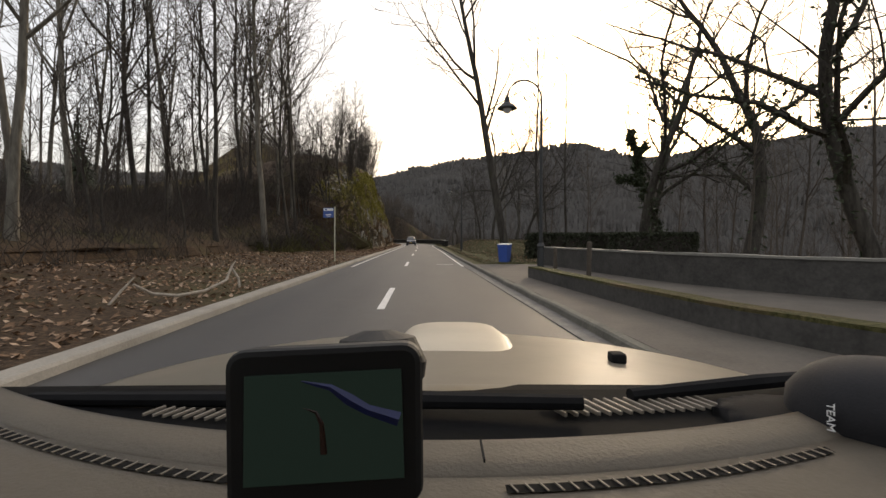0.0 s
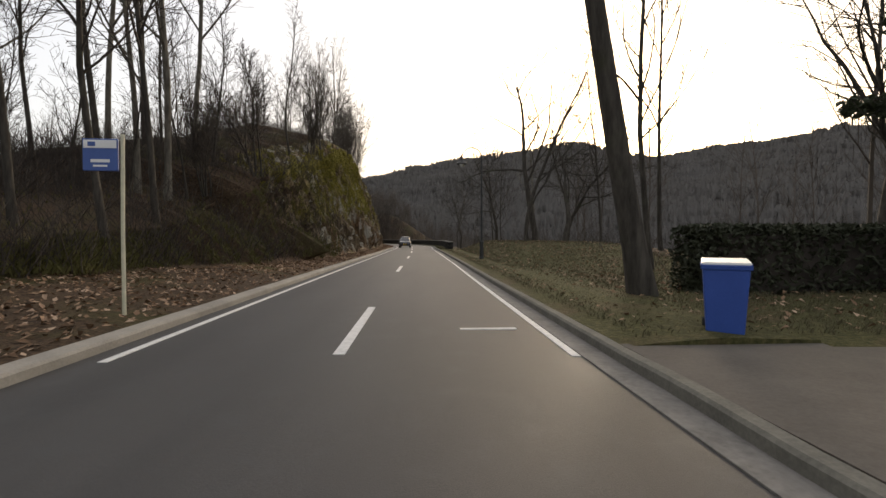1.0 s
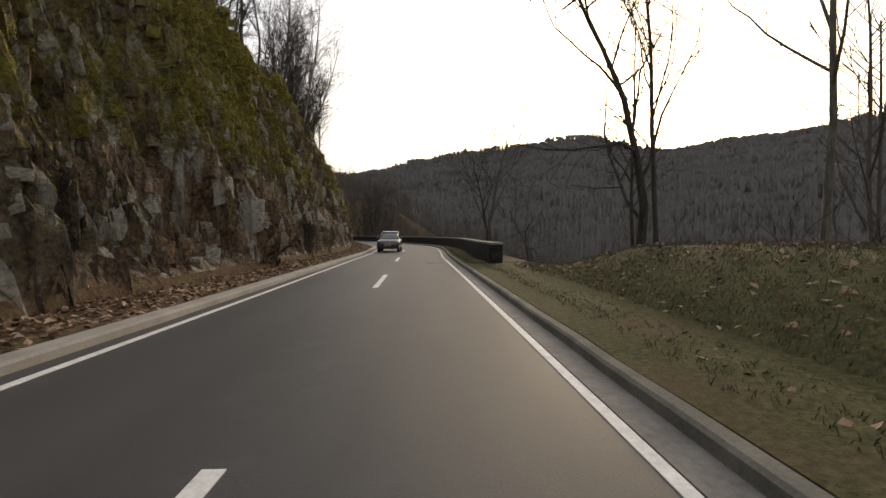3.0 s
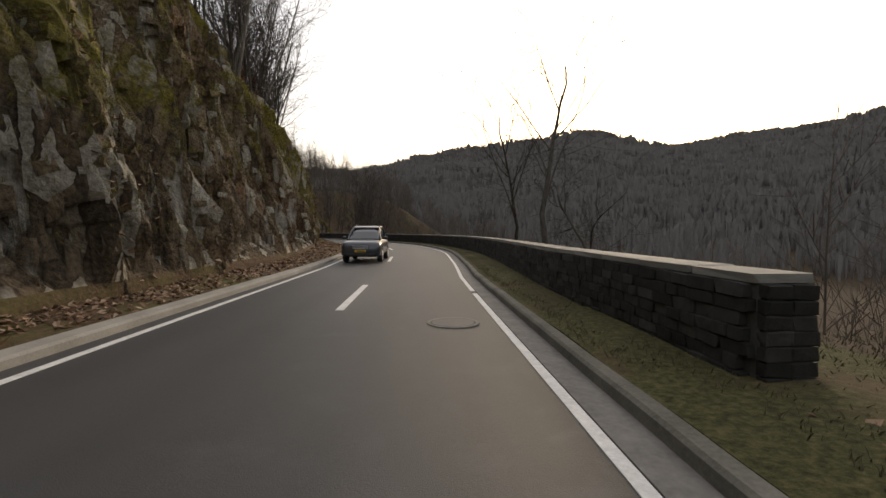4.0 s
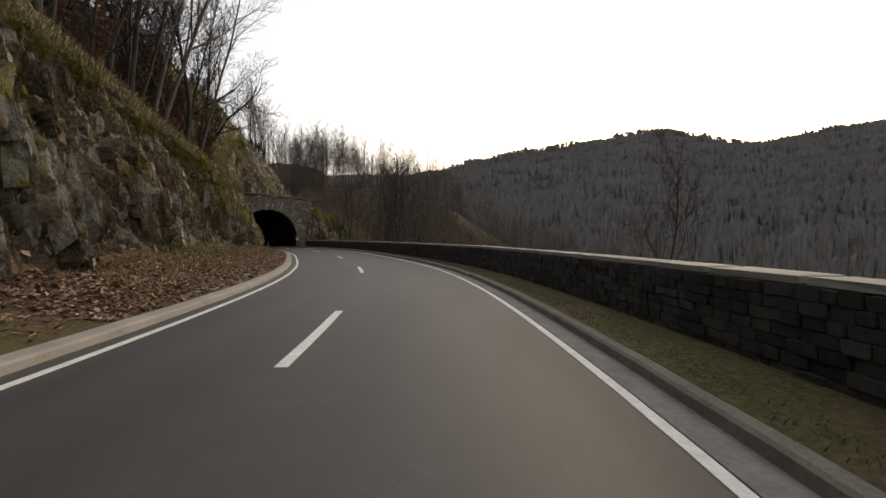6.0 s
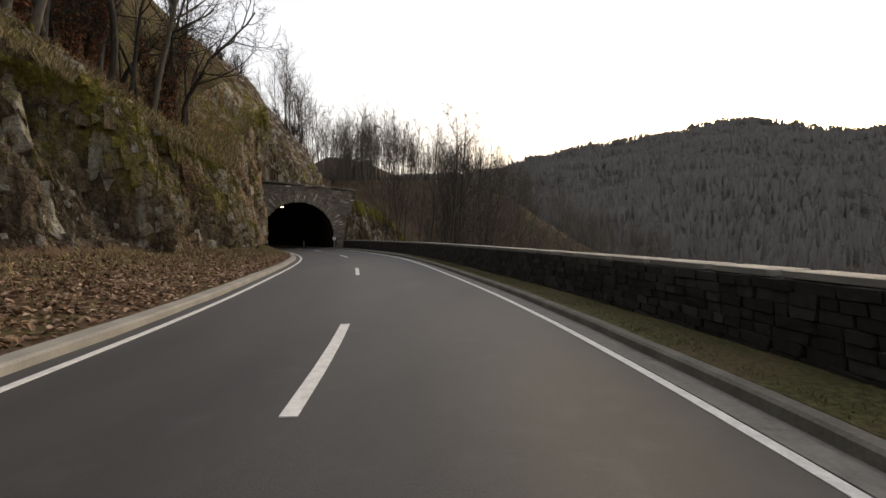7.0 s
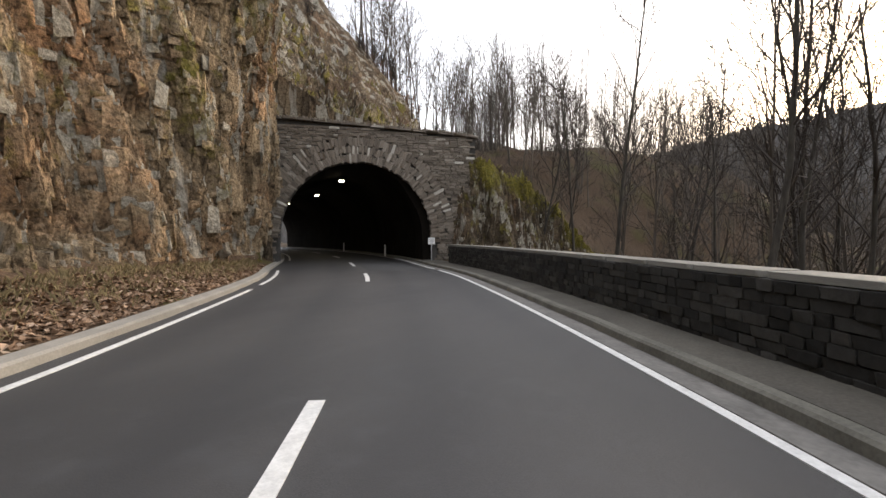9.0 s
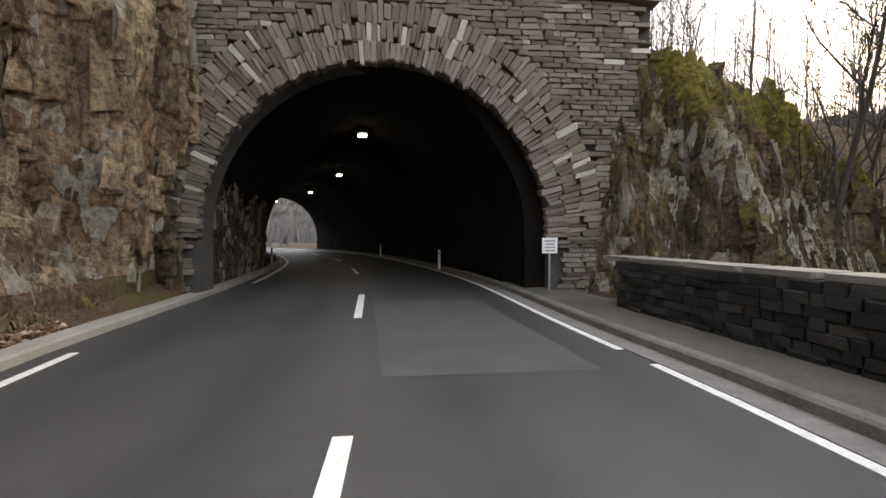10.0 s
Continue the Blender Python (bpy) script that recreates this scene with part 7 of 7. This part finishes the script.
turned(bm, [(0.034, 0.0), (0.036, 0.012), (0.028, 0.03), (0.01, 0.036)], 20, (0.022, 0.075, 0.098))
part("suction_cup", bm, NAVBLACK, nav)

# cap lying on the dashboard
CLOTH = plain("black_cap_cloth", (0.016, 0.016, 0.018), 0.85, vary=0.3, scale=20, grain=300)
hat = thing("cap", OWN @ pose(0.50, 0.50, 1.075, 0, 0, 70) @ Matrix.Diagonal((1, 1, 0.72, 1)), "black baseball cap with white lettering lying on the dashboard", "cap")
bm = bmesh.new()
turned(bm, [(0.095, 0.0), (0.097, 0.02), (0.096, 0.04), (0.094, 0.058), (0.088, 0.075), (0.079, 0.092), (0.066, 0.105), (0.05, 0.114), (0.03, 0.12), (0.005, 0.123)], 40)
for v in bm.verts:
    v.co += Vector((v.co.x, v.co.y, 0)) * 0.06 * noise.noise(v.co * 22)
part("crown", bm, CLOTH, hat, "", True)
grid_part("peak", np.linspace(-0.085, 0.085, 15), np.linspace(0.05, 0.175, 9), lambda x, y: 0.035 - 2.2 * x * x - 0.9 * (y - 0.05) ** 2 - (0.03 if x * x / 0.0072 + (y - 0.05) ** 2 / 0.0157 > 1 else 0), CLOTH, hat, 0.006)
ink = bpy.data.curves.new("cap_text", "FONT")
ink.body, ink.size, ink.extrude = "TEAM", 0.011, 0.0006
words = new("lettering_source", ink)
bpy.context.view_layer.update()
word_mesh = bpy.data.meshes.new_from_object(words.evaluated_get(bpy.context.evaluated_depsgraph_get()))
bpy.data.objects.remove(words)
word_mesh.materials.clear()
word_mesh.materials.append(WHITE)
letters = tagged(new("lettering", word_mesh), "white stitched lettering")
letters.parent = hat
side = Vector((-0.95, -0.24, 0.2)).normalized()
down = Vector((0.12, -0.1, -1)).normalized()
down = (down - side * down.dot(side)).normalized()
letters.matrix_basis = ((pose(0.50, 0.50, 1.075, 0, 0, 70) @ Matrix.Diagonal((1, 1, 0.72, 1))).inverted() @ Matrix.Translation((0.404, 0.472, 1.127))
                        @ Matrix((down, side.cross(down), side)).transposed().to_4x4())
